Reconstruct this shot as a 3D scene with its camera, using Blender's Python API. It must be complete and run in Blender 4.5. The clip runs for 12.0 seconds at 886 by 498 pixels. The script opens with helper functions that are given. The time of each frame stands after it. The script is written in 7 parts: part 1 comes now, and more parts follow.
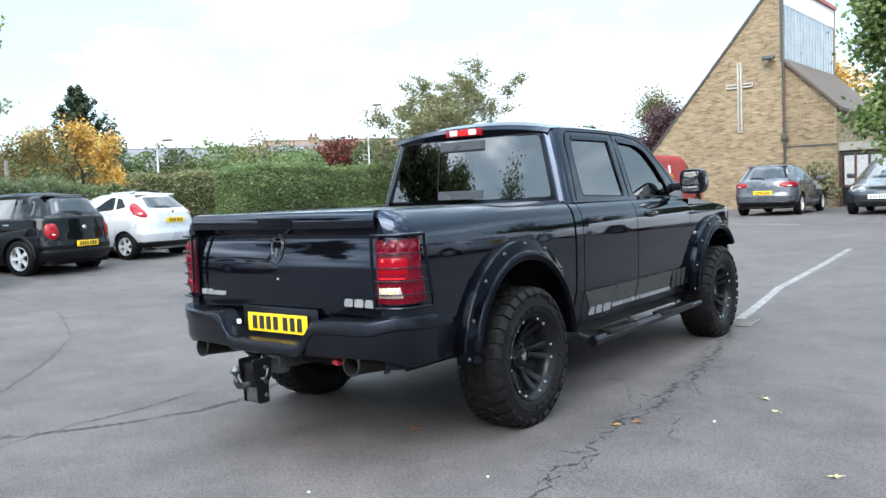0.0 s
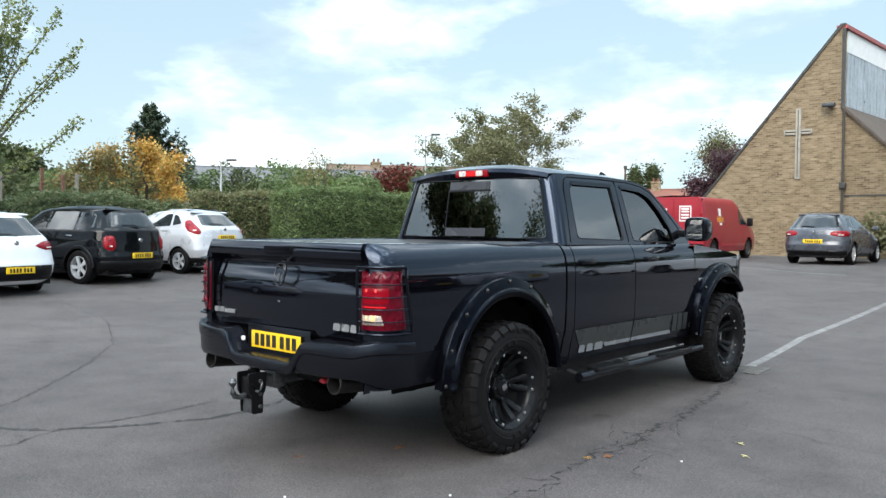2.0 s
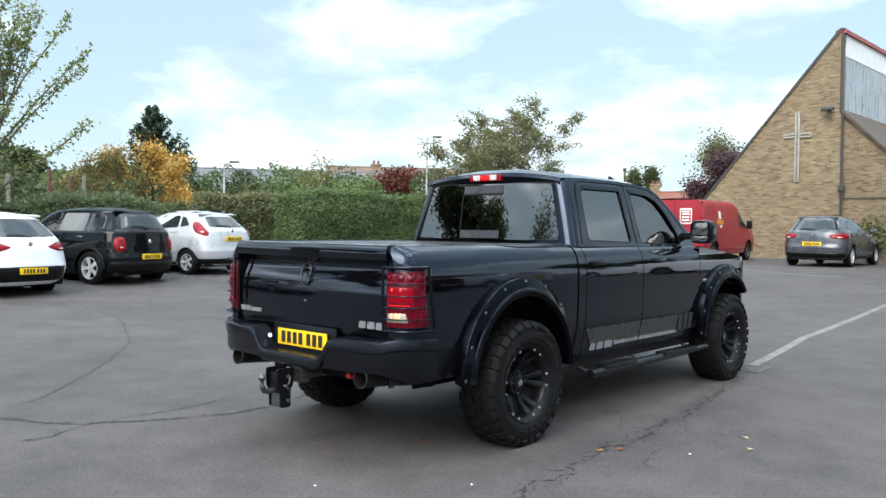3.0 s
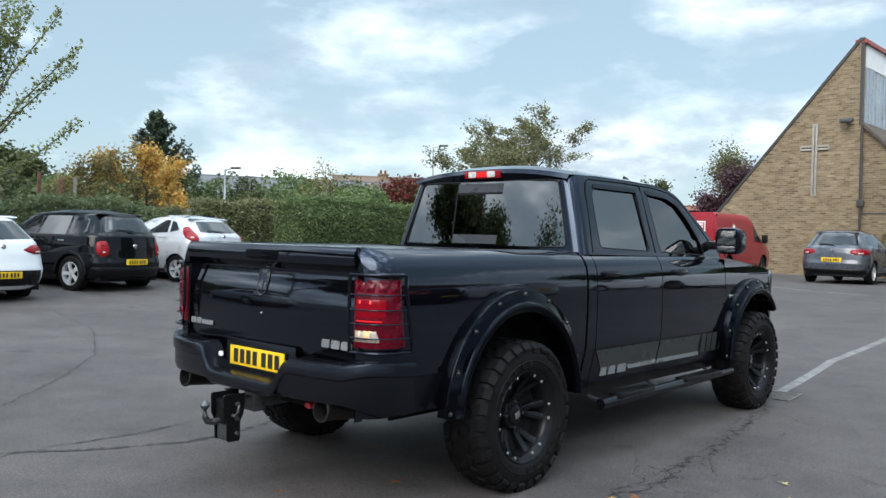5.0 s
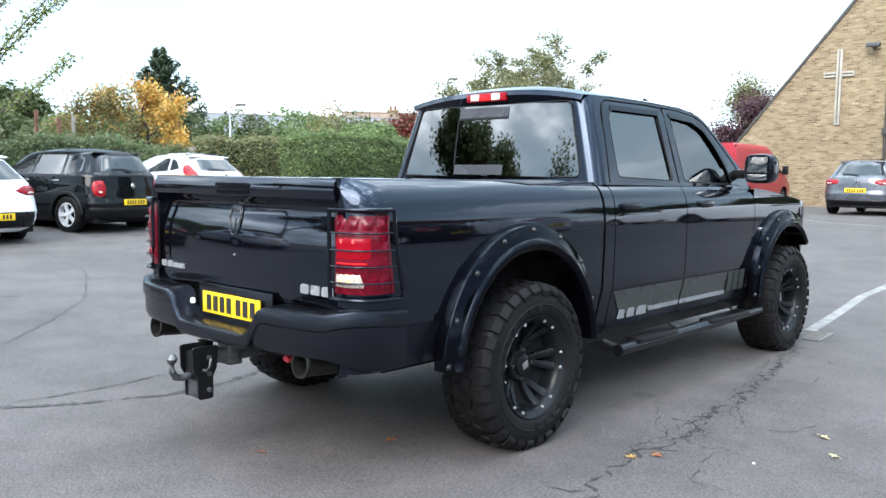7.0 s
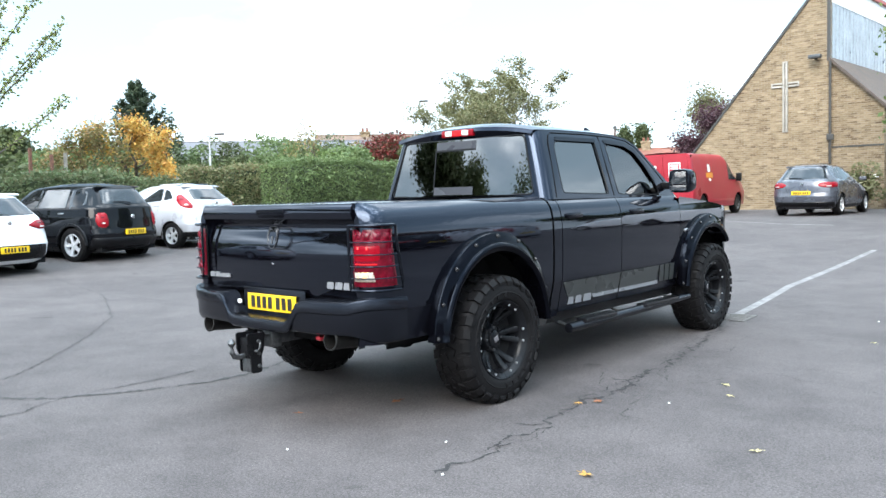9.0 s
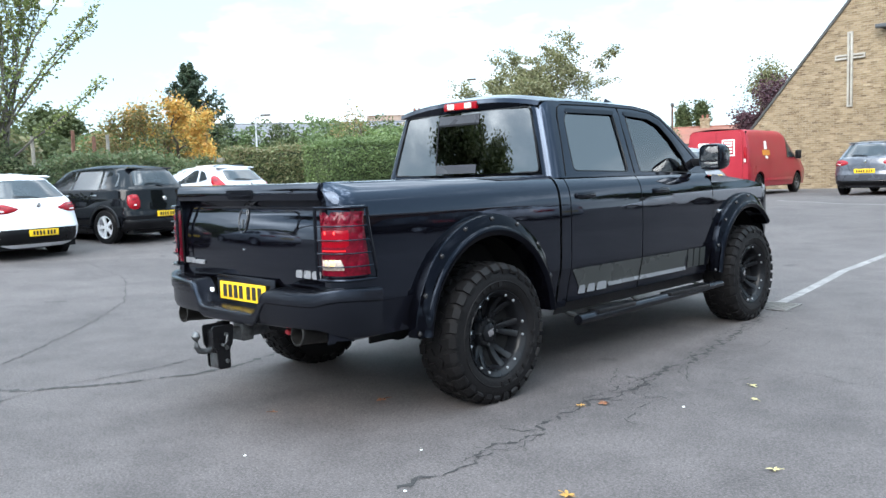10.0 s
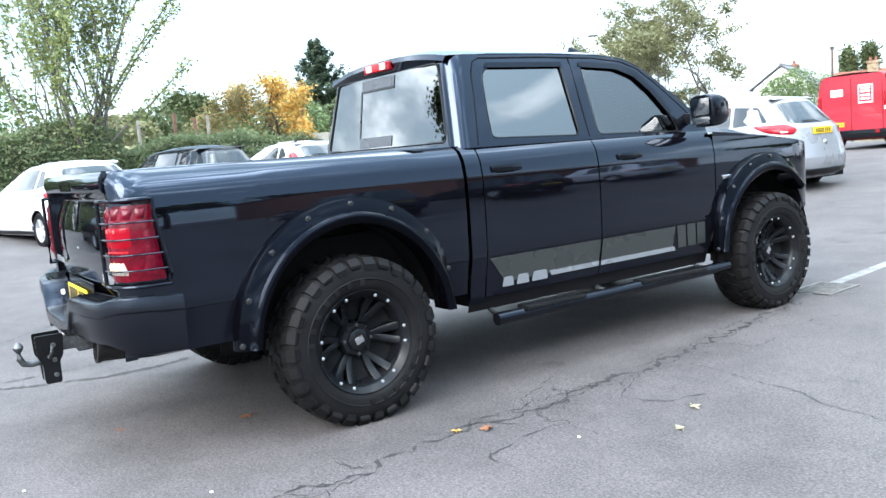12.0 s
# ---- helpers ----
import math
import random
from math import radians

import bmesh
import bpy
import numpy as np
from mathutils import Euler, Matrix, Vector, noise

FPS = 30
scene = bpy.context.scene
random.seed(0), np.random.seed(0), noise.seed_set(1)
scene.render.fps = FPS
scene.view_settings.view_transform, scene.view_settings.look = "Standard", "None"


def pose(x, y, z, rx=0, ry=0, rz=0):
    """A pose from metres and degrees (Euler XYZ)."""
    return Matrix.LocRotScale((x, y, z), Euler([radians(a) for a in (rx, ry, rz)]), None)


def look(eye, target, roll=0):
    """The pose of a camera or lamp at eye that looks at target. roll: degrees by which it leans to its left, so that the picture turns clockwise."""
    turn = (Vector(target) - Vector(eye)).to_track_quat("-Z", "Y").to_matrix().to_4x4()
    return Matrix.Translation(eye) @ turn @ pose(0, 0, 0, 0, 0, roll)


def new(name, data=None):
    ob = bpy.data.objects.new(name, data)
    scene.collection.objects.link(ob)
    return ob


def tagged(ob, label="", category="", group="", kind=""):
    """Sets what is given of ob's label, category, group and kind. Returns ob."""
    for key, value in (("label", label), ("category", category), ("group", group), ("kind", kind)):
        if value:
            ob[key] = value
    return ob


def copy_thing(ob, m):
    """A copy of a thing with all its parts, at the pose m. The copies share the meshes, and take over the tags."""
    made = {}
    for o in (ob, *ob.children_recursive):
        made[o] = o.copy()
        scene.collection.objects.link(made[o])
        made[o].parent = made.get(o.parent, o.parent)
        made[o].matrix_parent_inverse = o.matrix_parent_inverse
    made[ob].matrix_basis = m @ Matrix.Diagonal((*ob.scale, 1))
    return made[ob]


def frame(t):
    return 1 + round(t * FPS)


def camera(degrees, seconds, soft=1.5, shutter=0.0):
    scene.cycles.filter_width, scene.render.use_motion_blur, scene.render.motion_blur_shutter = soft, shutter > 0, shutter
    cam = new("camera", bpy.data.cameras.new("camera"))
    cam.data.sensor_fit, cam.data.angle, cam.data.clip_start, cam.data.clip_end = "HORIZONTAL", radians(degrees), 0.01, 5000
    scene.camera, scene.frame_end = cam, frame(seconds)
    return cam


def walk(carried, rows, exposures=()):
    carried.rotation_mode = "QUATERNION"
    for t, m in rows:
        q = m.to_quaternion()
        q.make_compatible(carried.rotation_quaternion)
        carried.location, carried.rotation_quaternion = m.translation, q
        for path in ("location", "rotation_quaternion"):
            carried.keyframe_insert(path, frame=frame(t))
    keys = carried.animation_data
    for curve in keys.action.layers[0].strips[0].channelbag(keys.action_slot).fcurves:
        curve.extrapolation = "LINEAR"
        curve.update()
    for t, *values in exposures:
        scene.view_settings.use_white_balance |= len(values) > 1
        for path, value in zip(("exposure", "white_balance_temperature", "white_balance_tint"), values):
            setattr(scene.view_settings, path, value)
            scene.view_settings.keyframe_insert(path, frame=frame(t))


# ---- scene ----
cam = camera(57.0, 12.0)
ROWS = [
    (0, 3.729, -4.356, 1.463, 86.36, 2.36, 37.43),
    (0.5, 3.975, -4.392, 1.474, 87.19, 1.34, 36.80),
    (1, 4.277, -4.336, 1.503, 87.72, 0.64, 42.38),
    (1.5, 4.319, -4.371, 1.514, 88.00, 0.07, 41.48),
    (2, 4.326, -4.374, 1.514, 88.43, -0.56, 41.77),
    (2.5, 4.366, -4.465, 1.507, 88.40, -0.89, 42.44),
    (3, 4.382, -4.650, 1.516, 88.56, -0.67, 41.66),
    (3.2, 4.404, -4.706, 1.523, 88.74, -0.72, 41.20),
    (4.45, 4.440, -4.680, 1.520, 89.05, -1.42, 41.10),
    (4.8, 4.112, -4.104, 1.488, 89.42, -1.68, 41.92),
    (5, 3.884, -3.883, 1.457, 89.38, -1.50, 42.22),
    (5.5, 3.581, -3.438, 1.425, 88.74, -1.24, 43.84),
    (6, 3.566, -3.431, 1.425, 87.28, -1.03, 43.77),
    (6.5, 3.563, -3.419, 1.425, 85.99, -0.87, 43.39),
    (7, 3.564, -3.405, 1.420, 84.95, -0.73, 43.10),
    (7.5, 3.833, -3.769, 1.452, 85.14, -0.74, 42.40),
    (7.7, 3.928, -4.018, 1.471, 85.39, -0.91, 41.33),
    (8.05, 4.440, -4.560, 1.495, 85.75, -0.25, 41.15),
    (9.3, 4.437, -4.318, 1.438, 86.18, 2.13, 41.54),
    (9.5, 4.441, -4.158, 1.457, 85.93, 2.17, 42.36),
    (10, 4.391, -3.757, 1.420, 84.93, 1.88, 45.17),
    (10.5, 4.378, -3.342, 1.428, 83.94, 2.10, 48.00),
    (11, 4.510, -2.847, 1.427, 83.75, 3.24, 51.05),
    (11.5, 4.572, -2.404, 1.387, 83.38, 3.94, 53.43),
    (12, 4.745, -1.922, 1.384, 83.10, 4.48, 55.83),
]
walk(cam, [(t, pose(x, y, z, rx, ry, rz)) for t, x, y, z, rx, ry, rz in ROWS],
     [(0, 1.28, 6710, 10), (1.0, 1.01, 6760, 10), (2.0, 0.73, 6960, 10), (3.2, 0.77, 6960, 10), (4.9, 0.43, 6760, 10), (5.5, 0.73, 6760, 10), (6.0, 1.01, 6710, 10), (6.5, 1.26, 6710, 10), (7.2, 1.49, 6660, 10), (7.6, 1.58, 6660, 10), (9.5, 1.33, 6610, 10), (10.5, 1.26, 6560, 10), (11.3, 1.66, 6560, 10), (12, 1.86, 6510, 10)])
# ---- light and sky ----
world = bpy.data.worlds.new("sky")
scene.world = world
world.use_nodes = True
wn, wl = world.node_tree.nodes, world.node_tree.links
wn.clear()
SUN_ELEV, SUN_ROT = 38.0, 160.0
sky = wn.new("ShaderNodeTexSky")
sky.sky_type = "NISHITA"
sky.sun_disc = False
sky.sun_elevation = radians(SUN_ELEV)
sky.sun_rotation = radians(SUN_ROT)
coord = wn.new("ShaderNodeTexCoord")
stretch = wn.new("ShaderNodeMapping")
stretch.inputs["Scale"].default_value = (1.0, 1.0, 2.6)
stretch.inputs["Location"].default_value = (3.1, 0.7, 0.35)
wl.new(coord.outputs["Generated"], stretch.inputs["Vector"])


def sky_noise(scale, detail, rough):
    n = wn.new("ShaderNodeTexNoise")
    n.inputs["Scale"].default_value = scale
    n.inputs["Detail"].default_value = detail
    n.inputs["Roughness"].default_value = rough
    wl.new(stretch.outputs["Vector"], n.inputs["Vector"])
    return n.outputs["Fac"]


def sky_ramp(fac, stops):
    r = wn.new("ShaderNodeValToRGB")
    while len(r.color_ramp.elements) < len(stops):
        r.color_ramp.elements.new(0.5)
    for e, (p, c) in zip(r.color_ramp.elements, stops):
        e.position, e.color = p, (*c, 1)
    wl.new(fac, r.inputs["Fac"])
    return r.outputs["Color"]


cover = sky_ramp(sky_noise(1.9, 9, 0.55), [(0.46, (0.0, 0.0, 0.0)), (0.75, (1, 1, 1))])
tone = sky_ramp(sky_noise(4.4, 8, 0.6), [(0.34, (2.3, 2.9, 3.9)), (0.44, (4.9, 5.5, 6.3)), (0.59, (13.4, 14.7, 15.7))])
blue = wn.new("ShaderNodeMix")
blue.data_type = "RGBA"
blue.inputs["Factor"].default_value = 0.76
blue.inputs["B"].default_value = (2.9, 4.1, 5.0, 1)
wl.new(sky.outputs["Color"], blue.inputs["A"])
# clouds are brighter round the hidden sun; the blue between them is not
toward = wn.new("ShaderNodeVectorMath")
toward.operation = "DOT_PRODUCT"
wl.new(coord.outputs["Generated"], toward.inputs[0])
toward.inputs[1].default_value = (math.sin(radians(SUN_ROT)) * math.cos(radians(SUN_ELEV)), math.cos(radians(SUN_ROT)) * math.cos(radians(SUN_ELEV)), math.sin(radians(SUN_ELEV)))
halo = wn.new("ShaderNodeMix")
halo.data_type, halo.blend_type = "RGBA", "MULTIPLY"
halo.inputs["Factor"].default_value = 1.0
wl.new(tone, halo.inputs["A"])
wl.new(sky_ramp(toward.outputs["Value"], [(0.0, (1, 1, 1)), (0.45, (1.9, 1.9, 1.9)), (1.0, (3.0, 2.95, 2.9))]), halo.inputs["B"])
clouds = wn.new("ShaderNodeMix")
clouds.data_type = "RGBA"
wl.new(cover, clouds.inputs["Factor"])
wl.new(blue.outputs["Result"], clouds.inputs["A"])
wl.new(halo.outputs["Result"], clouds.inputs["B"])
height = wn.new("ShaderNodeSeparateXYZ")
wl.new(coord.outputs["Generated"], height.inputs["Vector"])
lift = sky_ramp(height.outputs["Z"], [(0.36, (1, 1, 1)), (0.62, (1.7, 1.7, 1.7)), (0.95, (3.1, 3.1, 3.1))])
overhead = wn.new("ShaderNodeMix")
overhead.data_type, overhead.blend_type = "RGBA", "MULTIPLY"
overhead.inputs["Factor"].default_value = 1.0
wl.new(clouds.outputs["Result"], overhead.inputs["A"])
wl.new(lift, overhead.inputs["B"])
background = wn.new("ShaderNodeBackground")
background.inputs["Strength"].default_value = 0.125
wl.new(overhead.outputs["Result"], background.inputs["Color"])
world_out = wn.new("ShaderNodeOutputWorld")
wl.new(background.outputs["Background"], world_out.inputs["Surface"])

sun_data = bpy.data.lights.new("sun", "SUN")
sun_data.energy = 1.65
sun_data.angle = radians(40)
sun_data.color = (1.0, 0.975, 0.94)
sun = new("sun", sun_data)
sun_way = Vector((math.sin(radians(SUN_ROT)) * math.cos(radians(SUN_ELEV)), math.cos(radians(SUN_ROT)) * math.cos(radians(SUN_ELEV)), math.sin(radians(SUN_ELEV))))
sun.matrix_world = look(sun_way * 60, (0, 0, 0))


# ---- materials ----
def noise_tex(nt, scale, detail=4, rough=0.5, space="Object"):
    tc = nt.nodes.new("ShaderNodeTexCoord")
    n = nt.nodes.new("ShaderNodeTexNoise")
    n.inputs["Scale"].default_value = scale
    n.inputs["Detail"].default_value = detail
    n.inputs["Roughness"].default_value = rough
    nt.links.new(tc.outputs[space], n.inputs["Vector"])
    return n.outputs["Fac"]


def ramp(nt, fac, stops):
    r = nt.nodes.new("ShaderNodeValToRGB")
    while len(r.color_ramp.elements) < len(stops):
        r.color_ramp.elements.new(0.5)
    for e, (p, c) in zip(r.color_ramp.elements, stops):
        e.position, e.color = p, (*c, 1)
    nt.links.new(fac, r.inputs["Fac"])
    return r.outputs["Color"]


def mix(nt, a, b, fac, blend="MIX"):
    m = nt.nodes.new("ShaderNodeMix")
    m.data_type, m.blend_type = "RGBA", blend
    for key, v in (("Factor", fac), ("A", a), ("B", b)):
        if isinstance(v, (int, float)):
            m.inputs[key].default_value = v
        elif isinstance(v, tuple):
            m.inputs[key].default_value = (*v, 1)
        else:
            nt.links.new(v, m.inputs[key])
    return m.outputs["Result"]


def shade(c, k):
    return tuple(min(1.0, v * k) for v in c)


def material(name, col, rough=0.5, metal=0.0, var=0.15, scale=3.0, fine=60.0, bump=0.0, bump_scale=None, coat=0.0, spec=0.5, rough_var=0.08, ior=1.5, coat_ior=1.5, tint=None):
    m = bpy.data.materials.new(name)
    m.use_nodes = True
    nt = m.node_tree
    b = nt.nodes["Principled BSDF"]
    coarse, small = noise_tex(nt, scale), noise_tex(nt, fine, 3)
    c = ramp(nt, coarse, [(0.3, shade(col, 1 - var)), (0.7, shade(col, 1 + var))])
    c = mix(nt, c, ramp(nt, small, [(0.3, (1 - var, 1 - var, 1 - var)), (0.7, (1, 1, 1))]), 1.0, "MULTIPLY")
    nt.links.new(c, b.inputs["Base Color"])
    r = ramp(nt, coarse, [(0.3, (max(0.0, rough - rough_var),) * 3), (0.7, (min(1.0, rough + rough_var),) * 3)])
    nt.links.new(r, b.inputs["Roughness"])
    b.inputs["Metallic"].default_value = metal
    b.inputs["IOR"].default_value = ior
    b.inputs["Specular IOR Level"].default_value = spec
    b.inputs["Coat Weight"].default_value = coat
    b.inputs["Coat Roughness"].default_value = 0.015
    b.inputs["Coat IOR"].default_value = coat_ior
    if tint:
        b.inputs["Coat Tint"].default_value = (*tint, 1)
        b.inputs["Specular Tint"].default_value = (*tint, 1)
    if bump:
        bp = nt.nodes.new("ShaderNodeBump")
        bp.inputs["Strength"].default_value = bump
        bp.inputs["Distance"].default_value = 0.01
        nt.links.new(noise_tex(nt, bump_scale or fine, 5), bp.inputs["Height"])
        nt.links.new(bp.outputs["Normal"], b.inputs["Normal"])
    return m


def leaf_material(name, cols, rough=0.55):
    m = bpy.data.materials.new(name)
    m.use_nodes = True
    nt = m.node_tree
    b = nt.nodes["Principled BSDF"]
    geo = nt.nodes.new("ShaderNodeNewGeometry")
    c = ramp(nt, geo.outputs["Random Per Island"], [(i / max(1, len(cols) - 1), k) for i, k in enumerate(cols)])
    c = mix(nt, c, ramp(nt, noise_tex(nt, 0.6, 3), [(0.3, (0.65, 0.65, 0.65)), (0.7, (1, 1, 1))]), 1.0, "MULTIPLY")
    nt.links.new(c, b.inputs["Base Color"])
    b.inputs["Roughness"].default_value = rough
    b.inputs["Specular IOR Level"].default_value = 0.3
    tr = nt.nodes.new("ShaderNodeBsdfTranslucent")
    nt.links.new(c, tr.inputs["Color"])
    ms = nt.nodes.new("ShaderNodeMixShader")
    ms.inputs["Fac"].default_value = 0.3
    nt.links.new(b.outputs["BSDF"], ms.inputs[1])
    nt.links.new(tr.outputs["BSDF"], ms.inputs[2])
    nt.links.new(ms.outputs["Shader"], nt.nodes["Material Output"].inputs["Surface"])
    return m


def glow_material(name, col, strength, base=(0.5, 0.5, 0.5)):
    m = material(name, base, 0.2)
    b = m.node_tree.nodes["Principled BSDF"]
    b.inputs["Specular IOR Level"].default_value = 0.15
    b.inputs["Emission Color"].default_value = (*col, 1)
    b.inputs["Emission Strength"].default_value = strength
    return m


def glass_material(name, tint, gloss=1.0):
    """Tinted window glass: part clear, part mirror by the angle."""
    m = bpy.data.materials.new(name)
    m.use_nodes = True
    nt = m.node_tree
    clear = nt.nodes.new("ShaderNodeBsdfTransparent")
    clear.inputs["Color"].default_value = (*tint, 1)
    shine = nt.nodes.new("ShaderNodeBsdfGlossy")
    shine.inputs["Roughness"].default_value = 0.015
    fr = nt.nodes.new("ShaderNodeFresnel")
    fr.inputs["IOR"].default_value = 1.5 * gloss
    ms = nt.nodes.new("ShaderNodeMixShader")
    nt.links.new(fr.outputs["Fac"], ms.inputs["Fac"])
    nt.links.new(clear.outputs["BSDF"], ms.inputs[1])
    nt.links.new(shine.outputs["BSDF"], ms.inputs[2])
    nt.links.new(ms.outputs["Shader"], nt.nodes["Material Output"].inputs["Surface"])
    return m


def brick_material(name, cols, mortar, size=(0.225, 0.075)):
    m = bpy.data.materials.new(name)
    m.use_nodes = True
    nt = m.node_tree
    b = nt.nodes["Principled BSDF"]
    tc = nt.nodes.new("ShaderNodeTexCoord")
    sep = nt.nodes.new("ShaderNodeSeparateXYZ")
    nt.links.new(tc.outputs["Object"], sep.inputs["Vector"])
    add = nt.nodes.new("ShaderNodeMath")
    nt.links.new(sep.outputs["X"], add.inputs[0])
    nt.links.new(sep.outputs["Y"], add.inputs[1])
    com = nt.nodes.new("ShaderNodeCombineXYZ")
    nt.links.new(add.outputs["Value"], com.inputs["X"])
    nt.links.new(sep.outputs["Z"], com.inputs["Y"])
    br = nt.nodes.new("ShaderNodeTexBrick")
    br.inputs["Scale"].default_value = 1.0
    br.inputs["Brick Width"].default_value = size[0]
    br.inputs["Row Height"].default_value = size[1]
    br.inputs["Mortar Size"].default_value = 0.006
    br.inputs["Mortar Smooth"].default_value = 0.3
    br.inputs["Bias"].default_value = 0.0
    br.inputs["Color1"].default_value = (0, 0, 0, 1)
    br.inputs["Color2"].default_value = (1, 1, 1, 1)
    br.inputs["Mortar"].default_value = (0.5, 0.5, 0.5, 1)
    nt.links.new(com.outputs["Vector"], br.inputs["Vector"])
    c = ramp(nt, br.outputs["Color"], [(i / (len(cols) - 1), k) for i, k in enumerate(cols)])
    # runs of darker and paler bricks along the courses
    mp = nt.nodes.new("ShaderNodeMapping")
    mp.inputs["Scale"].default_value = (1.6, 9.0, 1.0)
    nt.links.new(com.outputs["Vector"], mp.inputs["Vector"])
    n = nt.nodes.new("ShaderNodeTexNoise")
    n.inputs["Scale"].default_value = 1.3
    n.inputs["Detail"].default_value = 5
    n.inputs["Roughness"].default_value = 0.7
    nt.links.new(mp.outputs["Vector"], n.inputs["Vector"])
    c = mix(nt, c, ramp(nt, n.outputs["Fac"], [(0.36, (0.52, 0.45, 0.38)), (0.47, (0.86, 0.83, 0.79)), (0.66, (1, 0.99, 0.97))]), 1.0, "MULTIPLY")
    c = mix(nt, c, ramp(nt, noise_tex(nt, 0.35, 4), [(0.3, (0.82, 0.8, 0.78)), (0.65, (1, 1, 1))]), 1.0, "MULTIPLY")
    c = mix(nt, c, mortar, br.outputs["Fac"])
    nt.links.new(c, b.inputs["Base Color"])
    b.inputs["Roughness"].default_value = 0.9
    bp = nt.nodes.new("ShaderNodeBump")
    bp.inputs["Strength"].default_value = 0.5
    bp.inputs["Distance"].default_value = 0.01
    bp.invert = True
    nt.links.new(br.outputs["Fac"], bp.inputs["Height"])
    nt.links.new(bp.outputs["Normal"], b.inputs["Normal"])
    return m


def asphalt_material():
    m = bpy.data.materials.new("asphalt")
    m.use_nodes = True
    nt = m.node_tree
    b = nt.nodes["Principled BSDF"]
    c = ramp(nt, noise_tex(nt, 0.35, 6, 0.6), [(0.3, (0.066, 0.0575, 0.0575)), (0.7, (0.108, 0.0945, 0.0935))])
    c = mix(nt, c, ramp(nt, noise_tex(nt, 1.7, 6, 0.65), [(0.30, (0.70, 0.70, 0.70)), (0.58, (1.03, 1.03, 1.03))]), 1.0, "MULTIPLY")
    grit = noise_tex(nt, 75, 7, 0.85)
    c = mix(nt, c, ramp(nt, grit, [(0.34, (0.34, 0.33, 0.32)), (0.46, (0.88, 0.88, 0.88)), (0.54, (1.08, 1.08, 1.07)), (0.66, (1.9, 1.86, 1.80))]), 1.0, "MULTIPLY")
    vor = nt.nodes.new("ShaderNodeTexVoronoi")
    vor.inputs["Scale"].default_value = 85
    tc = nt.nodes.new("ShaderNodeTexCoord")
    nt.links.new(tc.outputs["Object"], vor.inputs["Vector"])
    c = mix(nt, c, ramp(nt, vor.outputs["Distance"], [(0.0, (1.4, 1.4, 1.38)), (0.3, (1.0, 1.0, 1.0)), (0.75, (0.6, 0.6, 0.6))]), 0.8, "MULTIPLY")
    # oil drips
    c = mix(nt, c, ramp(nt, noise_tex(nt, 2.6, 2, 0.4), [(0.22, (0.55, 0.55, 0.55)), (0.30, (1, 1, 1))]), 1.0, "MULTIPLY")
    nt.links.new(c, b.inputs["Base Color"])
    b.inputs["Roughness"].default_value = 0.82
    b.inputs["Specular IOR Level"].default_value = 0.35
    bp = nt.nodes.new("ShaderNodeBump")
    bp.inputs["Strength"].default_value = 0.4
    bp.inputs["Distance"].default_value = 0.006
    nt.links.new(grit, bp.inputs["Height"])
    nt.links.new(bp.outputs["Normal"], b.inputs["Normal"])
    return m


ASPHALT = asphalt_material()
CRACK = material("crack_tar", (0.022, 0.021, 0.021), 0.95, bump=0.6, bump_scale=40)
SEAM = material("worn_seam", (0.036, 0.034, 0.033), 0.95, var=0.35, scale=5, bump=0.5, bump_scale=50)
LINE = material("worn_line_paint", (0.19, 0.182, 0.178), 0.8, var=0.45, scale=7, fine=50, bump=0.4)
GRASS = material("grass", (0.07, 0.11, 0.03), 0.95, var=0.4, scale=2, fine=30, bump=0.8)
BLUISH = (0.61, 0.75, 1.0)
PAINT_BLACK = material("black_paint", (0.0022, 0.0021, 0.0034), 0.035, var=0.1, spec=0.62, rough_var=0.012, tint=BLUISH, bump=0.012, bump_scale=2.2)
PLASTIC_BLACK = material("black_plastic", (0.005, 0.005, 0.006), 0.33, var=0.25, spec=0.22, fine=160, bump=0.10, bump_scale=220)
PLASTIC_GLOSS = material("gloss_black_plastic", (0.003, 0.003, 0.004), 0.15, var=0.2, spec=0.32, tint=BLUISH)
ARCH_BLACK = material("gloss_arch_black", (0.0015, 0.0015, 0.0025), 0.07, var=0.2, spec=0.11, rough_var=0.02, tint=BLUISH)
RIVET = material("bright_rivet", (0.42, 0.43, 0.45), 0.3, 0.6, var=0.1)
BADGE_SILVER = material("silver_badge", (0.30, 0.305, 0.32), 0.28, 0.5, var=0.08)
PAINT_LOWER = material("dark_grey_lower_paint", (0.005, 0.005, 0.0075), 0.20, var=0.12, scale=2, spec=0.30, tint=BLUISH)
BUMPER = material("bumper_coating", (0.0055, 0.0055, 0.007), 0.20, var=0.25, spec=0.34, fine=240, bump=0.08, bump_scale=260, tint=BLUISH)
UNDER = material("underbody", (0.010, 0.010, 0.0105), 0.9, var=0.3, spec=0.1)
SLIDER_GREY = material("grey_slider_rail", (0.045, 0.047, 0.055), 0.3, var=0.1, spec=0.3)
MIRROR_DARK = material("dimmed_mirror", (0.20, 0.21, 0.22), 0.05, 1.0, var=0.05)
CONCRETE = material("weathered_concrete", (0.20, 0.19, 0.17), 0.9, var=0.25, scale=3, fine=30, bump=0.4)
RUBBER = material("tyre_rubber", (0.0085, 0.008, 0.0085), 0.55, var=0.3, spec=0.11, scale=9, fine=90, bump=0.25)
RIM_BLACK = material("satin_black_rim", (0.007, 0.0075, 0.009), 0.28, var=0.2, spec=0.16)
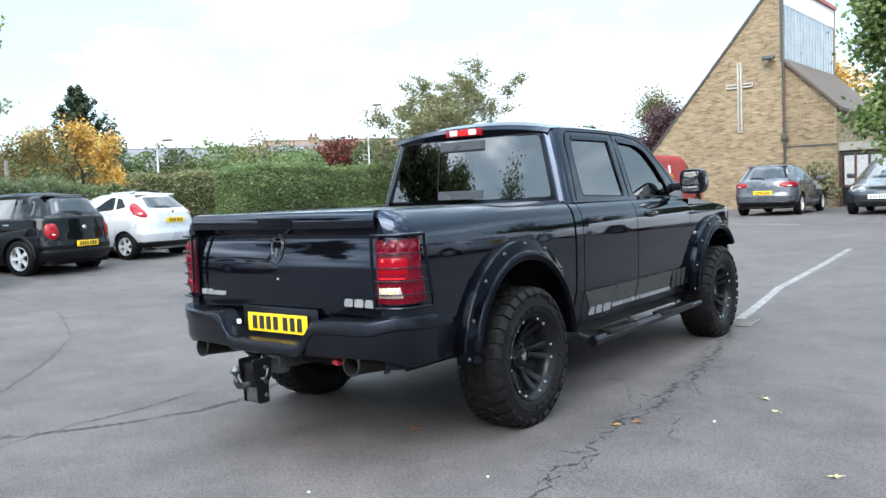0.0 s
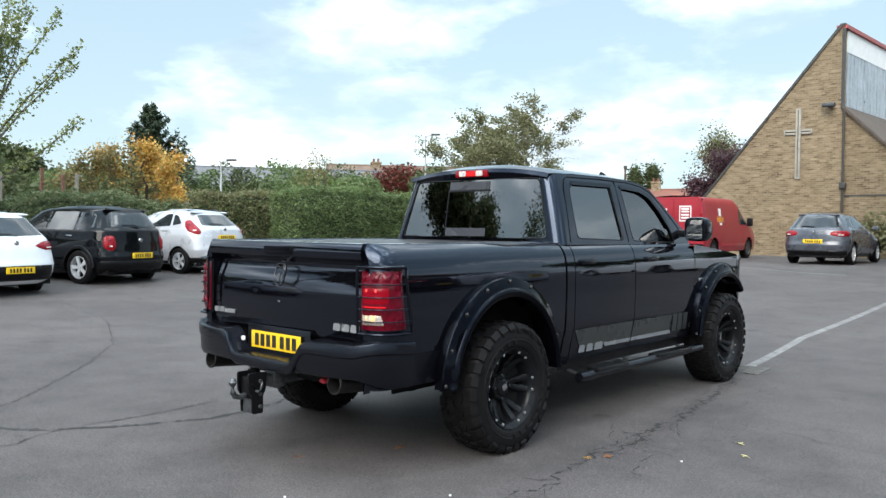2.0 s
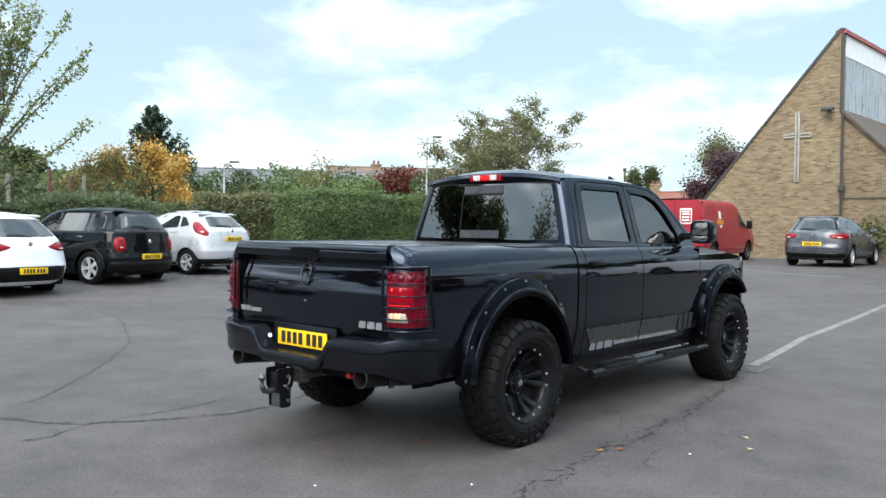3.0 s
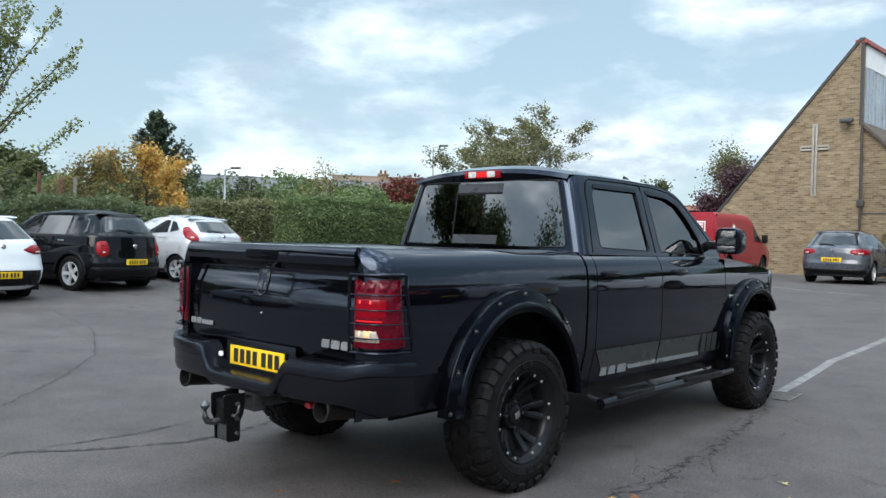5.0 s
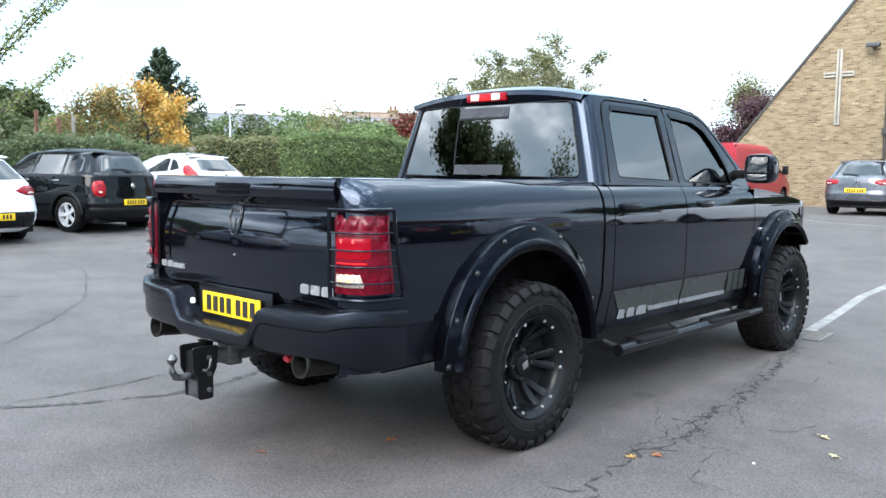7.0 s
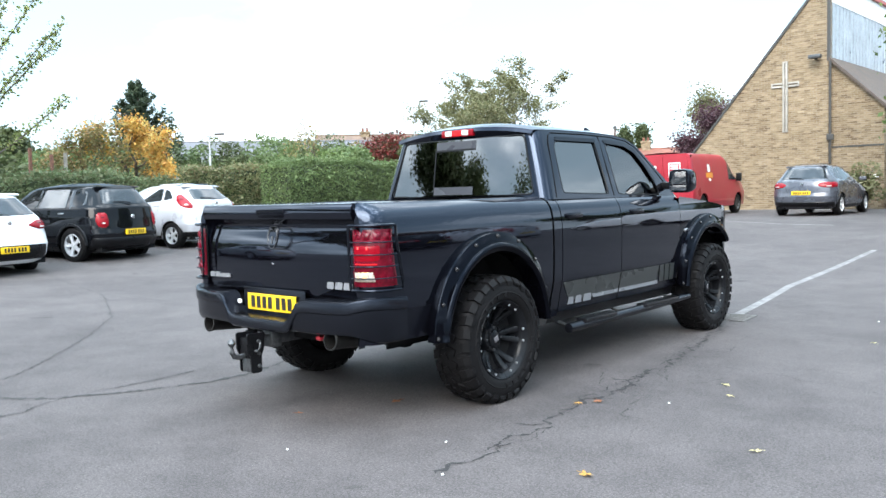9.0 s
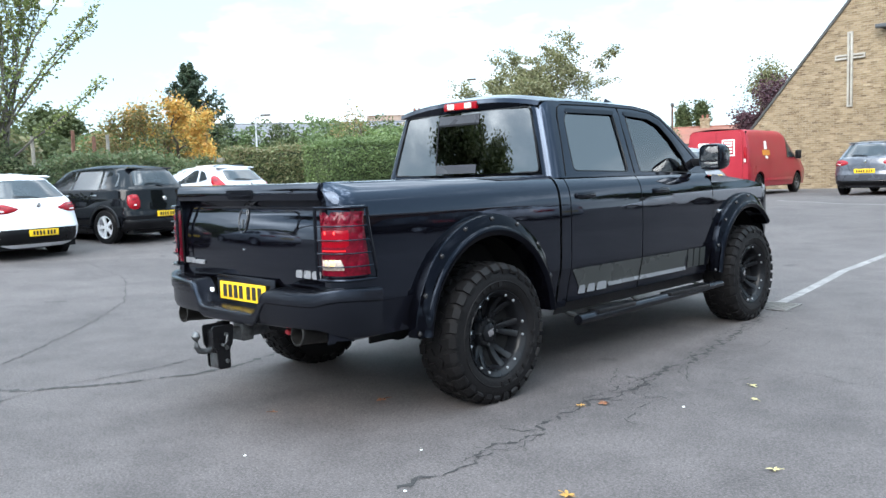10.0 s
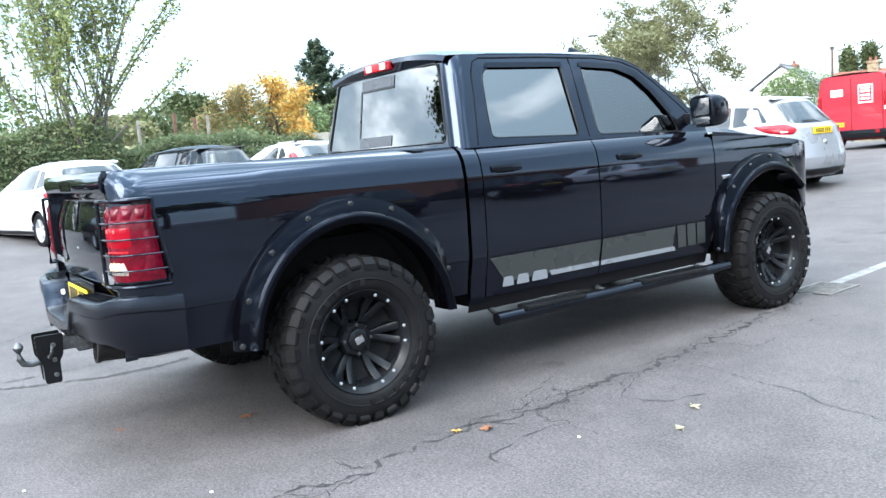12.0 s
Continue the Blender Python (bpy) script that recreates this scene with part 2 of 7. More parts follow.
BOLT_STEEL = material("bolt_steel", (0.035, 0.035, 0.037), 0.25, 0.4, var=0.15)
CHROME = material("chrome", (0.62, 0.62, 0.64), 0.15, 1.0, var=0.08)
STEEL = material("dull_steel", (0.12, 0.125, 0.13), 0.45, 0.8, var=0.3, scale=20)
RIM_SILVER = material("silver_rim", (0.58, 0.59, 0.61), 0.35, 0.3, var=0.06)
DARK_STEEL = material("sooty_steel", (0.012, 0.0115, 0.011), 0.5, 0.0, var=0.3, scale=14, spec=0.25)
TINT = glass_material("privacy_glass", (0.012, 0.013, 0.015), 2.0)
CLEAR = glass_material("car_glass", (0.42, 0.50, 0.50), 1.65)
FARGLASS = material("dark_car_glass", (0.02, 0.025, 0.03), 0.04, var=0.2, spec=0.5, ior=1.55)
RED_LENS = material("red_lens", (0.115, 0.002, 0.010), 0.12, var=0.25, spec=0.25, scale=30)
RED_BRIGHT = material("red_lens_bright", (0.24, 0.004, 0.010), 0.2, var=0.15, spec=0.3, scale=25)
RED_MID = material("red_lens_reflector", (0.13, 0.003, 0.014), 0.22, var=0.3, scale=40, spec=0.25)
RED_LIT = glow_material("lit_brake_lamp", (1.0, 0.02, 0.03), 0.42, (0.3, 0.01, 0.01))
RED_GLOW = glow_material("glowing_brake_lens", (1.0, 0.004, 0.02), 0.085, (0.16, 0.002, 0.009))
AMBER_LENS = glow_material("warm_bulb", (1.0, 0.55, 0.2), 0.32, (0.6, 0.42, 0.22))
RED_SPARK = glow_material("brake_lamp_filament", (1.0, 0.06, 0.05), 1.5, (0.5, 0.05, 0.05))
REVERSE_LENS = material("reversing_lens", (0.50, 0.42, 0.36), 0.14, var=0.45, scale=70)
WHITE_LENS = material("clear_lens", (0.62, 0.60, 0.57), 0.16, var=0.3, scale=40, coat=0.5)
LAMP_WHITE = glow_material("plate_lamp", (0.85, 0.93, 1.0), 0.45)
YELLOW = material("yellow_plate", (0.80, 0.50, 0.012), 0.35, var=0.06)
PLATE_WHITE = material("white_plate", (0.75, 0.75, 0.72), 0.35, var=0.06)
BADGE_DARK = material("dark_letters", (0.01, 0.01, 0.01), 0.5)
DECAL = material("grey_decal", (0.040, 0.043, 0.042), 0.3, 0.0, var=0.12, spec=0.3)
DECAL_SILVER = material("silver_decal", (0.27, 0.28, 0.30), 0.3, 0.3, var=0.1)
SEAT = material("dark_fabric", (0.02, 0.02, 0.022), 0.85, var=0.3, bump=0.3)
BARK = material("bark", (0.085, 0.065, 0.048), 0.95, var=0.4, scale=4, fine=40, bump=0.9)
BARK_GREY = material("grey_bark", (0.13, 0.115, 0.10), 0.95, var=0.35, scale=4, fine=40, bump=0.9)
BRICK_BUFF = brick_material("buff_brick", [(0.165, 0.118, 0.07), (0.26, 0.196, 0.12), (0.315, 0.245, 0.16), (0.21, 0.152, 0.088), (0.36, 0.285, 0.19)], (0.28, 0.24, 0.185), (0.26, 0.087))
BRICK_RED = brick_material("red_brick", [(0.20, 0.075, 0.045), (0.28, 0.10, 0.06), (0.24, 0.09, 0.05)], (0.25, 0.22, 0.19))


# ---- mesh helpers ----
def part(name, bm, mat, parent=None, label="", angle=35):
    me = bpy.data.meshes.new(name)
    bm.normal_update()
    bm.to_mesh(me)
    bm.free()
    me.materials.append(mat)
    me.polygons.foreach_set("use_smooth", [True] * len(me.polygons))
    me.set_sharp_from_angle(angle=radians(angle))
    ob = new(name, me)
    ob.parent = parent
    if label:
        tagged(ob, label)
    return ob


def thing(name, label, category, m=None, group="", kind=""):
    ob = new(name)
    ob.empty_display_size = 0.2
    if m is not None:
        ob.matrix_basis = m
    return tagged(ob, label, category, group, kind)


def grid(pts, bm=None, flip=False):
    """A sheet of quads through rows of points."""
    bm = bm or bmesh.new()
    vs = [[bm.verts.new(p) for p in row] for row in pts]
    for a, b in zip(vs, vs[1:]):
        for i in range(len(a) - 1):
            q = (a[i], a[i + 1], b[i + 1], b[i])
            bm.faces.new(q[::-1] if flip else q)
    return bm


def box(x0, x1, y0, y1, z0, z1, bevel=0.0, bm=None, seg=2):
    own = bm is None
    bm = bm or bmesh.new()
    v = bmesh.ops.create_cube(bm, size=1)["verts"]
    for p in v:
        p.co = Vector(((x0 + x1) / 2 + p.co.x * (x1 - x0), (y0 + y1) / 2 + p.co.y * (y1 - y0), (z0 + z1) / 2 + p.co.z * (z1 - z0)))
    if bevel:
        es = list({e for p in v for e in p.link_edges})
        bmesh.ops.bevel(bm, geom=es, offset=bevel, segments=seg, affect="EDGES", profile=0.6)
    return bm


def tube(path, r, n=8, bm=None, cap=True):
    """A round bar along a path; r is one radius or one for each point."""
    bm = bm or bmesh.new()
    path = [Vector(p) for p in path]
    rs = r if isinstance(r, (list, tuple)) else [r] * len(path)
    rings = []
    for i, p in enumerate(path):
        d = (path[min(i + 1, len(path) - 1)] - path[max(i - 1, 0)]).normalized()
        u = d.cross(Vector((0, 0, 1)))
        if u.length < 0.05:
            u = d.cross(Vector((1, 0, 0)))
        u.normalize()
        w = d.cross(u)
        rings.append([bm.verts.new(p + rs[i] * (math.cos(a) * u + math.sin(a) * w)) for a in [2 * math.pi * k / n for k in range(n)]])
    for a, b in zip(rings, rings[1:]):
        for k in range(n):
            bm.faces.new((a[k], a[(k + 1) % n], b[(k + 1) % n], b[k]))
    if cap:
        bm.faces.new(rings[0])
        bm.faces.new(rings[-1][::-1])
    return bm


def lathe(profile, n=32, bm=None, closed=False):
    """Turns (x, radius) points round the x axis."""
    bm = bm or bmesh.new()
    rings = [[bm.verts.new((x, r * math.cos(2 * math.pi * k / n), r * math.sin(2 * math.pi * k / n))) for k in range(n)] for x, r in profile]
    pairs = list(zip(rings, rings[1:])) + ([(rings[-1], rings[0])] if closed else [])
    for a, b in pairs:
        for k in range(n):
            bm.faces.new((a[k], b[k], b[(k + 1) % n], a[(k + 1) % n]))
    return bm


def slab(outline, depth, bm=None, holes=(), fn=None):
    """A flat plate with an outline in (u, v) and holes, given a depth; fn maps (u, v, w) to the place."""
    bm = bm or bmesh.new()
    fn = fn or (lambda u, v, w: (u, v, w))
    old = set(bm.faces)
    mine, layers = [], []
    for w in (0.0, depth):
        edges, loops = [], []
        for loop in (outline, *holes):
            vs = [bm.verts.new((u, v, w)) for u, v in loop]
            edges += [bm.edges.new((vs[i], vs[(i + 1) % len(vs)])) for i in range(len(vs))]
            loops.append(vs)
            mine += vs
        bmesh.ops.triangle_fill(bm, use_beauty=True, edges=edges)
        layers.append(loops)
    for lo, hi in zip(*layers):
        for i in range(len(lo)):
            j = (i + 1) % len(lo)
            bm.faces.new((lo[i], lo[j], hi[j], hi[i]))
    for v in mine:
        v.co = Vector(fn(*v.co))
    bmesh.ops.recalc_face_normals(bm, faces=[f for f in bm.faces if f not in old])
    return bm


def rounded(u0, u1, v0, v1, r, n=4):
    pts = []
    for cx, cy, a0 in ((u1 - r, v1 - r, 0), (u0 + r, v1 - r, 90), (u0 + r, v0 + r, 180), (u1 - r, v0 + r, 270)):
        pts += [(cx + r * math.cos(radians(a0 + 90 * k / n)), cy + r * math.sin(radians(a0 + 90 * k / n))) for k in range(n + 1)]
    return pts


def soften(loop, r=0.03, n=3):
    """Rounds the corners of an outline."""
    out = []
    for i, p in enumerate(loop):
        p, a, b = Vector(p), Vector(loop[i - 1]), Vector(loop[(i + 1) % len(loop)])
        ra = min(r, (a - p).length * 0.45)
        rb = min(r, (b - p).length * 0.45)
        s, e = p + (a - p).normalized() * ra, p + (b - p).normalized() * rb
        out += [tuple(s.lerp(p, t).lerp(p.lerp(e, t), t)) for t in [k / n for k in range(n + 1)]]
    return out


def curve(points):
    """A smooth function through (t, value) points."""
    ts, vs = [p[0] for p in points], [p[1] for p in points]
    return lambda t: float(np.interp(t, ts, vs))


def smoothstep(a, b, t):
    t = min(1.0, max(0.0, (t - a) / (b - a)))
    return t * t * (3 - 2 * t)


def ground_z(x, y):
    """The car park rises gently away from the place where the truck stands."""
    return 0.55 * smoothstep(4.0, 19.0, math.hypot(x - 0.5, y - 1.0))


# ---- ground ----
def spaced(lo, hi, near, far):
    c, out, step = 0.0, [0.0], near
    while c < hi:
        c += step
        out.append(min(c, hi))
        step *= far
    c, step = 0.0, near
    while c > lo:
        c -= step
        out.insert(0, max(c, lo))
        step *= far
    return out


xs_g, ys_g = spaced(-1500, 1500, 0.7, 1.07), spaced(-1500, 1500, 0.7, 1.07)
ground = part("ground", grid([[(x, y, ground_z(x, y)) for x in xs_g] for y in ys_g]), ASPHALT)
tagged(ground, "grey worn asphalt of a car park", "ground", kind="structure")


def on_ground(name, pts, width, mat, lift=0.004, jitter=0.0, seed=1):
    rnd = random.Random(seed)
    fine = []
    for a, b in zip(pts, pts[1:]):
        a, b = Vector(a), Vector(b)
        n = max(2, int((b - a).length / (0.03 if jitter else 0.5)))
        for k in range(n):
            fine.append(a.lerp(b, k / n))
    fine.append(Vector(pts[-1]))
    rows = []
    off = 0.0
    for i, p in enumerate(fine):
        d = (fine[min(i + 1, len(fine) - 1)] - fine[max(i - 1, 0)]).normalized()
        nrm = Vector((-d.y, d.x))
        off = 0.72 * off + rnd.uniform(-1, 1) * jitter
        w = width * (max(0.03, rnd.gauss(0.6, 0.5)) if jitter else 1.0) * (min(1, i / 3, (len(fine) - 1 - i) / 3) * 0.9 + 0.1 if jitter else 1)
        l, r = p + nrm * (off + w / 2), p + nrm * (off - w / 2)
        rows.append([(l.x, l.y, ground_z(*l) + lift), (r.x, r.y, ground_z(*r) + lift)])
    return part(name, grid(rows), mat)
# ---- the pickup truck: rear axle at y = 0, nose towards +y ----
truck = thing("pickup_truck", "black lifted crew cab pickup truck with wide arches on asphalt", "pickup truck")
AX_R, AX_F, HUB_Z, TYRE_R = 0.01, 3.56, 0.432, 0.446
BELT = 1.40
side_x = curve([(0.40, 0.87), (0.50, 0.90), (0.62, 0.922), (0.735, 0.948), (0.76, 0.955), (1.0, 0.962), (1.13, 0.962), (1.22, 0.958), (1.30, 0.944), (1.355, 0.918), (1.385, 0.888), (1.40, 0.850)])


def arch_z(y, r=0.60):
    z = 0.0
    for c in (AX_R, AX_F):
        if abs(y - c) < r:
            z = max(z, HUB_Z + 0.02 + math.sqrt(r * r - (y - c) ** 2))
    return z


def side_panel(y0, y1, zb, zt, sx=1, plan=None, rows=22, step=0.04, fx=None):
    """An outer body panel between two stations, cut out over the wheels."""
    n = max(3, int((y1 - y0) / step))
    cols = []
    fx = fx or side_x
    for i in range(n + 1):
        y = y0 + (y1 - y0) * i / n
        b = max(zb(y) if callable(zb) else zb, arch_z(y))
        t = zt(y) if callable(zt) else zt
        b = min(b, t - 0.02)
        k = plan(y) if plan else 0.0
        cols.append([(sx * (fx(b + (t - b) * j / rows) - k), y, b + (t - b) * j / rows) for j in range(rows + 1)])
    bm = grid(cols, flip=sx < 0)
    return bm


def rear_corner(y):
    """How far the flank turns in towards the tailgate."""
    t = max(0.0, (-0.98 - y) / 0.14)
    return 0.10 * (1 - math.sqrt(max(0.0, 1 - t * t))) if t > 0 else 0.0


CREASE = 0.748
ARCH_Z = 0.462


def flank(name, y0, y1, zb, zt, sx, plan=None, **kw):
    """A flank panel in black with its grey lower part."""
    up = part(name, side_panel(y0, y1, CREASE, zt, sx, plan, **kw), PAINT_BLACK, truck)
    cols = [y for y in [y0 + (y1 - y0) * i / 24 for i in range(25)] if arch_z(y) < CREASE - 0.03]
    runs, run = [], []
    for y in cols:
        if run and y - run[-1] > (y1 - y0) / 24 * 1.5:
            runs.append(run)
            run = []
        run.append(y)
    for r in runs + [run]:
        if len(r) > 1:
            part("lower_flank", side_panel(r[0], r[-1], zb, CREASE - 0.002, sx, plan, rows=8, step=0.03), PAINT_LOWER, up, "dark grey lower flank")
    return up


for sx in (1, -1):
    bed = flank("bed_side", -1.12, 0.775, 0.545, 1.40, sx, rear_corner, step=0.03)
    # top rail, rolled inwards
    part("bed_rail", grid([[(sx * x, y, z) for x, z in ((0.846 - rear_corner(y), 1.399), (0.836 - rear_corner(y) * 0.9, 1.408), (0.80 - rear_corner(y) * 0.1, 1.410), (0.79, 1.40), (0.79, 1.30))] for y in (-1.12, -1.10, -1.07, -1.03, -0.98, -0.4, 0.2, 0.775)], flip=sx > 0), PAINT_BLACK, truck)
    # end post of the bed beside the tailgate
    zs_p = [0.52 + 0.88 * i / 20 for i in range(21)]
    part("bed_post", grid([[(sx * (side_x(z) - rear_corner(-1.12)), -1.12, z), (sx * 0.80, -1.118, z), (sx * 0.797, -1.06, z)] for z in zs_p], flip=sx > 0), PAINT_BLACK, truck)
    # side of the cab behind the doors, doors and front wing
    flank("cab_corner", 0.80, 0.905, 0.47, BELT, sx)
    dr = flank("rear_door", 0.915, 1.835, 0.50, BELT, sx)
    df = flank("front_door", 1.845, 2.985, 0.50, lambda y: BELT - 0.02 * smoothstep(2.3, 2.98, y), sx)
    wing_top = curve([(2.99, 1.365), (3.3, 1.34), (3.8, 1.285), (4.2, 1.225), (4.5, 1.13)])
    flank("front_wing", 2.995, 4.50, 0.50, wing_top, sx, lambda y: 0.34 * smoothstep(3.95, 4.65, y) ** 1.4, step=0.03, fx=lambda z: side_x(min(z, 1.30)))
    part("sill", side_panel(0.80, 2.96, 0.42, 0.495, sx, lambda y: 0.012, rows=3), PLASTIC_BLACK, truck)
    # door handles in their cups
    for door, hy in ((dr, 1.09), (df, 2.13)):
        h = part("door_handle", box(sx * 0.952 - 0.022, sx * 0.952 + 0.022, hy - 0.11, hy + 0.11, 1.232, 1.276, 0.016), PLASTIC_GLOSS, door)
        part("handle_cup", box(sx * 0.945 - 0.012, sx * 0.945 + 0.012, hy - 0.085, hy + 0.07, 1.202, 1.242, 0.012), UNDER, door)
    # lower flank stripes with a plain lettered block, silver and grey
    fl = lambda u, v, w: (sx * (side_x(v) + 0.003 + w), u, v)
    for k, (y0, y1) in enumerate(((0.955, 1.83), (1.85, 2.55))):
        part("stripe", slab([(y0 + (0.10 if k == 0 else 0), 0.575), (y1, 0.575), (y1, 0.735), (y0 - (0.03 if k == 0 else 0), 0.735)], 0.002, fn=fl), DECAL, dr if k == 0 else df, "grey side stripe decal")
    for k in range(3):
        a = 2.56 + 0.105 * k
        part("stripe", slab([(a + 0.05, 0.575), (a + 0.135, 0.575), (a + 0.095, 0.735), (a + 0.01, 0.735)], 0.002, fn=fl), DECAL, df, "grey side stripe decal")
    for k, wd in enumerate((0.09, 0.10, 0.13)):
        a = 1.03 + sum((0.09, 0.10, 0.13)[:k]) + 0.02 * k
        part("decal_block", slab(soften([(a, 0.545), (a + wd, 0.545), (a + wd - 0.015, 0.605), (a + 0.012, 0.605)], 0.012), 0.003, fn=lambda u, v, w: (sx * (side_x(v) + 0.006 + w), u, v)), DECAL_SILVER, dr, "silver lettering decal")
    part("silver_strip", slab([(1.42, 0.560), (1.83, 0.560), (1.83, 0.592), (1.40, 0.592)], 0.002, fn=lambda u, v, w: (sx * (side_x(v) + 0.006 + w), u, v)), DECAL_SILVER, dr)
    part("silver_strip", slab([(1.85, 0.560), (2.58, 0.560), (2.56, 0.592), (1.85, 0.592)], 0.002, fn=lambda u, v, w: (sx * (side_x(v) + 0.006 + w), u, v)), DECAL_SILVER, df)
    # wing badge
    part("wing_badge", box(sx * 0.965 - 0.006, sx * 0.965 + 0.006, 3.06, 3.17, 1.02, 1.05, 0.005), CHROME, truck)
    # bolted-on wheel arches
    for c in (AX_R, AX_F):
        angles = [radians(a) for a in range(-8 if c == AX_R else 44, 189, 4)]
        rows = []
        for a in angles:
            tail = smoothstep(radians(150), radians(188), a) if c == AX_R else 0
            ends = 1 - smoothstep(0, radians(38 if c == AX_R else 75), a) + (0 if c == AX_R else 0.8 * smoothstep(radians(140), math.pi, a))
            ro, ri = 0.705 - 0.11 * ends - 0.012 * tail, 0.572
            row = []
            for r, x in ((ro, 0.945), (ro - 0.002, 0.990), (ro - 0.010, 1.006), (ro - 0.050 + 0.02 * ends, 1.026), (0.630, 1.034), (0.620, 1.050), (0.606, 1.056), (0.590, 1.053), (ri, 1.040), (ri - 0.004, 0.90)):
                y, z = c + r * math.cos(a) * (0.88 if c == AX_F and a < math.pi / 2 else 0.955), ARCH_Z + r * math.sin(a) * 1.025
                row.append((sx * x, y, max(z, 0.505)))
            rows.append(row)
        fla = part("wheel_arch", grid(rows, flip=sx < 0), ARCH_BLACK, truck, "gloss black bolted wheel arch extension")
        for k in range(9):
            a = radians(2 + 22 * k)
            rb = 0.672 - 0.06 * (1 - smoothstep(0, radians(38), a))
            if c == AX_F and k < 3:
                continue
            y, z = c + rb * math.cos(a) * (0.88 if c == AX_F and a < math.pi / 2 else 0.955), ARCH_Z + rb * math.sin(a) * 1.025
            bm = lathe([(0.0, 0.016), (0.005, 0.0155), (0.006, 0.011), (0.012, 0.009), (0.013, 0.0005)], 10)
            bmesh.ops.transform(bm, matrix=Matrix.Translation((sx * 1.018, y, max(z, 0.53))) @ Matrix.Diagonal((sx, 1, 1, 1)), verts=bm.verts)
            part("arch_bolt", bm, BOLT_STEEL, fla)
        # inside of the wheel housing
        rows = [[(sx * x, c + 0.61 * math.cos(a), HUB_Z + 0.02 + 0.61 * math.sin(a)) for x in (0.50, 0.93)] for a in [radians(q) for q in range(8, 173, 8)]]
        hs = part("wheel_housing", grid(rows, flip=sx > 0), UNDER, truck)
        part("inner_wall", box(sx * 0.49 - 0.01, sx * 0.49 + 0.01, c - 0.58, c + 0.66, 0.40, 1.0), UNDER, hs)

# tailgate: a face that leans in under a rolled lip
def gate_lean(z):
    return 0.030 * max(0.0, (z - 1.07) / 0.195) ** 2


gate_prof = [(-1.075, 0.80), (-1.105, 0.815), (-1.12, 0.86), (-1.125, 1.00), (-1.124, 1.08), (-1.121, 1.13), (-1.115, 1.175), (-1.106, 1.220), (-1.094, 1.264), (-1.098, 1.276), (-1.116, 1.290), (-1.150, 1.315), (-1.160, 1.345), (-1.155, 1.385), (-1.138, 1.408), (-1.10, 1.412), (-1.05, 1.405), (-1.05, 1.0), (-1.05, 0.80)]
rows = []
for i in range(25):
    u = -1 + 2 * i / 24
    bow = 0.02 * u * u
    rows.append([(0.792 * u, y + bow * (1 if y < -1.06 else 0), z) for y, z in gate_prof])
bm = grid(rows, flip=True)
for row in (rows[0], rows[-1]):
    bm.faces.new([bm.verts.new(p) for p in row])
gate = part("tailgate", bm, PAINT_BLACK, truck)
part("tailgate_handle", slab(soften([(-0.13, 1.322), (0.15, 1.322), (0.165, 1.378), (-0.145, 1.378)], 0.02), 0.004, fn=lambda u, v, w: (u + 0.02, -1.151 - w - 0.006 * math.sin((v - 1.30) * 25), v)), PLASTIC_GLOSS, gate)
shield = soften([(-0.046, 1.262), (0.046, 1.262), (0.056, 1.205), (0.040, 1.14), (0.0, 1.11), (-0.040, 1.14), (-0.056, 1.205)], 0.02)
EMBLEM = material("dull_chrome_emblem", (0.085, 0.087, 0.092), 0.28, 0.5, var=0.15, scale=40)
emb = part("emblem", slab(shield, 0.007, fn=lambda u, v, w: (u - 0.01, -1.121 - w + gate_lean(v), v)), PAINT_BLACK, gate, "dark chrome shield emblem")
for sx in (1, -1):
    part("emblem_horn", tube([(sx * a - 0.01, -1.129 + gate_lean(z), z) for a, z in ((0.006, 1.235), (0.028, 1.250), (0.044, 1.225), (0.042, 1.18), (0.028, 1.165))], [0.003, 0.005, 0.005, 0.004, 0.002], 8), EMBLEM, emb)
part("emblem_rim", tube([Vector((u - 0.01, -1.129 + gate_lean(v), v)) for u, v in shield + shield[:2]], 0.002, 6), EMBLEM, emb)
part("emblem_nose", slab(soften([(-0.015, 1.15), (-0.005, 1.15), (0.001, 1.20), (-0.021, 1.20)], 0.004), 0.005, fn=lambda u, v, w: (u, -1.127 - w + gate_lean(v), v)), EMBLEM, emb)
part("gate_lock", box(-0.012, 0.010, -1.131, -1.122, 1.010, 1.022, 0.003), CHROME, gate)
# badges: plain blocks in place of lettering
for k, (a, wd) in enumerate(((0.53, 0.065), (0.605, 0.07), (0.685, 0.085))):
    part("badge_block", slab(soften([(a, 0.878), (a + wd, 0.878), (a + wd, 0.922), (a + 0.006, 0.922)], 0.012), 0.006, fn=lambda u, v, w: (u, -1.116 - w, v)), BADGE_SILVER, gate, "bright silver badge block")
for k, (a, wd) in enumerate(((-0.755, 0.055), (-0.69, 0.05), (-0.632, 0.125))):
    part("badge_block", slab(soften([(a, 0.900), (a + wd, 0.900), (a + wd, 0.935 - 0.008 * (k == 2)), (a, 0.935 - 0.008 * (k == 2))], 0.006), 0.005, fn=lambda u, v, w: (u, -1.116 - w, v)), BADGE_SILVER, gate, "bright silver badge block")

# tonneau cover over the bed
bm = box(-0.80, 0.80, -1.06, 0.76, 1.385, 1.402, 0.006)
part("bed_cover", bm, PLASTIC_BLACK, truck, "flat black soft bed cover")
part("bed_front", box(-0.86, 0.86, 0.755, 0.775, 0.6, 1.395), PAINT_BLACK, truck)

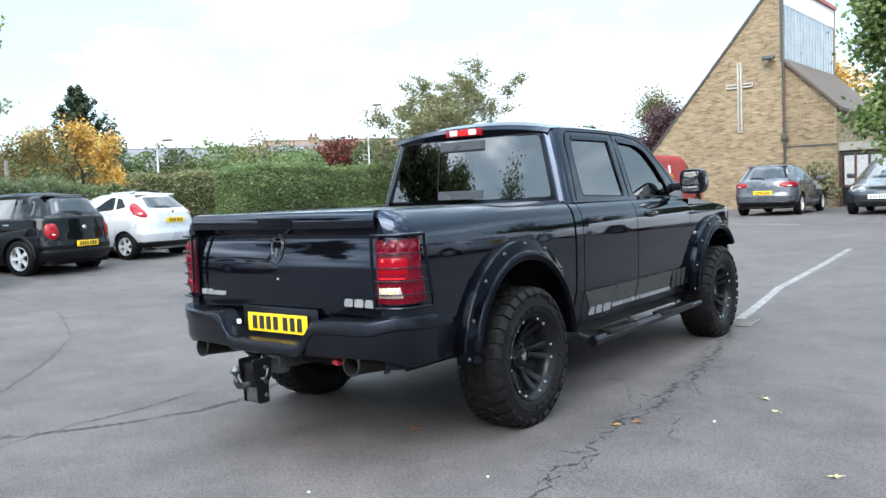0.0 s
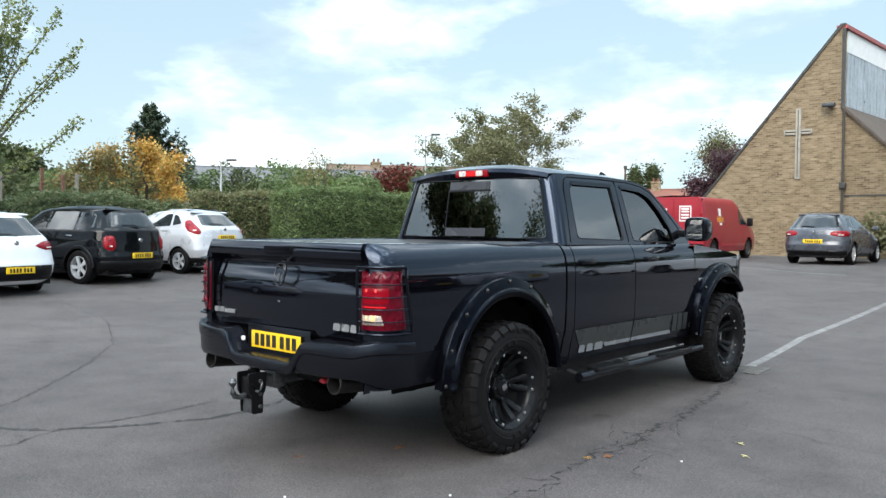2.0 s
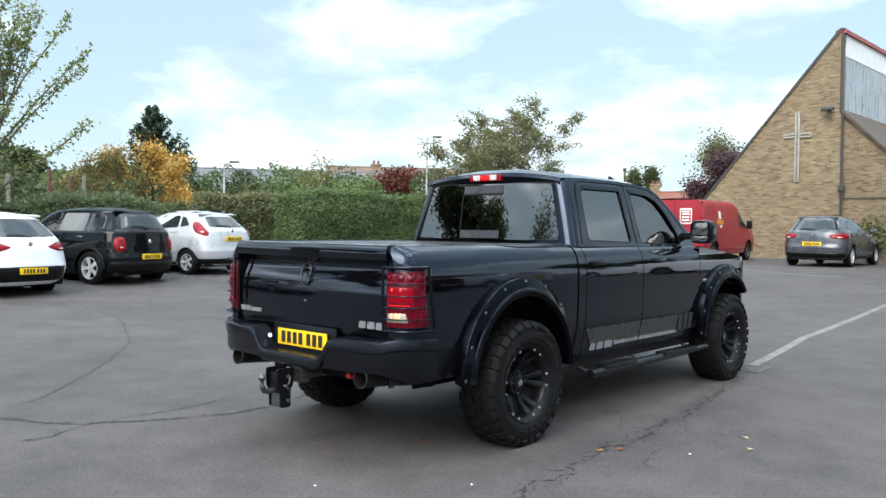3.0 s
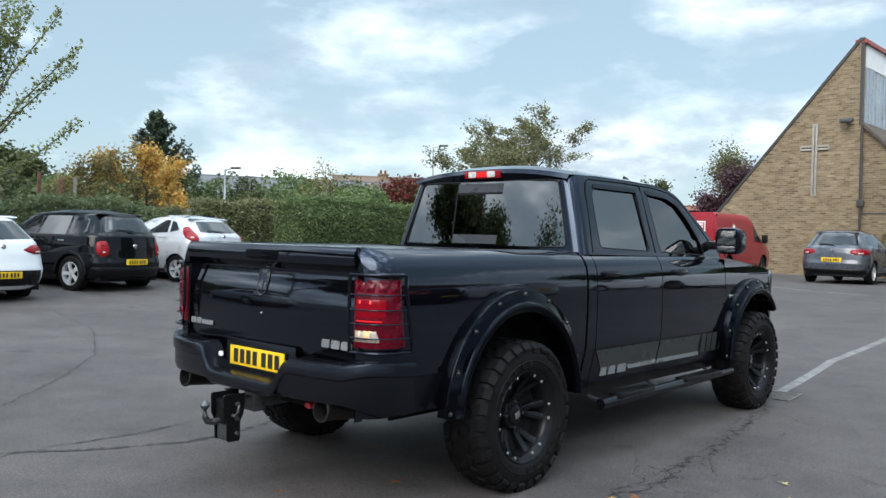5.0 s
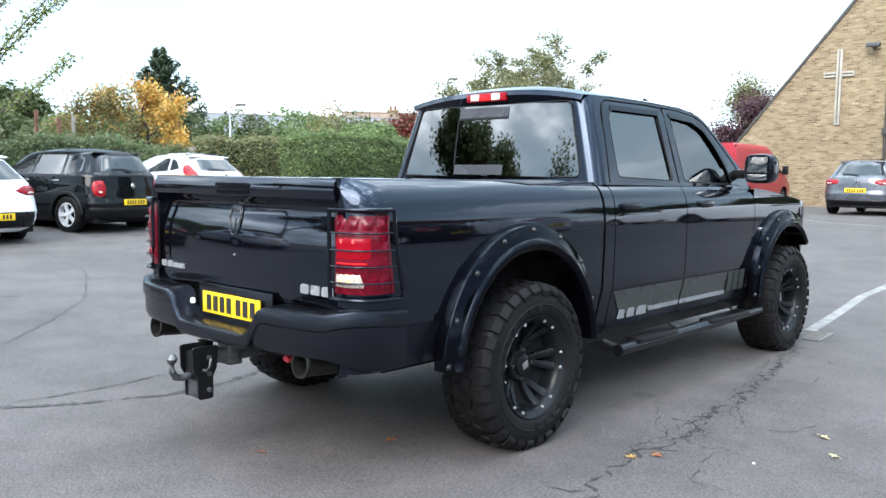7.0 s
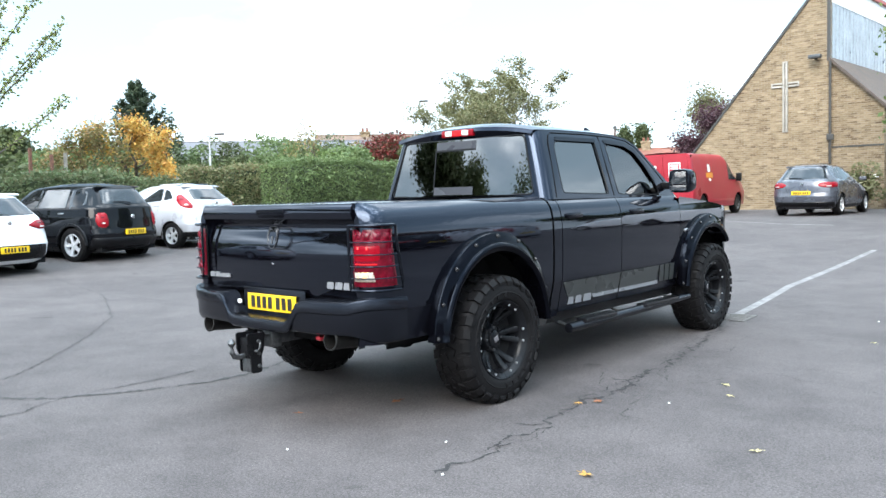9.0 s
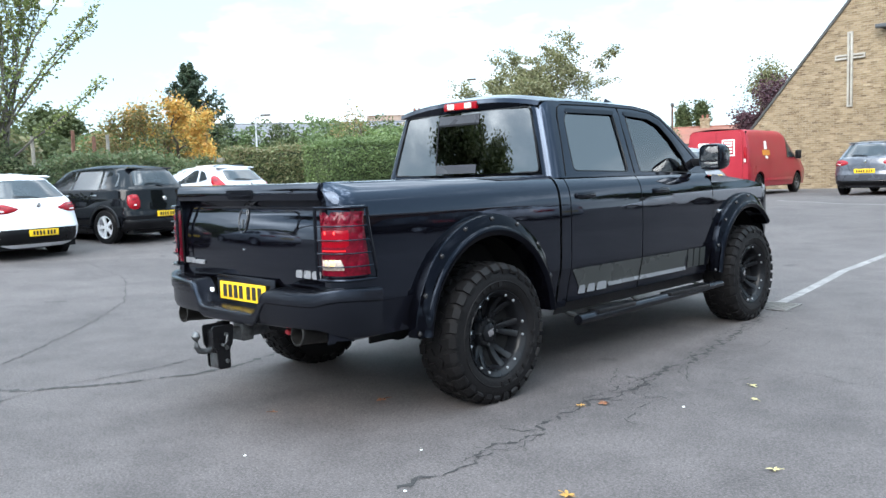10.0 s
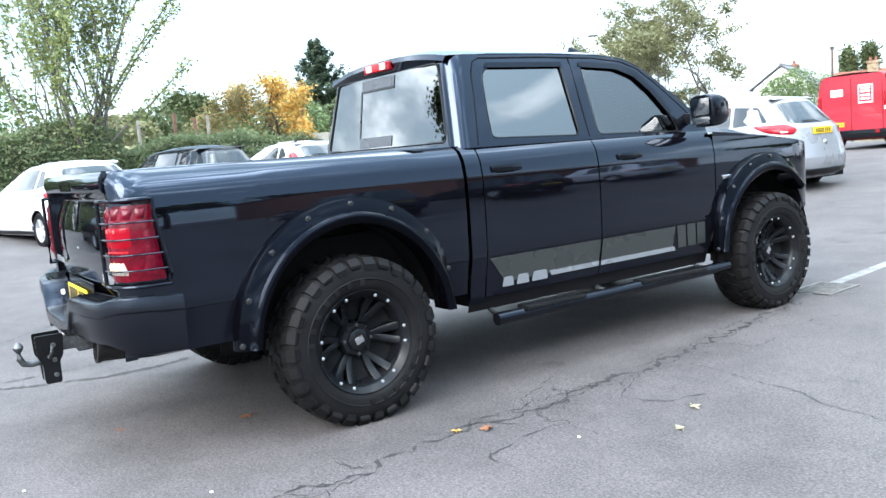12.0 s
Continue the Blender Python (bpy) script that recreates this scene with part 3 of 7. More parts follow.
# tail lamps that wrap the corners, with guards
for sx in (1, -1):
    def lens(s, z, off):
        """Round the corner: s from 0 on the tailgate side to 1 on the flank."""
        if s < 0.36:
            t = s / 0.36
            x, y = 0.785 + t * 0.057, -1.122 + 0.003 * t
        elif s < 0.74:
            a = (s - 0.36) / 0.38 * math.pi / 2
            x, y = 0.842 + 0.115 * math.sin(a), -1.004 - 0.115 * math.cos(a)
        else:
            t = (s - 0.74) / 0.26
            x, y = 0.957 + 0.003 * t, -1.004 + t * (0.030 + 0.14 * (1.27 - z))
        y += 0.018 * smoothstep(1.19, 1.262, z) * s
        n = Vector((math.sin(min(1.0, s / 0.8) * 1.45), -math.cos(min(1.0, s / 0.8) * 1.45), 0))
        return Vector((sx * (x + off * n.x), y + off * n.y, z))

    def lens_patch(s0, s1, z0, z1, off, ns=14, nz=8):
        rows = [[lens(s0 + (s1 - s0) * i / ns, z0 + (z1 - z0) * j / nz, off + (0.012 * min(1, 4 * min(i, ns - i, j, nz - j) / 8))) for i in range(ns + 1)] for j in range(nz + 1)]
        return grid(rows, flip=sx < 0)

    tl = part("tail_lamp", lens_patch(0.02, 0.98, 0.905, 1.250, 0.004), RED_LENS, truck, "red tail lamp with brake light on" if sx > 0 else "dull red tail lamp")
    part("lamp_surround", lens_patch(-0.03, 1.04, 0.885, 1.268, -0.006), PLASTIC_BLACK, tl)
    # facets at the top of the lamp, then the brake reflector with its strip, then the reversing window
    for k in range(5):
        part("upper_facet", lens_patch(0.13 + 0.135 * k, 0.245 + 0.135 * k, 1.178, 1.236, 0.008, 6, 5), RED_MID if k % 2 else RED_LENS, tl)
    part("brake_element", lens_patch(0.10, 0.66, 1.048, 1.165, 0.009, 14, 10), RED_GLOW if sx > 0 else RED_LENS, tl, "lit red brake light" if sx > 0 else "")
    part("brake_strip", lens_patch(0.14, 0.60, 1.036, 1.046, 0.013, 12, 4), RED_LIT if sx > 0 else RED_MID, tl, "lit red brake strip" if sx > 0 else "")
    part("lower_reflector", lens_patch(0.68, 0.92, 0.93, 1.16, 0.008, 6, 12), RED_MID, tl)
    rev = part("reversing_lens", lens_patch(0.10, 0.56, 0.936, 1.004, 0.010, 12, 6), REVERSE_LENS if sx > 0 else RED_MID, tl, "clear reversing lens" if sx > 0 else "")
    for s0, s1 in ((0.24, 0.34), (0.37, 0.48)) if sx > 0 else ():
        part("reversing_bulb", lens_patch(s0, s1, 0.950, 0.994, 0.015, 6, 5), AMBER_LENS, rev, "warm bulb behind the lens")
    for s in (0.30, 0.46) if sx > 0 else ():
        c = lens(s, 1.138, 0.022)
        part("filament", box(c.x - 0.004, c.x + 0.004, c.y - 0.004, c.y + 0.004, c.z - 0.008, c.z + 0.008, 0.003), RED_SPARK, tl)
    ring = [(0.0 + i / 12.2, 1.274) for i in range(13)] + [(1.04, 1.20), (1.05, 1.05), (1.06, 0.93)] + [(1.02 - i / 12.2, 0.884) for i in range(13)] + [(0.0, 1.0), (0.0, 1.15), (0.0, 1.274)]
    guard = part("lamp_guard", tube([lens(s, z, 0.034) for s, z in ring], 0.0095, 8), PLASTIC_GLOSS, truck, "black wire tail lamp guard")
    for z in (0.957, 1.028, 1.099, 1.174):
        part("guard_bar", tube([lens(0.0 + 1.035 * i / 16, z, 0.035) for i in range(17)], 0.0042, 6), PLASTIC_GLOSS, guard)
    for s, z in ((0.05, 1.274), (0.05, 0.884), (1.0, 1.272), (1.0, 0.886)):
        part("guard_foot", tube([lens(s, z, 0.036), lens(s, z, -0.01)], 0.007, 6), PLASTIC_GLOSS, guard)

# rear bumper
def bumper_y(x):
    a = abs(x)
    return -1.265 + 0.05 * (a / 0.8) ** 2 + 0.30 * max(0.0, (a - 0.72) / 0.26) ** 1.8


half = [(0.0, -1.268), (0.10, -1.268), (0.20, -1.267), (0.28, -1.266), (0.32, -1.265), (0.36, -1.264), (0.40, -1.262), (0.44, -1.260), (0.52, -1.254), (0.62, -1.244), (0.72, -1.226), (0.80, -1.200), (0.86, -1.168), (0.91, -1.125), (0.945, -1.075), (0.965, -1.02), (0.976, -0.95), (0.982, -0.872)]
path = [(-x, y) for x, y in half[:0:-1]] + half
rows = []
for i, (x, y) in enumerate(path):
    a, b = Vector(path[max(0, i - 1)]), Vector(path[min(len(path) - 1, i + 1)])
    d = (b - a).normalized()
    n = Vector((d.y, -d.x))
    dip = 1 - smoothstep(0.29, 0.43, abs(x))
    side = smoothstep(0.80, 0.98, abs(x))
    zt = 0.812 - 0.142 * dip + 0.026 * smoothstep(0.83, 0.88, abs(x)) - 0.012 * smoothstep(0.96, 0.985, abs(x))
    zb = 0.600 - 0.050 * side
    deep = 0.13 if abs(x) < 0.9 else 0.05
    row = [(-deep, zb + 0.02), (-0.05, zb), (-0.014, zb + 0.014), (0.0, zb + 0.045), (0.003, zt - 0.075), (0.013, zt - 0.066), (0.014, zt - 0.014), (0.010, zt - 0.004), (0.002, zt), (-0.035, zt + 0.003), (-deep, zt + 0.006)]
    rows.append([(x + n.x * o, y + n.y * o, z) for o, z in row])
bm = grid(rows, flip=False)
for row in (rows[0], rows[-1]):
    bm.faces.new([bm.verts.new(p) for p in row])
bmesh.ops.recalc_face_normals(bm, faces=bm.faces)
bump = part("rear_bumper", bm, BUMPER, truck, "black textured rear bumper with step pad")
for sx in (1, -1):
    # diamond tread on the step
    bm = bmesh.new()
    for k in range(17):
        for r in range(4):
            x = 0.455 + 0.024 * k + (0.012 if r % 2 else 0)
            y = bumper_y(x) + 0.028 + 0.022 * r
            if y < -1.13:
                rot = Matrix.Translation((sx * x, y, 0.820)) @ Matrix.Rotation(radians(45 if (k + r) % 2 else -45), 4, "Z")
                for v in bmesh.ops.create_cube(bm, size=1)["verts"]:
                    v.co = rot @ Vector((v.co.x * 0.018, v.co.y * 0.005, v.co.z * 0.007))
    part("tread_pattern", bm, PLASTIC_GLOSS, bump)
    for x in (0.44, 0.80):
        bm = lathe([(0.0, 0.024), (0.004, 0.022), (0.005, 0.0005)], 14)
        bmesh.ops.transform(bm, matrix=Matrix.Translation((sx * x, bumper_y(x) - 0.002, 0.725)) @ Matrix.Rotation(radians(-90), 4, "Z"), verts=bm.verts)
        part("parking_sensor", bm, PLASTIC_GLOSS, bump)
    ex = part("exhaust_pipe", lathe([(-0.30, 0.050), (-0.02, 0.056), (0.0, 0.063), (0.012, 0.063), (0.014, 0.053), (-0.25, 0.050)], 24), DARK_STEEL, truck, "dull steel exhaust tip")
    ex.matrix_basis = Matrix.Translation((sx * 0.655, -1.205, 0.575)) @ Matrix.Rotation(radians(-90), 4, "Z") @ Matrix.Rotation(radians(-6), 4, "Y")
# number plate in the recess, characters as plain bars
part("plate_recess", box(-0.33, 0.33, -1.135, -1.125, 0.66, 0.85, 0.004), BUMPER, bump)
plate = part("number_plate", box(-0.26, 0.26, -1.158, -1.150, 0.700, 0.812, 0.004), YELLOW, truck, "yellow rear number plate")
for k in range(7):
    x = -0.215 + 0.062 * k + (0.022 if k > 3 else 0)
    part("plate_bar", box(x, x + 0.040, -1.161, -1.1582, 0.716, 0.796), BADGE_DARK, plate)
part("plate_lamp", box(-0.335, -0.305, -1.19, -1.17, 0.738, 0.768, 0.01), LAMP_WHITE, bump, "lit white plate lamp")

# drop-plate tow hitch with a ball
hitch = part("tow_hitch", box(-0.035, 0.035, -1.30, -0.9, 0.485, 0.555, 0.008), STEEL, truck, "dark steel adjustable tow hitch with ball")
for sx in (1, -1):
    part("hitch_cheek", slab(soften([(-1.405, 0.585), (-1.265, 0.585), (-1.275, 0.47), (-1.295, 0.44), (-1.295, 0.325), (-1.375, 0.325), (-1.38, 0.44), (-1.40, 0.47)], 0.015), 0.012, fn=lambda u, v, w: (sx * (0.052 + w), u, v)), PLASTIC_BLACK, hitch)
    for z in (0.37, 0.45, 0.53):
        bm = lathe([(0.0, 0.013), (0.012, 0.012), (0.013, 0.0005)], 8)
        bmesh.ops.transform(bm, matrix=Matrix.Translation((sx * 0.066, -1.32, z)) @ Matrix.Diagonal((sx, 1, 1, 1)), verts=bm.verts)
        part("hitch_bolt", bm, STEEL, hitch)
part("hitch_block", box(-0.05, 0.05, -1.385, -1.30, 0.42, 0.555, 0.010), PLASTIC_BLACK, hitch)
part("hitch_plate", box(-0.045, 0.045, -1.372, -1.352, 0.33, 0.42, 0.004), STEEL, hitch)
part("receiver_collar", box(-0.055, 0.055, -1.20, -1.12, 0.465, 0.575, 0.012), STEEL, hitch)
part("red_tow_hook", tube([(0.45, -1.02, 0.56), (0.47, -1.16, 0.565), (0.50, -1.17, 0.565), (0.52, -1.02, 0.56)], 0.014, 8), material("red_hook", (0.35, 0.02, 0.03), 0.5), hitch)
part("tow_ball", tube([(0, -1.385, 0.44), (0, -1.425, 0.436), (0, -1.462, 0.445), (0, -1.478, 0.475), (0, -1.478, 0.51), (0, -1.478, 0.517), (0, -1.478, 0.535), (0, -1.478, 0.552), (0, -1.478, 0.562)], [0.018, 0.018, 0.018, 0.017, 0.013, 0.020, 0.027, 0.019, 0.004], 12), STEEL, hitch)
part("pin", tube([(-0.09, -1.345, 0.47), (0.095, -1.345, 0.47), (0.105, -1.335, 0.50), (0.10, -1.33, 0.53)], 0.009, 8), STEEL, hitch)
part("work_lamp", box(-0.215, -0.145, -1.225, -1.165, 0.485, 0.565, 0.008), PLASTIC_BLACK, hitch)
part("work_lamp_lens", box(-0.208, -0.152, -1.229, -1.2252, 0.492, 0.558, 0.002), WHITE_LENS, hitch)

# cab: a rounded shell from belt to roof with real window openings
CAB_TOP = 1.865


def pillar_y(z):
    return 0.80 + 0.075 * (z - BELT) / (CAB_TOP - BELT)


def screen_y(z):
    return curve([(1.38, 3.03), (1.53, 2.89), (1.65, 2.73), (1.76, 2.58), (1.83, 2.47), (1.865, 2.42)])(z)


cab_x = curve([(1.38, 0.897), (1.40, 0.892), (1.62, 0.826), (1.84, 0.756), (1.90, 0.732), (1.94, 0.70)])
R_C = 0.092
side_outline = [(0.80 + R_C, 1.385), (2.99, 1.37), (2.99, 1.455), (2.885, 1.530), (2.71, 1.655), (2.57, 1.755), (2.44, 1.835), (2.30, 1.880), (2.10, 1.903), (1.7, 1.912), (1.2, 1.912), (pillar_y(1.90) + R_C, 1.902), (pillar_y(1.62) + R_C, 1.62)]
win_r = soften([(1.060, 1.432), (1.765, 1.412), (1.742, 1.842), (1.16, 1.840), (1.095, 1.79), (1.070, 1.60)], 0.035)
win_f = soften([(1.925, 1.408), (2.70, 1.388), (2.655, 1.50), (2.545, 1.640), (2.40, 1.770), (2.26, 1.822), (1.912, 1.838)], 0.035)
for sx in (1, -1):
    fs = lambda u, v, w: (sx * (cab_x(v) - w), u, v)
    part("cab_side", slab(side_outline, 0.03, holes=(win_r, win_f), fn=fs), PAINT_BLACK, truck)
    wr = part("rear_door_window", slab(win_r, 0.004, fn=lambda u, v, w: (sx * (cab_x(v) - 0.014 - w), u, v)), TINT, truck, "dark tinted door window")
    wf = part("front_door_window", slab(win_f, 0.004, fn=lambda u, v, w: (sx * (cab_x(v) - 0.014 - w), u, v)), CLEAR, truck, "lightly tinted door window")
    # window seals and rain deflectors
    for win, ob in ((win_r, wr), (win_f, wf)):
        loop = [Vector((sx * (cab_x(v) - 0.004), u, v)) for u, v in win]
        part("window_seal", tube(loop + loop[:2], 0.0065, 6), PLASTIC_BLACK, ob)
    defl = lambda u, v, w: (sx * (cab_x(v) + 0.006 + w - 0.005 * (v > 1.82)), u, v)
    part("rain_deflector", slab(soften([(1.12, 1.828), (1.755, 1.828), (1.755, 1.858), (1.145, 1.858)], 0.014), 0.004, fn=defl), PLASTIC_GLOSS, wr, "smoked rain deflector")
    part("rain_deflector", slab(soften([(1.90, 1.826), (2.225, 1.808), (2.38, 1.757), (2.51, 1.650), (2.63, 1.510), (2.665, 1.520), (2.56, 1.660), (2.41, 1.790), (2.27, 1.842), (1.90, 1.858)], 0.015), 0.004, fn=defl), PLASTIC_GLOSS, wf, "smoked rain deflector")
    # rounded rear corner pillar
    rows = []
    for z in [1.385 + 0.05 * i for i in range(12)]:
        z = min(z, 1.902)
        xs, yr = cab_x(z), pillar_y(z)
        rows.append([(sx * (xs - R_C + R_C * math.sin(a)), yr + R_C - R_C * math.cos(a), z) for a in [math.pi / 2 * k / 6 for k in range(7)]])
    part("cab_pillar", grid(rows, flip=sx < 0), PAINT_BLACK, truck)
    # door mirror
    rows = []
    for yy, kk, dx in ((-0.058, 0.90, 0.0), (-0.066, 0.96, 0.0), (-0.060, 1.0, 0.0), (-0.02, 1.03, 0.0), (0.04, 1.0, 0.004), (0.10, 0.86, 0.010), (0.145, 0.62, 0.016), (0.165, 0.30, 0.02)):
        ring = []
        for k in range(29):
            a = 2 * math.pi * k / 28
            ca, sa = math.cos(a), math.sin(a)
            ring.append((kk * 0.108 * math.copysign(abs(ca) ** 0.5, ca) - sx * dx, yy, kk * 0.108 * math.copysign(abs(sa) ** 0.5, sa) - 0.012 * (1 - kk)))
        rows.append(ring)
    bm = grid(rows)
    for ring in (rows[0], rows[-1]):
        bm.faces.new([bm.verts.new(p) for p in ring[:-1]])
    bmesh.ops.remove_doubles(bm, verts=bm.verts, dist=1e-4)
    bmesh.ops.recalc_face_normals(bm, faces=bm.faces)
    mir = part("door_mirror", bm, PLASTIC_GLOSS, truck, "large black towing door mirror")
    mir.matrix_basis = Matrix.Translation((sx * 1.085, 2.775, 1.512)) @ Matrix.Rotation(radians(-8 * sx), 4, "Z")
    part("mirror_glass", box(-0.082, 0.082, -0.069, -0.0655, -0.03, 0.085, 0.001), MIRROR_DARK, mir, "mirror glass")
    part("mirror_glass", box(-0.082, 0.082, -0.069, -0.0655, -0.088, -0.042, 0.001), MIRROR_DARK, mir, "mirror glass")
    part("mirror_arm", box(-sx * 0.20 - 0.11, -sx * 0.20 + 0.11, -0.02, 0.05, -0.075, -0.005, 0.02), PLASTIC_BLACK, mir)
    # side step
    step = part("side_step", tube([(sx * 1.01, 0.90, 0.383), (sx * 1.012, 1.4, 0.386), (sx * 1.012, 2.4, 0.392), (sx * 1.01, 3.02, 0.397)], 0.037, 14), PLASTIC_GLOSS, truck, "black tubular side step")
    for y0, y1 in ((1.10, 1.58), (2.10, 2.75)):
        part("step_pad", box(sx * 1.005 - 0.055, sx * 1.005 + 0.055, y0, y1, 0.400, 0.434, 0.014), PLASTIC_BLACK, step)
    for y in (0.97, 1.85, 2.86):
        part("step_bracket", tube([(sx * 1.0, y, 0.385), (sx * 0.88, y + 0.01, 0.40), (sx * 0.72, y + 0.02, 0.47)], 0.017, 8), STEEL, step)

# roof skin with a crown, and the two screens
roof_top = curve([(0.86, 1.905), (1.0, 1.912), (1.6, 1.915), (2.05, 1.908), (2.25, 1.890), (2.38, 1.862), (2.46, 1.825)])
rows = []
for y in [0.868, 0.885, 0.92, 1.0, 1.2, 1.5, 1.8, 2.05, 2.15, 2.25, 2.32, 2.38, 2.42, 2.46]:
    zs = roof_top(y) - 0.006
    xs = cab_x(min(zs, 1.92)) + 0.002
    c = 0.078 * smoothstep(0.855, 1.0, y) * 0.35 + 0.055
    rows.append([(xs * u, y - (0.0 if y > 0.9 else 0.02 * (1 - u * u)) , zs + c * (1 - abs(u) ** 2.6)) for u in [-1 + 2 * i / 24 for i in range(25)]])
part("roof", grid(rows), PAINT_BLACK, truck)
part("roof_edge", grid([[(p[0], p[1], p[2]) for p in rows[0]], [(p[0] * 0.985, p[1] - 0.012, p[2] - 0.03) for p in rows[0]], [(p[0] * 0.97, 0.874, 1.868) for p in rows[0]]]), PAINT_BLACK, truck)
rows = [[(0.42 + 0.014 * u * k, 2.20 + d, 1.945 + h * k2) for u, k2 in ((-1, 0), (-0.5, 0.8), (0, 1), (0.5, 0.8), (1, 0))] for d, h, k in ((-0.07, 0.02, 0.6), (-0.05, 0.045, 0.9), (0.0, 0.035, 1.0), (0.05, 0.022, 0.9), (0.09, 0.008, 0.4))]
part("roof_aerial", grid(rows), PLASTIC_GLOSS, truck, "small black roof aerial")
part("wing_aerial", tube([(0.80, 3.12, 1.30), (0.80, 3.10, 1.335), (0.80, 3.09, 1.40)], [0.012, 0.006, 0.003], 6), PLASTIC_BLACK, truck)
# third brake lamp on the roof's edge
bl = part("high_brake_lamp", box(-0.185, 0.155, 0.825, 0.872, 1.890, 1.944, 0.010), RED_BRIGHT, truck, "red high brake lamp, lit")
for x in (-0.105, 0.075):
    part("cargo_lens", box(x - 0.036, x + 0.036, 0.820, 0.8248, 1.898, 1.938, 0.002), WHITE_LENS, bl)
part("lit_strip", box(-0.062, 0.032, 0.820, 0.8248, 1.898, 1.934, 0.002), RED_LIT, bl)
# back wall of the cab round its window
back_out = [(-0.805, 1.385), (0.805, 1.385), (0.734, 1.62), (0.664, 1.84), (0.64, 1.90), (-0.64, 1.90), (-0.664, 1.84), (-0.734, 1.62)]
rear_win = soften([(-0.770, 1.430), (0.770, 1.430), (0.645, 1.868), (-0.645, 1.868)], 0.04)
fb = lambda u, v, w: (u, pillar_y(v) + w, v)
part("cab_back", slab(back_out, 0.02, holes=(rear_win,), fn=fb), PAINT_BLACK, truck)


def glass_bow(u, v, w):
    """The rear glass bows out a little in plan."""
    return (u, pillar_y(v) + 0.006 - 0.025 * (1 - (u / 0.77) ** 2) - w, v)


rows = [[glass_bow((0.770 - 0.125 * j / 10) * (-1 + i / 12), 1.430 + 0.438 * j / 10, 0) for i in range(25)] for j in range(11)]
rwin = part("rear_window", grid(rows), TINT, truck, "dark tinted sliding rear window")
for row in (rows[0], rows[-1]):
    part("window_lip", grid([row, [(p[0], pillar_y(p[2]) + 0.008, p[2]) for p in row]]), PLASTIC_BLACK, rwin)
part("slider_frame", grid([[glass_bow(x, z, 0.004) for x in (-0.272, -0.258)] for z in (1.50, 1.60, 1.70, 1.795)]), PLASTIC_BLACK, rwin)
part("slider_frame", grid([[glass_bow(-0.26 + 0.43 * i / 8, z, 0.004) for i in range(9)] for z in (1.781, 1.795)]), PLASTIC_BLACK, rwin)
for z0, z1 in ((1.438, 1.50), (1.795, 1.857)):
    part("slider_band", grid([[glass_bow(-0.26 + 0.43 * i / 8, z, 0.004) for i in range(9)] for z in (z0, z1)]), SLIDER_GREY, rwin, "grey slider rail")
part("window_seal", tube([Vector(glass_bow(u, v, 0.002)) for u, v in rear_win + rear_win[:2]], 0.008, 6), PLASTIC_BLACK, rwin)
# cab below the window and floor
part("cab_lower_back", box(-0.86, 0.86, 0.80, 0.82, 0.55, 1.40), PAINT_BLACK, truck)
rows = [[(x, screen_y(z) + 0.05 * (1 - (x / 0.8) ** 2), z + 0.055 * (1 - (x / 0.8) ** 2) * smoothstep(1.7, 1.86, z)) for x in [0.80 * (1 - 0.18 * (z - 1.38) / 0.5) * u for u in [-1 + 0.125 * i for i in range(17)]]] for z in (1.37, 1.45, 1.55, 1.65, 1.75, 1.82, 1.862)]
part("windscreen", grid(rows), CLEAR, truck, "laminated windscreen")

# bonnet with a central bulge, nose and front bumper
rows = []
for i in range(16):
    y = 2.95 + 1.58 * i / 15
    zc = curve([(2.95, 1.40), (3.3, 1.405), (3.9, 1.36), (4.3, 1.29), (4.53, 1.19)])(y)
    ze = wing_top(max(2.99, y))
    xs = (side_x(1.28) - 0.34 * smoothstep(3.95, 4.65, y) ** 1.4) if y > 2.99 else side_x(1.28)
    row = []
    for k in range(21):
        u = -1 + k / 10
        a = abs(u)
        z = ze + 0.008 * (1 - a * a) - 0.012 * smoothstep(0.93, 1.0, a) + (zc - ze + 0.012) * (1 - smoothstep(0.42, 0.50, a))
        row.append((xs * u, y, z))
    rows.append(row)
part("bonnet", grid(rows), PAINT_BLACK, truck)
nose = rows[-1]
part("nose", grid([nose, [(p[0], 4.56, p[2] - 0.1) for p in nose], [(p[0] * 1.0, 4.55, 0.85) for p in nose], [(p[0], 4.56, 0.80) for p in nose], [(p[0], 4.56, 0.62) for p in nose], [(p[0], 4.50, 0.50) for p in nose]]), PAINT_BLACK, truck)
half = [(0.0, 4.57), (0.45, 4.55), (0.63, 4.48), (0.76, 4.37), (0.85, 4.25), (0.905, 4.15), (0.925, 4.06)]
path = [(-x, y) for x, y in half[:0:-1]] + half
rows = []
for i, (x, y) in enumerate(path):
    d = (Vector(path[min(len(path) - 1, i + 1)]) - Vector(path[max(0, i - 1)])).normalized()
    n = Vector((-d.y, d.x))
    rows.append([(x + n.x * o, y + n.y * o, z) for o, z in ((-0.16, 0.56), (-0.04, 0.56), (-0.005, 0.585), (0.0, 0.66), (0.004, 0.69), (0.012, 0.71), (0.010, 0.80), (-0.01, 0.825), (-0.16, 0.83))])
bm = grid(rows)
for row in (rows[0], rows[-1]):
    bm.faces.new([bm.verts.new(p) for p in row])
bmesh.ops.recalc_face_normals(bm, faces=bm.faces)
part("front_bumper", bm, BUMPER, truck)

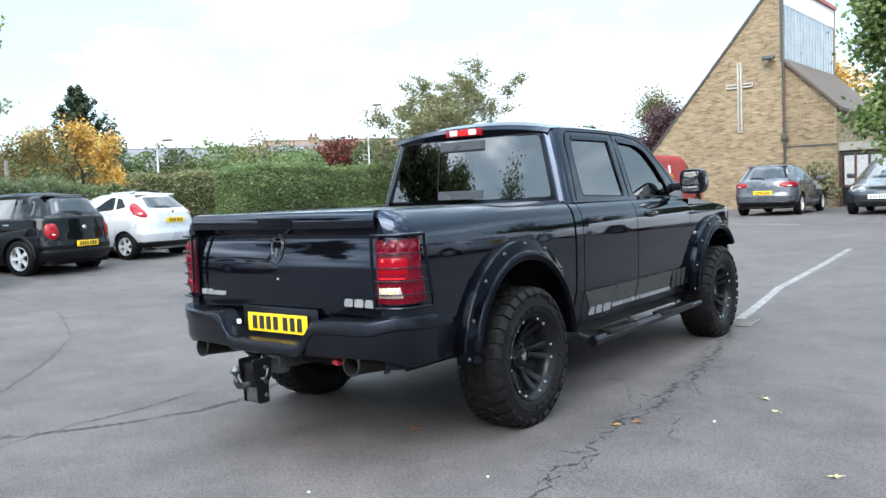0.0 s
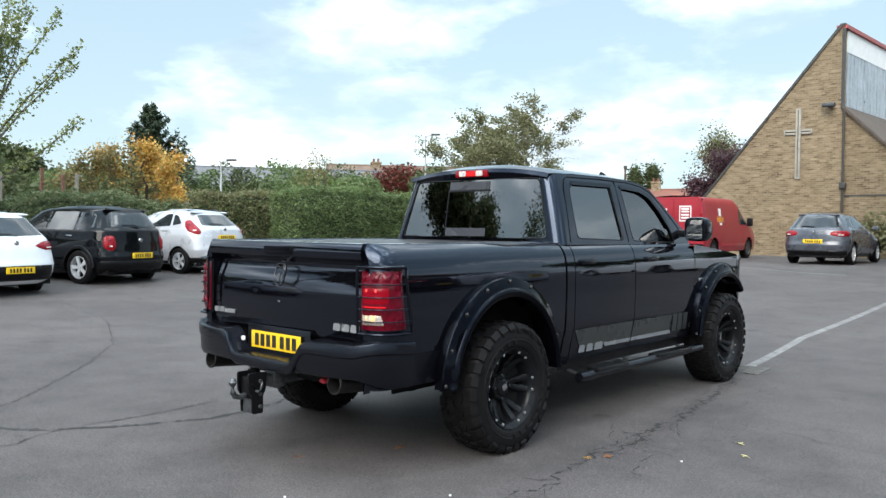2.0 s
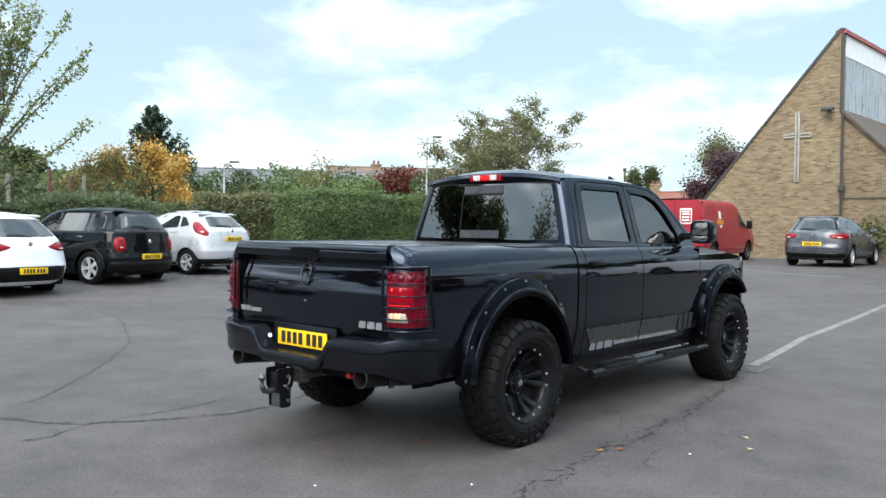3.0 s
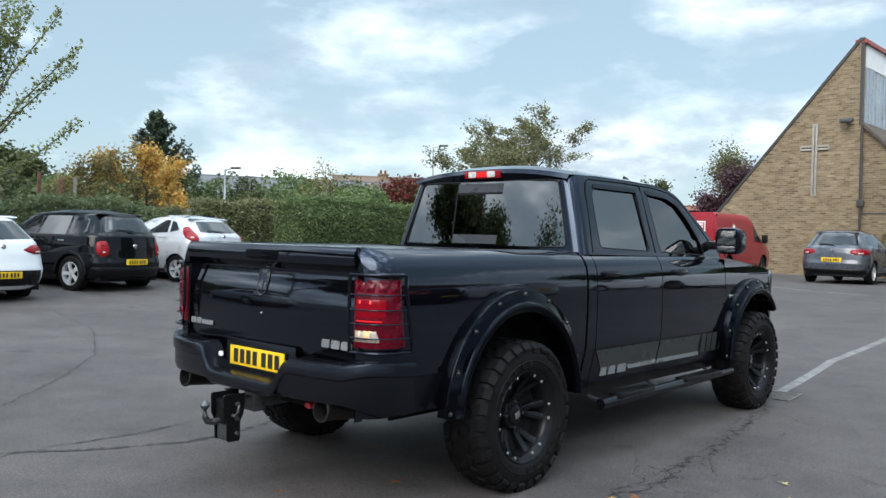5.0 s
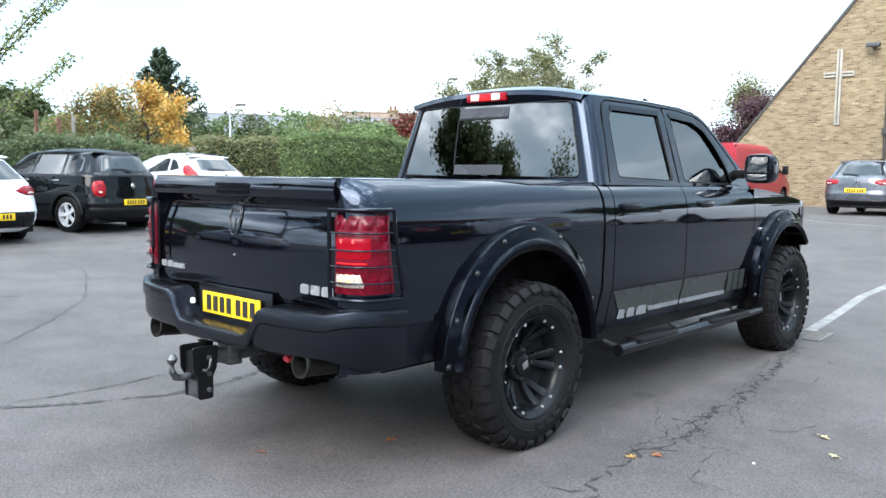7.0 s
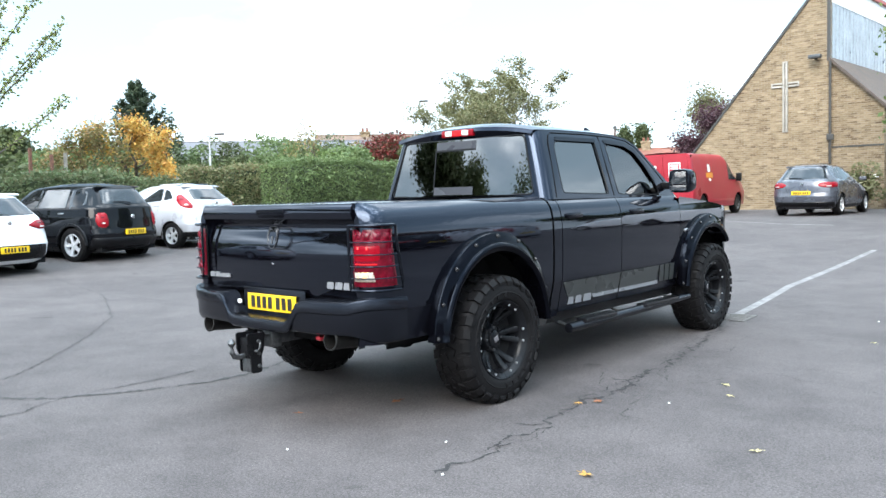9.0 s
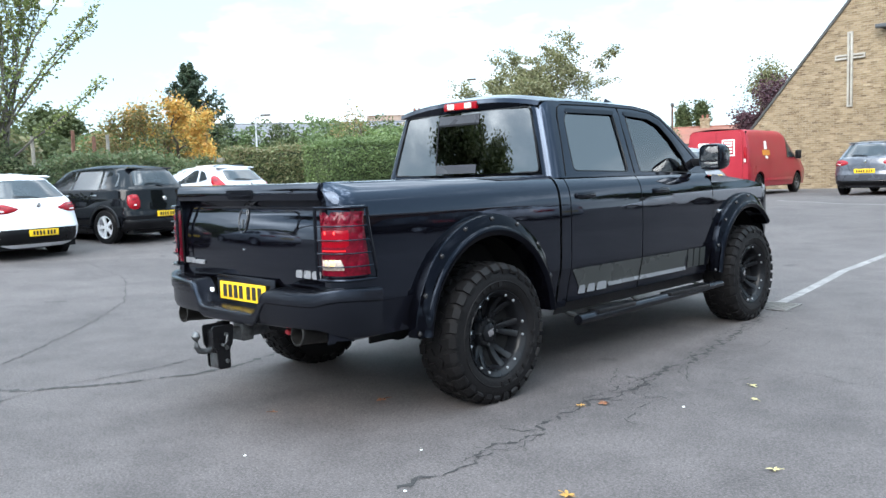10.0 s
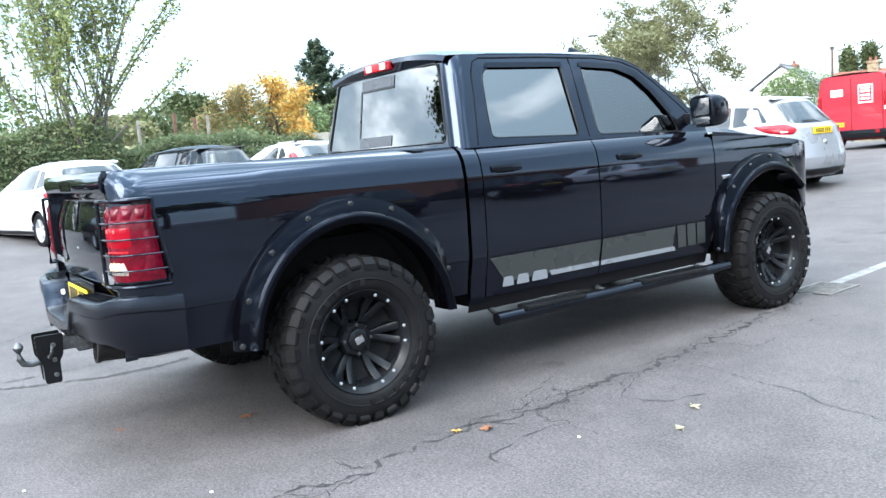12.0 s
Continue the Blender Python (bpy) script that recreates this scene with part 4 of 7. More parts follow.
# chassis, floor and axles
part("chassis", box(-0.52, 0.52, -1.0, 4.3, 0.50, 0.66, 0.02), UNDER, truck)
part("bed_floor", box(-0.60, 0.60, -1.04, 0.76, 0.66, 0.95), UNDER, truck)
part("cab_floor", box(-0.86, 0.86, 0.83, 2.95, 0.45, 0.62), UNDER, truck)
part("engine_bay", box(-0.60, 0.60, 3.0, 4.45, 0.6, 1.12), UNDER, truck)
part("rear_axle", tube([(-0.72, AX_R, HUB_Z), (-0.16, AX_R, HUB_Z), (-0.12, AX_R, HUB_Z - 0.01), (0.12, AX_R, HUB_Z - 0.01), (0.16, AX_R, HUB_Z), (0.72, AX_R, HUB_Z)], [0.055, 0.055, 0.14, 0.14, 0.055, 0.055], 14), UNDER, truck)
part("front_axle", tube([(-0.72, AX_F, HUB_Z), (0.72, AX_F, HUB_Z)], 0.06, 12), UNDER, truck)
part("silencer", box(-0.42, -0.16, 0.5, 1.4, 0.40, 0.52, 0.04), STEEL, truck)
part("spare_wheel", lathe([(-0.1, 0.2), (-0.1, 0.34), (0.0, 0.38), (0.1, 0.34), (0.1, 0.2)], 24), RUBBER, truck).matrix_basis = Matrix.Translation((0, -0.62, 0.60)) @ Matrix.Rotation(radians(90), 4, "Y")

# door outlines on the glasshouse
for sx in (1, -1):
    for line in ([(0.945, 1.40), (0.985, 1.60), (1.02, 1.80), (1.05, 1.862), (1.10, 1.884), (1.60, 1.888), (2.05, 1.880), (2.30, 1.855), (2.44, 1.808), (2.58, 1.715), (2.75, 1.58), (2.86, 1.485)], [(1.84, 1.40), (1.835, 1.60), (1.83, 1.884)]):
        part("door_gap", tube([(sx * (cab_x(z) + 0.0005), y, z) for y, z in line], 0.004, 5), UNDER, truck)


def raised(z):
    """The glasshouse stands a little taller than its drawing."""
    return z + 0.075 * max(0.0, z - 1.43)


for ob in truck.children_recursive:
    if ob.type == "MESH" and ob.matrix_basis == Matrix.Identity(4) and not ob.name.startswith("mirror"):
        for v in ob.data.vertices:
            v.co.z = raised(v.co.z)

# seats and dashboard
for x in (-0.38, 0.38):
    s = part("front_seat", box(x - 0.25, x + 0.25, 1.95, 2.45, 0.85, 1.02, 0.06), SEAT, truck)
    bm = box(x - 0.24, x + 0.24, -0.07, 0.07, 0, 0.62, 0.06)
    bmesh.ops.transform(bm, matrix=Matrix.Translation((0, 1.93, 0.98)) @ Matrix.Rotation(radians(12), 4, "X"), verts=bm.verts)
    part("seat_back", bm, SEAT, s)
    part("headrest", box(x - 0.13, x + 0.13, 1.74, 1.83, 1.60, 1.76, 0.04), SEAT, s)
rs = part("rear_seat", box(-0.68, 0.68, 1.05, 1.45, 0.85, 1.02, 0.05), SEAT, truck)
part("seat_back", box(-0.68, 0.68, 0.90, 1.05, 1.0, 1.48, 0.05), SEAT, rs)
for x in (-0.42, 0.42):
    part("headrest", box(x - 0.12, x + 0.12, 0.91, 1.0, 1.49, 1.62, 0.035), SEAT, rs)
part("dashboard", box(-0.80, 0.80, 2.62, 3.0, 1.05, 1.42, 0.06), PLASTIC_BLACK, truck)
bm = bmesh.new()
tube([(-0.38 + 0.19 * math.cos(a), 2.50 - 0.06 * math.sin(a), 1.30 + 0.17 * math.sin(a)) for a in [2 * math.pi * k / 20 for k in range(22)]], 0.014, 6, bm)
part("steering_wheel", bm, PLASTIC_BLACK, truck)
part("door_card", box(-0.84, -0.82, 0.9, 2.9, 0.6, 1.38), SEAT, truck)
part("door_card", box(0.82, 0.84, 0.9, 2.9, 0.6, 1.38), SEAT, truck)


# wheels: mud tyre, eight paired spokes, studded lip
def truck_wheel(m):
    w = new("wheel")
    w.parent = truck
    w.matrix_basis = m
    tagged(w, "satin black off-road wheel with mud tyre")
    R, hw = TYRE_R, 0.150
    prof = [(-hw + 0.02, 0.268), (-hw, 0.30), (-hw - 0.004, 0.352), (-hw + 0.008, 0.398), (-hw + 0.03, R - 0.018), (-0.06, R - 0.010), (0.06, R - 0.010), (hw - 0.03, R - 0.018), (hw - 0.008, 0.398), (hw + 0.004, 0.352), (hw, 0.30), (hw - 0.010, 0.280), (hw - 0.022, 0.268)]
    ty = part("tyre", lathe(prof, 64), RUBBER, w, "chunky mud-terrain tyre", 60)
    bm = bmesh.new()
    n = 30
    for k in range(n):
        for side in (1, -1):
            a = 2 * math.pi * (k + (0.5 if side > 0 else 0)) / n
            rot = Matrix.Rotation(a, 4, "X")
            # shoulder lug that bends over the sidewall
            long = k % 2
            b0 = len(bm.verts)
            pts = [(side * 0.075, R - 0.012), (side * 0.075, R), (side * (hw - 0.022), R - 0.006), (side * (hw + 0.007), 0.406), (side * (hw + 0.006), 0.376 if long else 0.392), (side * (hw - 0.012), 0.376)]
            ring = []
            for s in (-1, 1):
                wd = 0.030
                ring.append([bm.verts.new(rot @ Vector((x, s * wd * (1.0 if r > 0.39 else 0.7) + 0.012 * side * (x * side > 0.1), r))) for x, r in pts])
            bm.faces.new(ring[0] if side > 0 else ring[0][::-1])
            bm.faces.new(ring[1][::-1] if side > 0 else ring[1])
            for i in range(len(pts)):
                j = (i + 1) % len(pts)
                q = (ring[0][i], ring[1][i], ring[1][j], ring[0][j])
                bm.faces.new(q if side > 0 else q[::-1])
        for x0, tw in ((-0.035, 0.35), (0.035, -0.35)):
            a = 2 * math.pi * (k + 0.25 + (0.5 if x0 > 0 else 0)) / n
            rot = Matrix.Rotation(a, 4, "X") @ Matrix.Translation((x0, 0, R - 0.008)) @ Matrix.Rotation(tw, 4, "Z")
            vs = bmesh.ops.create_cube(bm, size=1)["verts"]
            for v in vs:
                v.co = rot @ Vector((v.co.x * 0.052, v.co.y * 0.05, v.co.z * 0.018))
    bmesh.ops.recalc_face_normals(bm, faces=bm.faces)
    part("tread", bm, RUBBER, ty, angle=30)
    # raised ring and bars on the sidewall
    part("sidewall_ring", lathe([(hw + 0.001, 0.325), (hw + 0.006, 0.33), (hw + 0.006, 0.334), (hw + 0.001, 0.339)], 48), RUBBER, ty)
    for k in range(26):
        if k % 13 < 7:
            bm = box(hw - 0.002, hw + 0.0075, -0.014, 0.014, 0.300, 0.332, 0.002)
            bmesh.ops.transform(bm, matrix=Matrix.Rotation(2 * math.pi * k / 26, 4, "X"), verts=bm.verts)
            part("sidewall_bar", bm, RUBBER, ty)
    rim = part("rim", lathe([(-0.14, 0.255), (-0.10, 0.235), (0.0, 0.222), (0.075, 0.226), (0.104, 0.234), (0.118, 0.243), (0.128, 0.257), (0.138, 0.264), (0.142, 0.270), (0.136, 0.275), (0.12, 0.277)], 48), RIM_BLACK, w)
    part("rim_back", lathe([(-0.06, 0.0005), (-0.06, 0.10), (-0.08, 0.232)], 32), UNDER, rim)
    for k in range(6):
        a0 = 2 * math.pi * k / 6 + math.pi / 6
        for d in (-0.17, 0.17):
            a = a0 + d
            rot = Matrix.Rotation(a, 4, "X")
            bm = bmesh.new()
            prof_s = [(0.012, 0.070, 0.016), (0.020, 0.11, 0.017), (0.034, 0.15, 0.018), (0.062, 0.195, 0.020), (0.098, 0.236, 0.022), (0.116, 0.250, 0.023)]
            rings = []
            for x, r, wd in prof_s:
                skew = d * 0.55 * (0.2 - r)
                rings.append([bm.verts.new(rot @ Vector(p)) for p in ((x - 0.004, -wd + skew, r), (x, -wd * 0.72 + skew, r), (x, wd * 0.72 + skew, r), (x - 0.004, wd + skew, r), (x - 0.05, wd * 1.15 + skew, r), (x - 0.05, -wd * 1.15 + skew, r))])
            for p, q in zip(rings, rings[1:]):
                for i in range(6):
                    bm.faces.new((p[i], p[(i + 1) % 6], q[(i + 1) % 6], q[i]))
            bm.faces.new(rings[-1])
            bmesh.ops.recalc_face_normals(bm, faces=bm.faces)
            part("spoke", bm, RIM_BLACK, rim)
            bm = lathe([(0.0, 0.0095), (0.009, 0.009), (0.013, 0.0005)], 8)
            bmesh.ops.transform(bm, matrix=Matrix.Rotation(a, 4, "X") @ Matrix.Translation((0.117, 0, 0.247)), verts=bm.verts)
            part("rivet", bm, RIVET, rim)
        # dark pocket plate between the pairs of spokes
        rot = Matrix.Rotation(a0 + math.pi / 6, 4, "X")
        bm = grid([[rot @ Vector((x, r * math.sin(t), r * math.cos(t))) for t in (-0.30, -0.15, 0.0, 0.15, 0.30)] for x, r in ((-0.01, 0.10), (0.0, 0.15), (0.01, 0.20), (0.02, 0.225))])
        part("pocket", bm, UNDER, rim)
    cap = part("hub_cap", lathe([(-0.03, 0.104), (0.026, 0.100), (0.040, 0.090), (0.044, 0.066), (0.058, 0.060), (0.064, 0.050), (0.065, 0.0005)], 8), RIM_BLACK, w)
    bm = box(0.064, 0.068, -0.024, 0.024, -0.020, 0.020, 0.001)
    bmesh.ops.transform(bm, matrix=Matrix.Rotation(0.35, 4, "X"), verts=bm.verts)
    part("cap_badge", bm, CHROME, cap)
    for k in range(8):
        bm = lathe([(0.0, 0.010), (0.010, 0.009), (0.012, 0.0005)], 6)
        bmesh.ops.transform(bm, matrix=Matrix.Rotation(2 * math.pi * k / 8, 4, "X") @ Matrix.Translation((0.040, 0, 0.078)), verts=bm.verts)
        part("cap_bolt", bm, UNDER if k % 2 else STEEL, cap)
    return w


W_X = 0.918
wheel_master = truck_wheel(Matrix.Translation((W_X, AX_R, HUB_Z)))
for m in (Matrix.Translation((W_X, AX_F, HUB_Z)) @ Matrix.Rotation(0.5, 4, "X"), Matrix.Translation((-W_X, AX_R, HUB_Z)) @ Matrix.Rotation(math.pi, 4, "Z"), Matrix.Translation((-W_X, AX_F, HUB_Z)) @ Matrix.Rotation(math.pi, 4, "Z")):
    copy_thing(wheel_master, m)
# ---- church ----
SLATE = material("roof_tiles", (0.10, 0.075, 0.06), 0.85, var=0.3, scale=2, fine=12, bump=0.6, bump_scale=14)
CLAD = material("metal_cladding", (0.42, 0.46, 0.50), 0.35, 0.5, var=0.18, scale=1.2, fine=8)
WHITE_BOARD = material("white_board", (0.75, 0.75, 0.74), 0.5, var=0.06)
RED_EDGE = material("red_fascia", (0.35, 0.07, 0.06), 0.5, var=0.12)
PIPE = material("dark_pipe", (0.05, 0.048, 0.045), 0.5)
STONE = material("pale_stone", (0.34, 0.32, 0.28), 0.8, var=0.15, scale=6, fine=40, bump=0.3)
BROWN_WOOD = material("brown_frame", (0.09, 0.045, 0.03), 0.5, var=0.25)
CURTAIN = material("net_curtain", (0.55, 0.55, 0.55), 0.9, var=0.2, scale=14)
CH_Y, CH_Z = 30.0, 0.28
CH_M = Matrix.Translation((-4.493, 26.525, 0.30)) @ Matrix.Rotation(radians(-2.0), 4, "Z") @ Matrix.Diagonal((0.843, 0.843, 0.843, 1)) @ Matrix.Translation((4.36, -30.0, 0.0))
church = thing("church", "buff brick church with steep gable, cross and metal clerestory", "church", CH_M)
gable = [(-12.55, CH_Z), (-4.30, CH_Z), (-4.30, 9.95), (-4.42, 9.95)]
part("gable_wall", slab(gable, 0.35, fn=lambda u, v, w: (u, CH_Y + w, v)), BRICK_BUFF, church)
part("back_wall", slab(gable, 0.35, fn=lambda u, v, w: (u, CH_Y + 8.3 + w, v)), BRICK_BUFF, church)
part("verge", slab([(-12.66, CH_Z), (-12.55, CH_Z), (-4.36, 9.97), (-4.24, 9.97), (-4.24, 10.08), (-4.42, 10.08)], 0.45, fn=lambda u, v, w: (u, CH_Y - 0.06 + w, v)), PIPE, church)
part("main_roof", slab([(-12.72, CH_Z + 0.05), (-12.55, CH_Z), (-4.36, 9.97), (-4.52, 10.05)], 8.6, fn=lambda u, v, w: (u, CH_Y + 0.38 + w, v)), SLATE, church)
part("wing_wall", slab([(-4.29, CH_Z), (-2.18, CH_Z), (-2.18, 4.42), (-4.29, 6.50)], 0.30, fn=lambda u, v, w: (u, CH_Y + 0.10 + w, v)), BRICK_BUFF, church)
part("wing_roof", slab([(-4.29, 6.52), (-1.95, 4.22), (-1.95, 4.36), (-4.29, 6.68)], 8.5, fn=lambda u, v, w: (u, CH_Y - 0.05 + w, v)), SLATE, church)
part("wing_side_wall", box(-2.48, -2.18, CH_Y + 0.4, CH_Y + 8.1, CH_Z, 4.4), BRICK_BUFF, church)
clad = part("clerestory", box(-4.50, -4.30, CH_Y + 0.37, CH_Y + 8.2, 6.6, 8.95), CLAD, church, "grey vertical metal cladding")
for k in range(17):
    y = CH_Y + 0.40 + 0.46 * k
    part("rib", box(-4.298, -4.265, y, y + 0.05, 6.62, 8.93), CLAD, clad)
part("clerestory_board", box(-4.52, -4.27, CH_Y + 0.37, CH_Y + 8.25, 8.95, 9.85), WHITE_BOARD, church)
part("roof_edge", box(-4.60, -4.16, CH_Y - 0.02, CH_Y + 8.4, 9.86, 10.02), RED_EDGE, church)
part("corner_post", box(-4.36, -4.24, CH_Y - 0.03, CH_Y + 0.05, 6.5, 9.9), PIPE, church)
dp = part("downpipe", tube([(-4.22, CH_Y - 0.05, CH_Z), (-4.22, CH_Y - 0.05, 3.1), (-4.22, CH_Y - 0.05, 6.5)], 0.05, 8), PIPE, church)
part("hopper", box(-4.34, -4.08, CH_Y - 0.14, CH_Y, 3.2, 3.45, 0.02), PIPE, dp)
part("course_band", box(-4.20, -2.18, CH_Y + 0.085, CH_Y + 0.1, 2.86, 2.93), PIPE, church)
cross = thing("wall_cross", "pale stone cross fixed to a buff brick gable", "cross", CH_M)
for a in ((-6.19, -6.10, 3.72, 6.62), (-6.06, -5.97, 3.72, 6.62)):
    part("upright_strip", box(a[0], a[1], CH_Y - 0.07, CH_Y + 0.01, a[2], a[3], 0.01), STONE, cross)
for z in (5.58, 5.71):
    for x0, x1 in ((-6.62, -6.20), (-5.96, -5.55)):
        part("arm_strip", box(x0, x1, CH_Y - 0.07, CH_Y + 0.01, z, z + 0.08, 0.01), STONE, cross)
for x0, x1, z0, z1 in ((-6.19, -5.97, 3.65, 3.72), (-6.19, -5.97, 6.62, 6.69), (-6.68, -6.62, 5.58, 5.79), (-5.55, -5.49, 5.58, 5.79)):
    part("end_cap", box(x0, x1, CH_Y - 0.07, CH_Y + 0.01, z0, z1, 0.01), STONE, cross)
fl = thing("wall_floodlight", "grey floodlight on a bracket on the gable", "floodlight", CH_M)
part("bracket", box(-4.84, -4.72, CH_Y - 0.25, CH_Y, 6.62, 6.68), PIPE, fl)
part("lamp_head", box(-5.0, -4.5, CH_Y - 0.45, CH_Y - 0.2, 6.62, 6.78, 0.03), STEEL, fl)
# entrance porch beside the wing
porch = thing("church_porch", "glazed timber church porch with pale fascia", "porch", CH_M)
part("fascia", box(-2.18, 1.6, CH_Y + 0.3, CH_Y + 3, 2.62, 2.95), STONE, porch)
part("porch_wall", box(-0.5, 1.6, CH_Y + 0.5, CH_Y + 0.7, CH_Z, 2.62), BRICK_BUFF, porch)
for x in (-2.17, -1.62, -1.1, -0.55):
    part("mullion", box(x, x + 0.09, CH_Y + 0.42, CH_Y + 0.52, CH_Z, 2.62), BROWN_WOOD, porch)
for z in (CH_Z, 1.1, 2.5):
    part("rail", box(-2.17, -0.5, CH_Y + 0.43, CH_Y + 0.51, z, z + 0.1), BROWN_WOOD, porch)
part("pane", box(-2.17, -0.5, CH_Y + 0.47, CH_Y + 0.48, CH_Z, 2.6), FARGLASS, porch)
part("curtain", box(-2.0, -0.6, CH_Y + 0.455, CH_Y + 0.465, 1.2, 2.4), CURTAIN, porch)
part("notice", box(-2.62, -2.36, CH_Y + 0.07, CH_Y + 0.1, 1.58, 1.70), PLATE_WHITE, church)
kerb = part("kerb", box(-12, 2.6, 25.78, 25.91, 0.3, 0.56, 0.02), CONCRETE)
tagged(kerb, "concrete kerb along the church wall", "kerb", kind="structure")


# ---- parked vehicles ----
def car_wheel(parent, x, y, r, rim_mat, wd=0.2, spokes=5):
    s = 1 if x > 0 else -1
    w = new("wheel")
    w.parent = parent
    w.matrix_basis = Matrix.Translation((x, y, r)) @ Matrix.Rotation(0 if s > 0 else math.pi, 4, "Z")
    part("tyre", lathe([(-wd / 2, 0.62 * r), (-wd / 2, 0.90 * r), (-wd / 2 + 0.03, r), (wd / 2 - 0.03, r), (wd / 2, 0.90 * r), (wd / 2, 0.66 * r), (wd / 2 - 0.02, 0.64 * r)], 28), RUBBER, w)
    rim = part("rim", lathe([(wd / 2 - 0.01, 0.66 * r), (wd / 2 - 0.005, 0.61 * r), (wd / 2 - 0.05, 0.58 * r), (wd / 2 - 0.10, 0.56 * r)], 28), rim_mat, w)
    part("brake", lathe([(0.0, 0.56 * r), (0.0, 0.0005)], 20), UNDER, w)
    for k in range(spokes):
        bm = bmesh.new()
        rot = Matrix.Rotation(2 * math.pi * k / spokes + 0.3, 4, "X")
        rings = [[bm.verts.new(rot @ Vector(p)) for p in ((xx, -h, rr), (xx, h, rr), (xx - 0.03, h, rr), (xx - 0.03, -h, rr))] for xx, rr, h in ((wd / 2 - 0.03, 0.05 * r, 0.11 * r), (wd / 2 - 0.025, 0.3 * r, 0.085 * r), (wd / 2 - 0.02, 0.6 * r, 0.12 * r))]
        for p, q in zip(rings, rings[1:]):
            for i in range(4):
                bm.faces.new((p[i], p[(i + 1) % 4], q[(i + 1) % 4], q[i]))
        bmesh.ops.recalc_face_normals(bm, faces=bm.faces)
        part("spoke", bm, rim_mat, rim)
    part("cap", lathe([(wd / 2 - 0.03, 0.11 * r), (wd / 2 - 0.012, 0.09 * r), (wd / 2 - 0.010, 0.0005)], 12), rim_mat, rim)
    return w


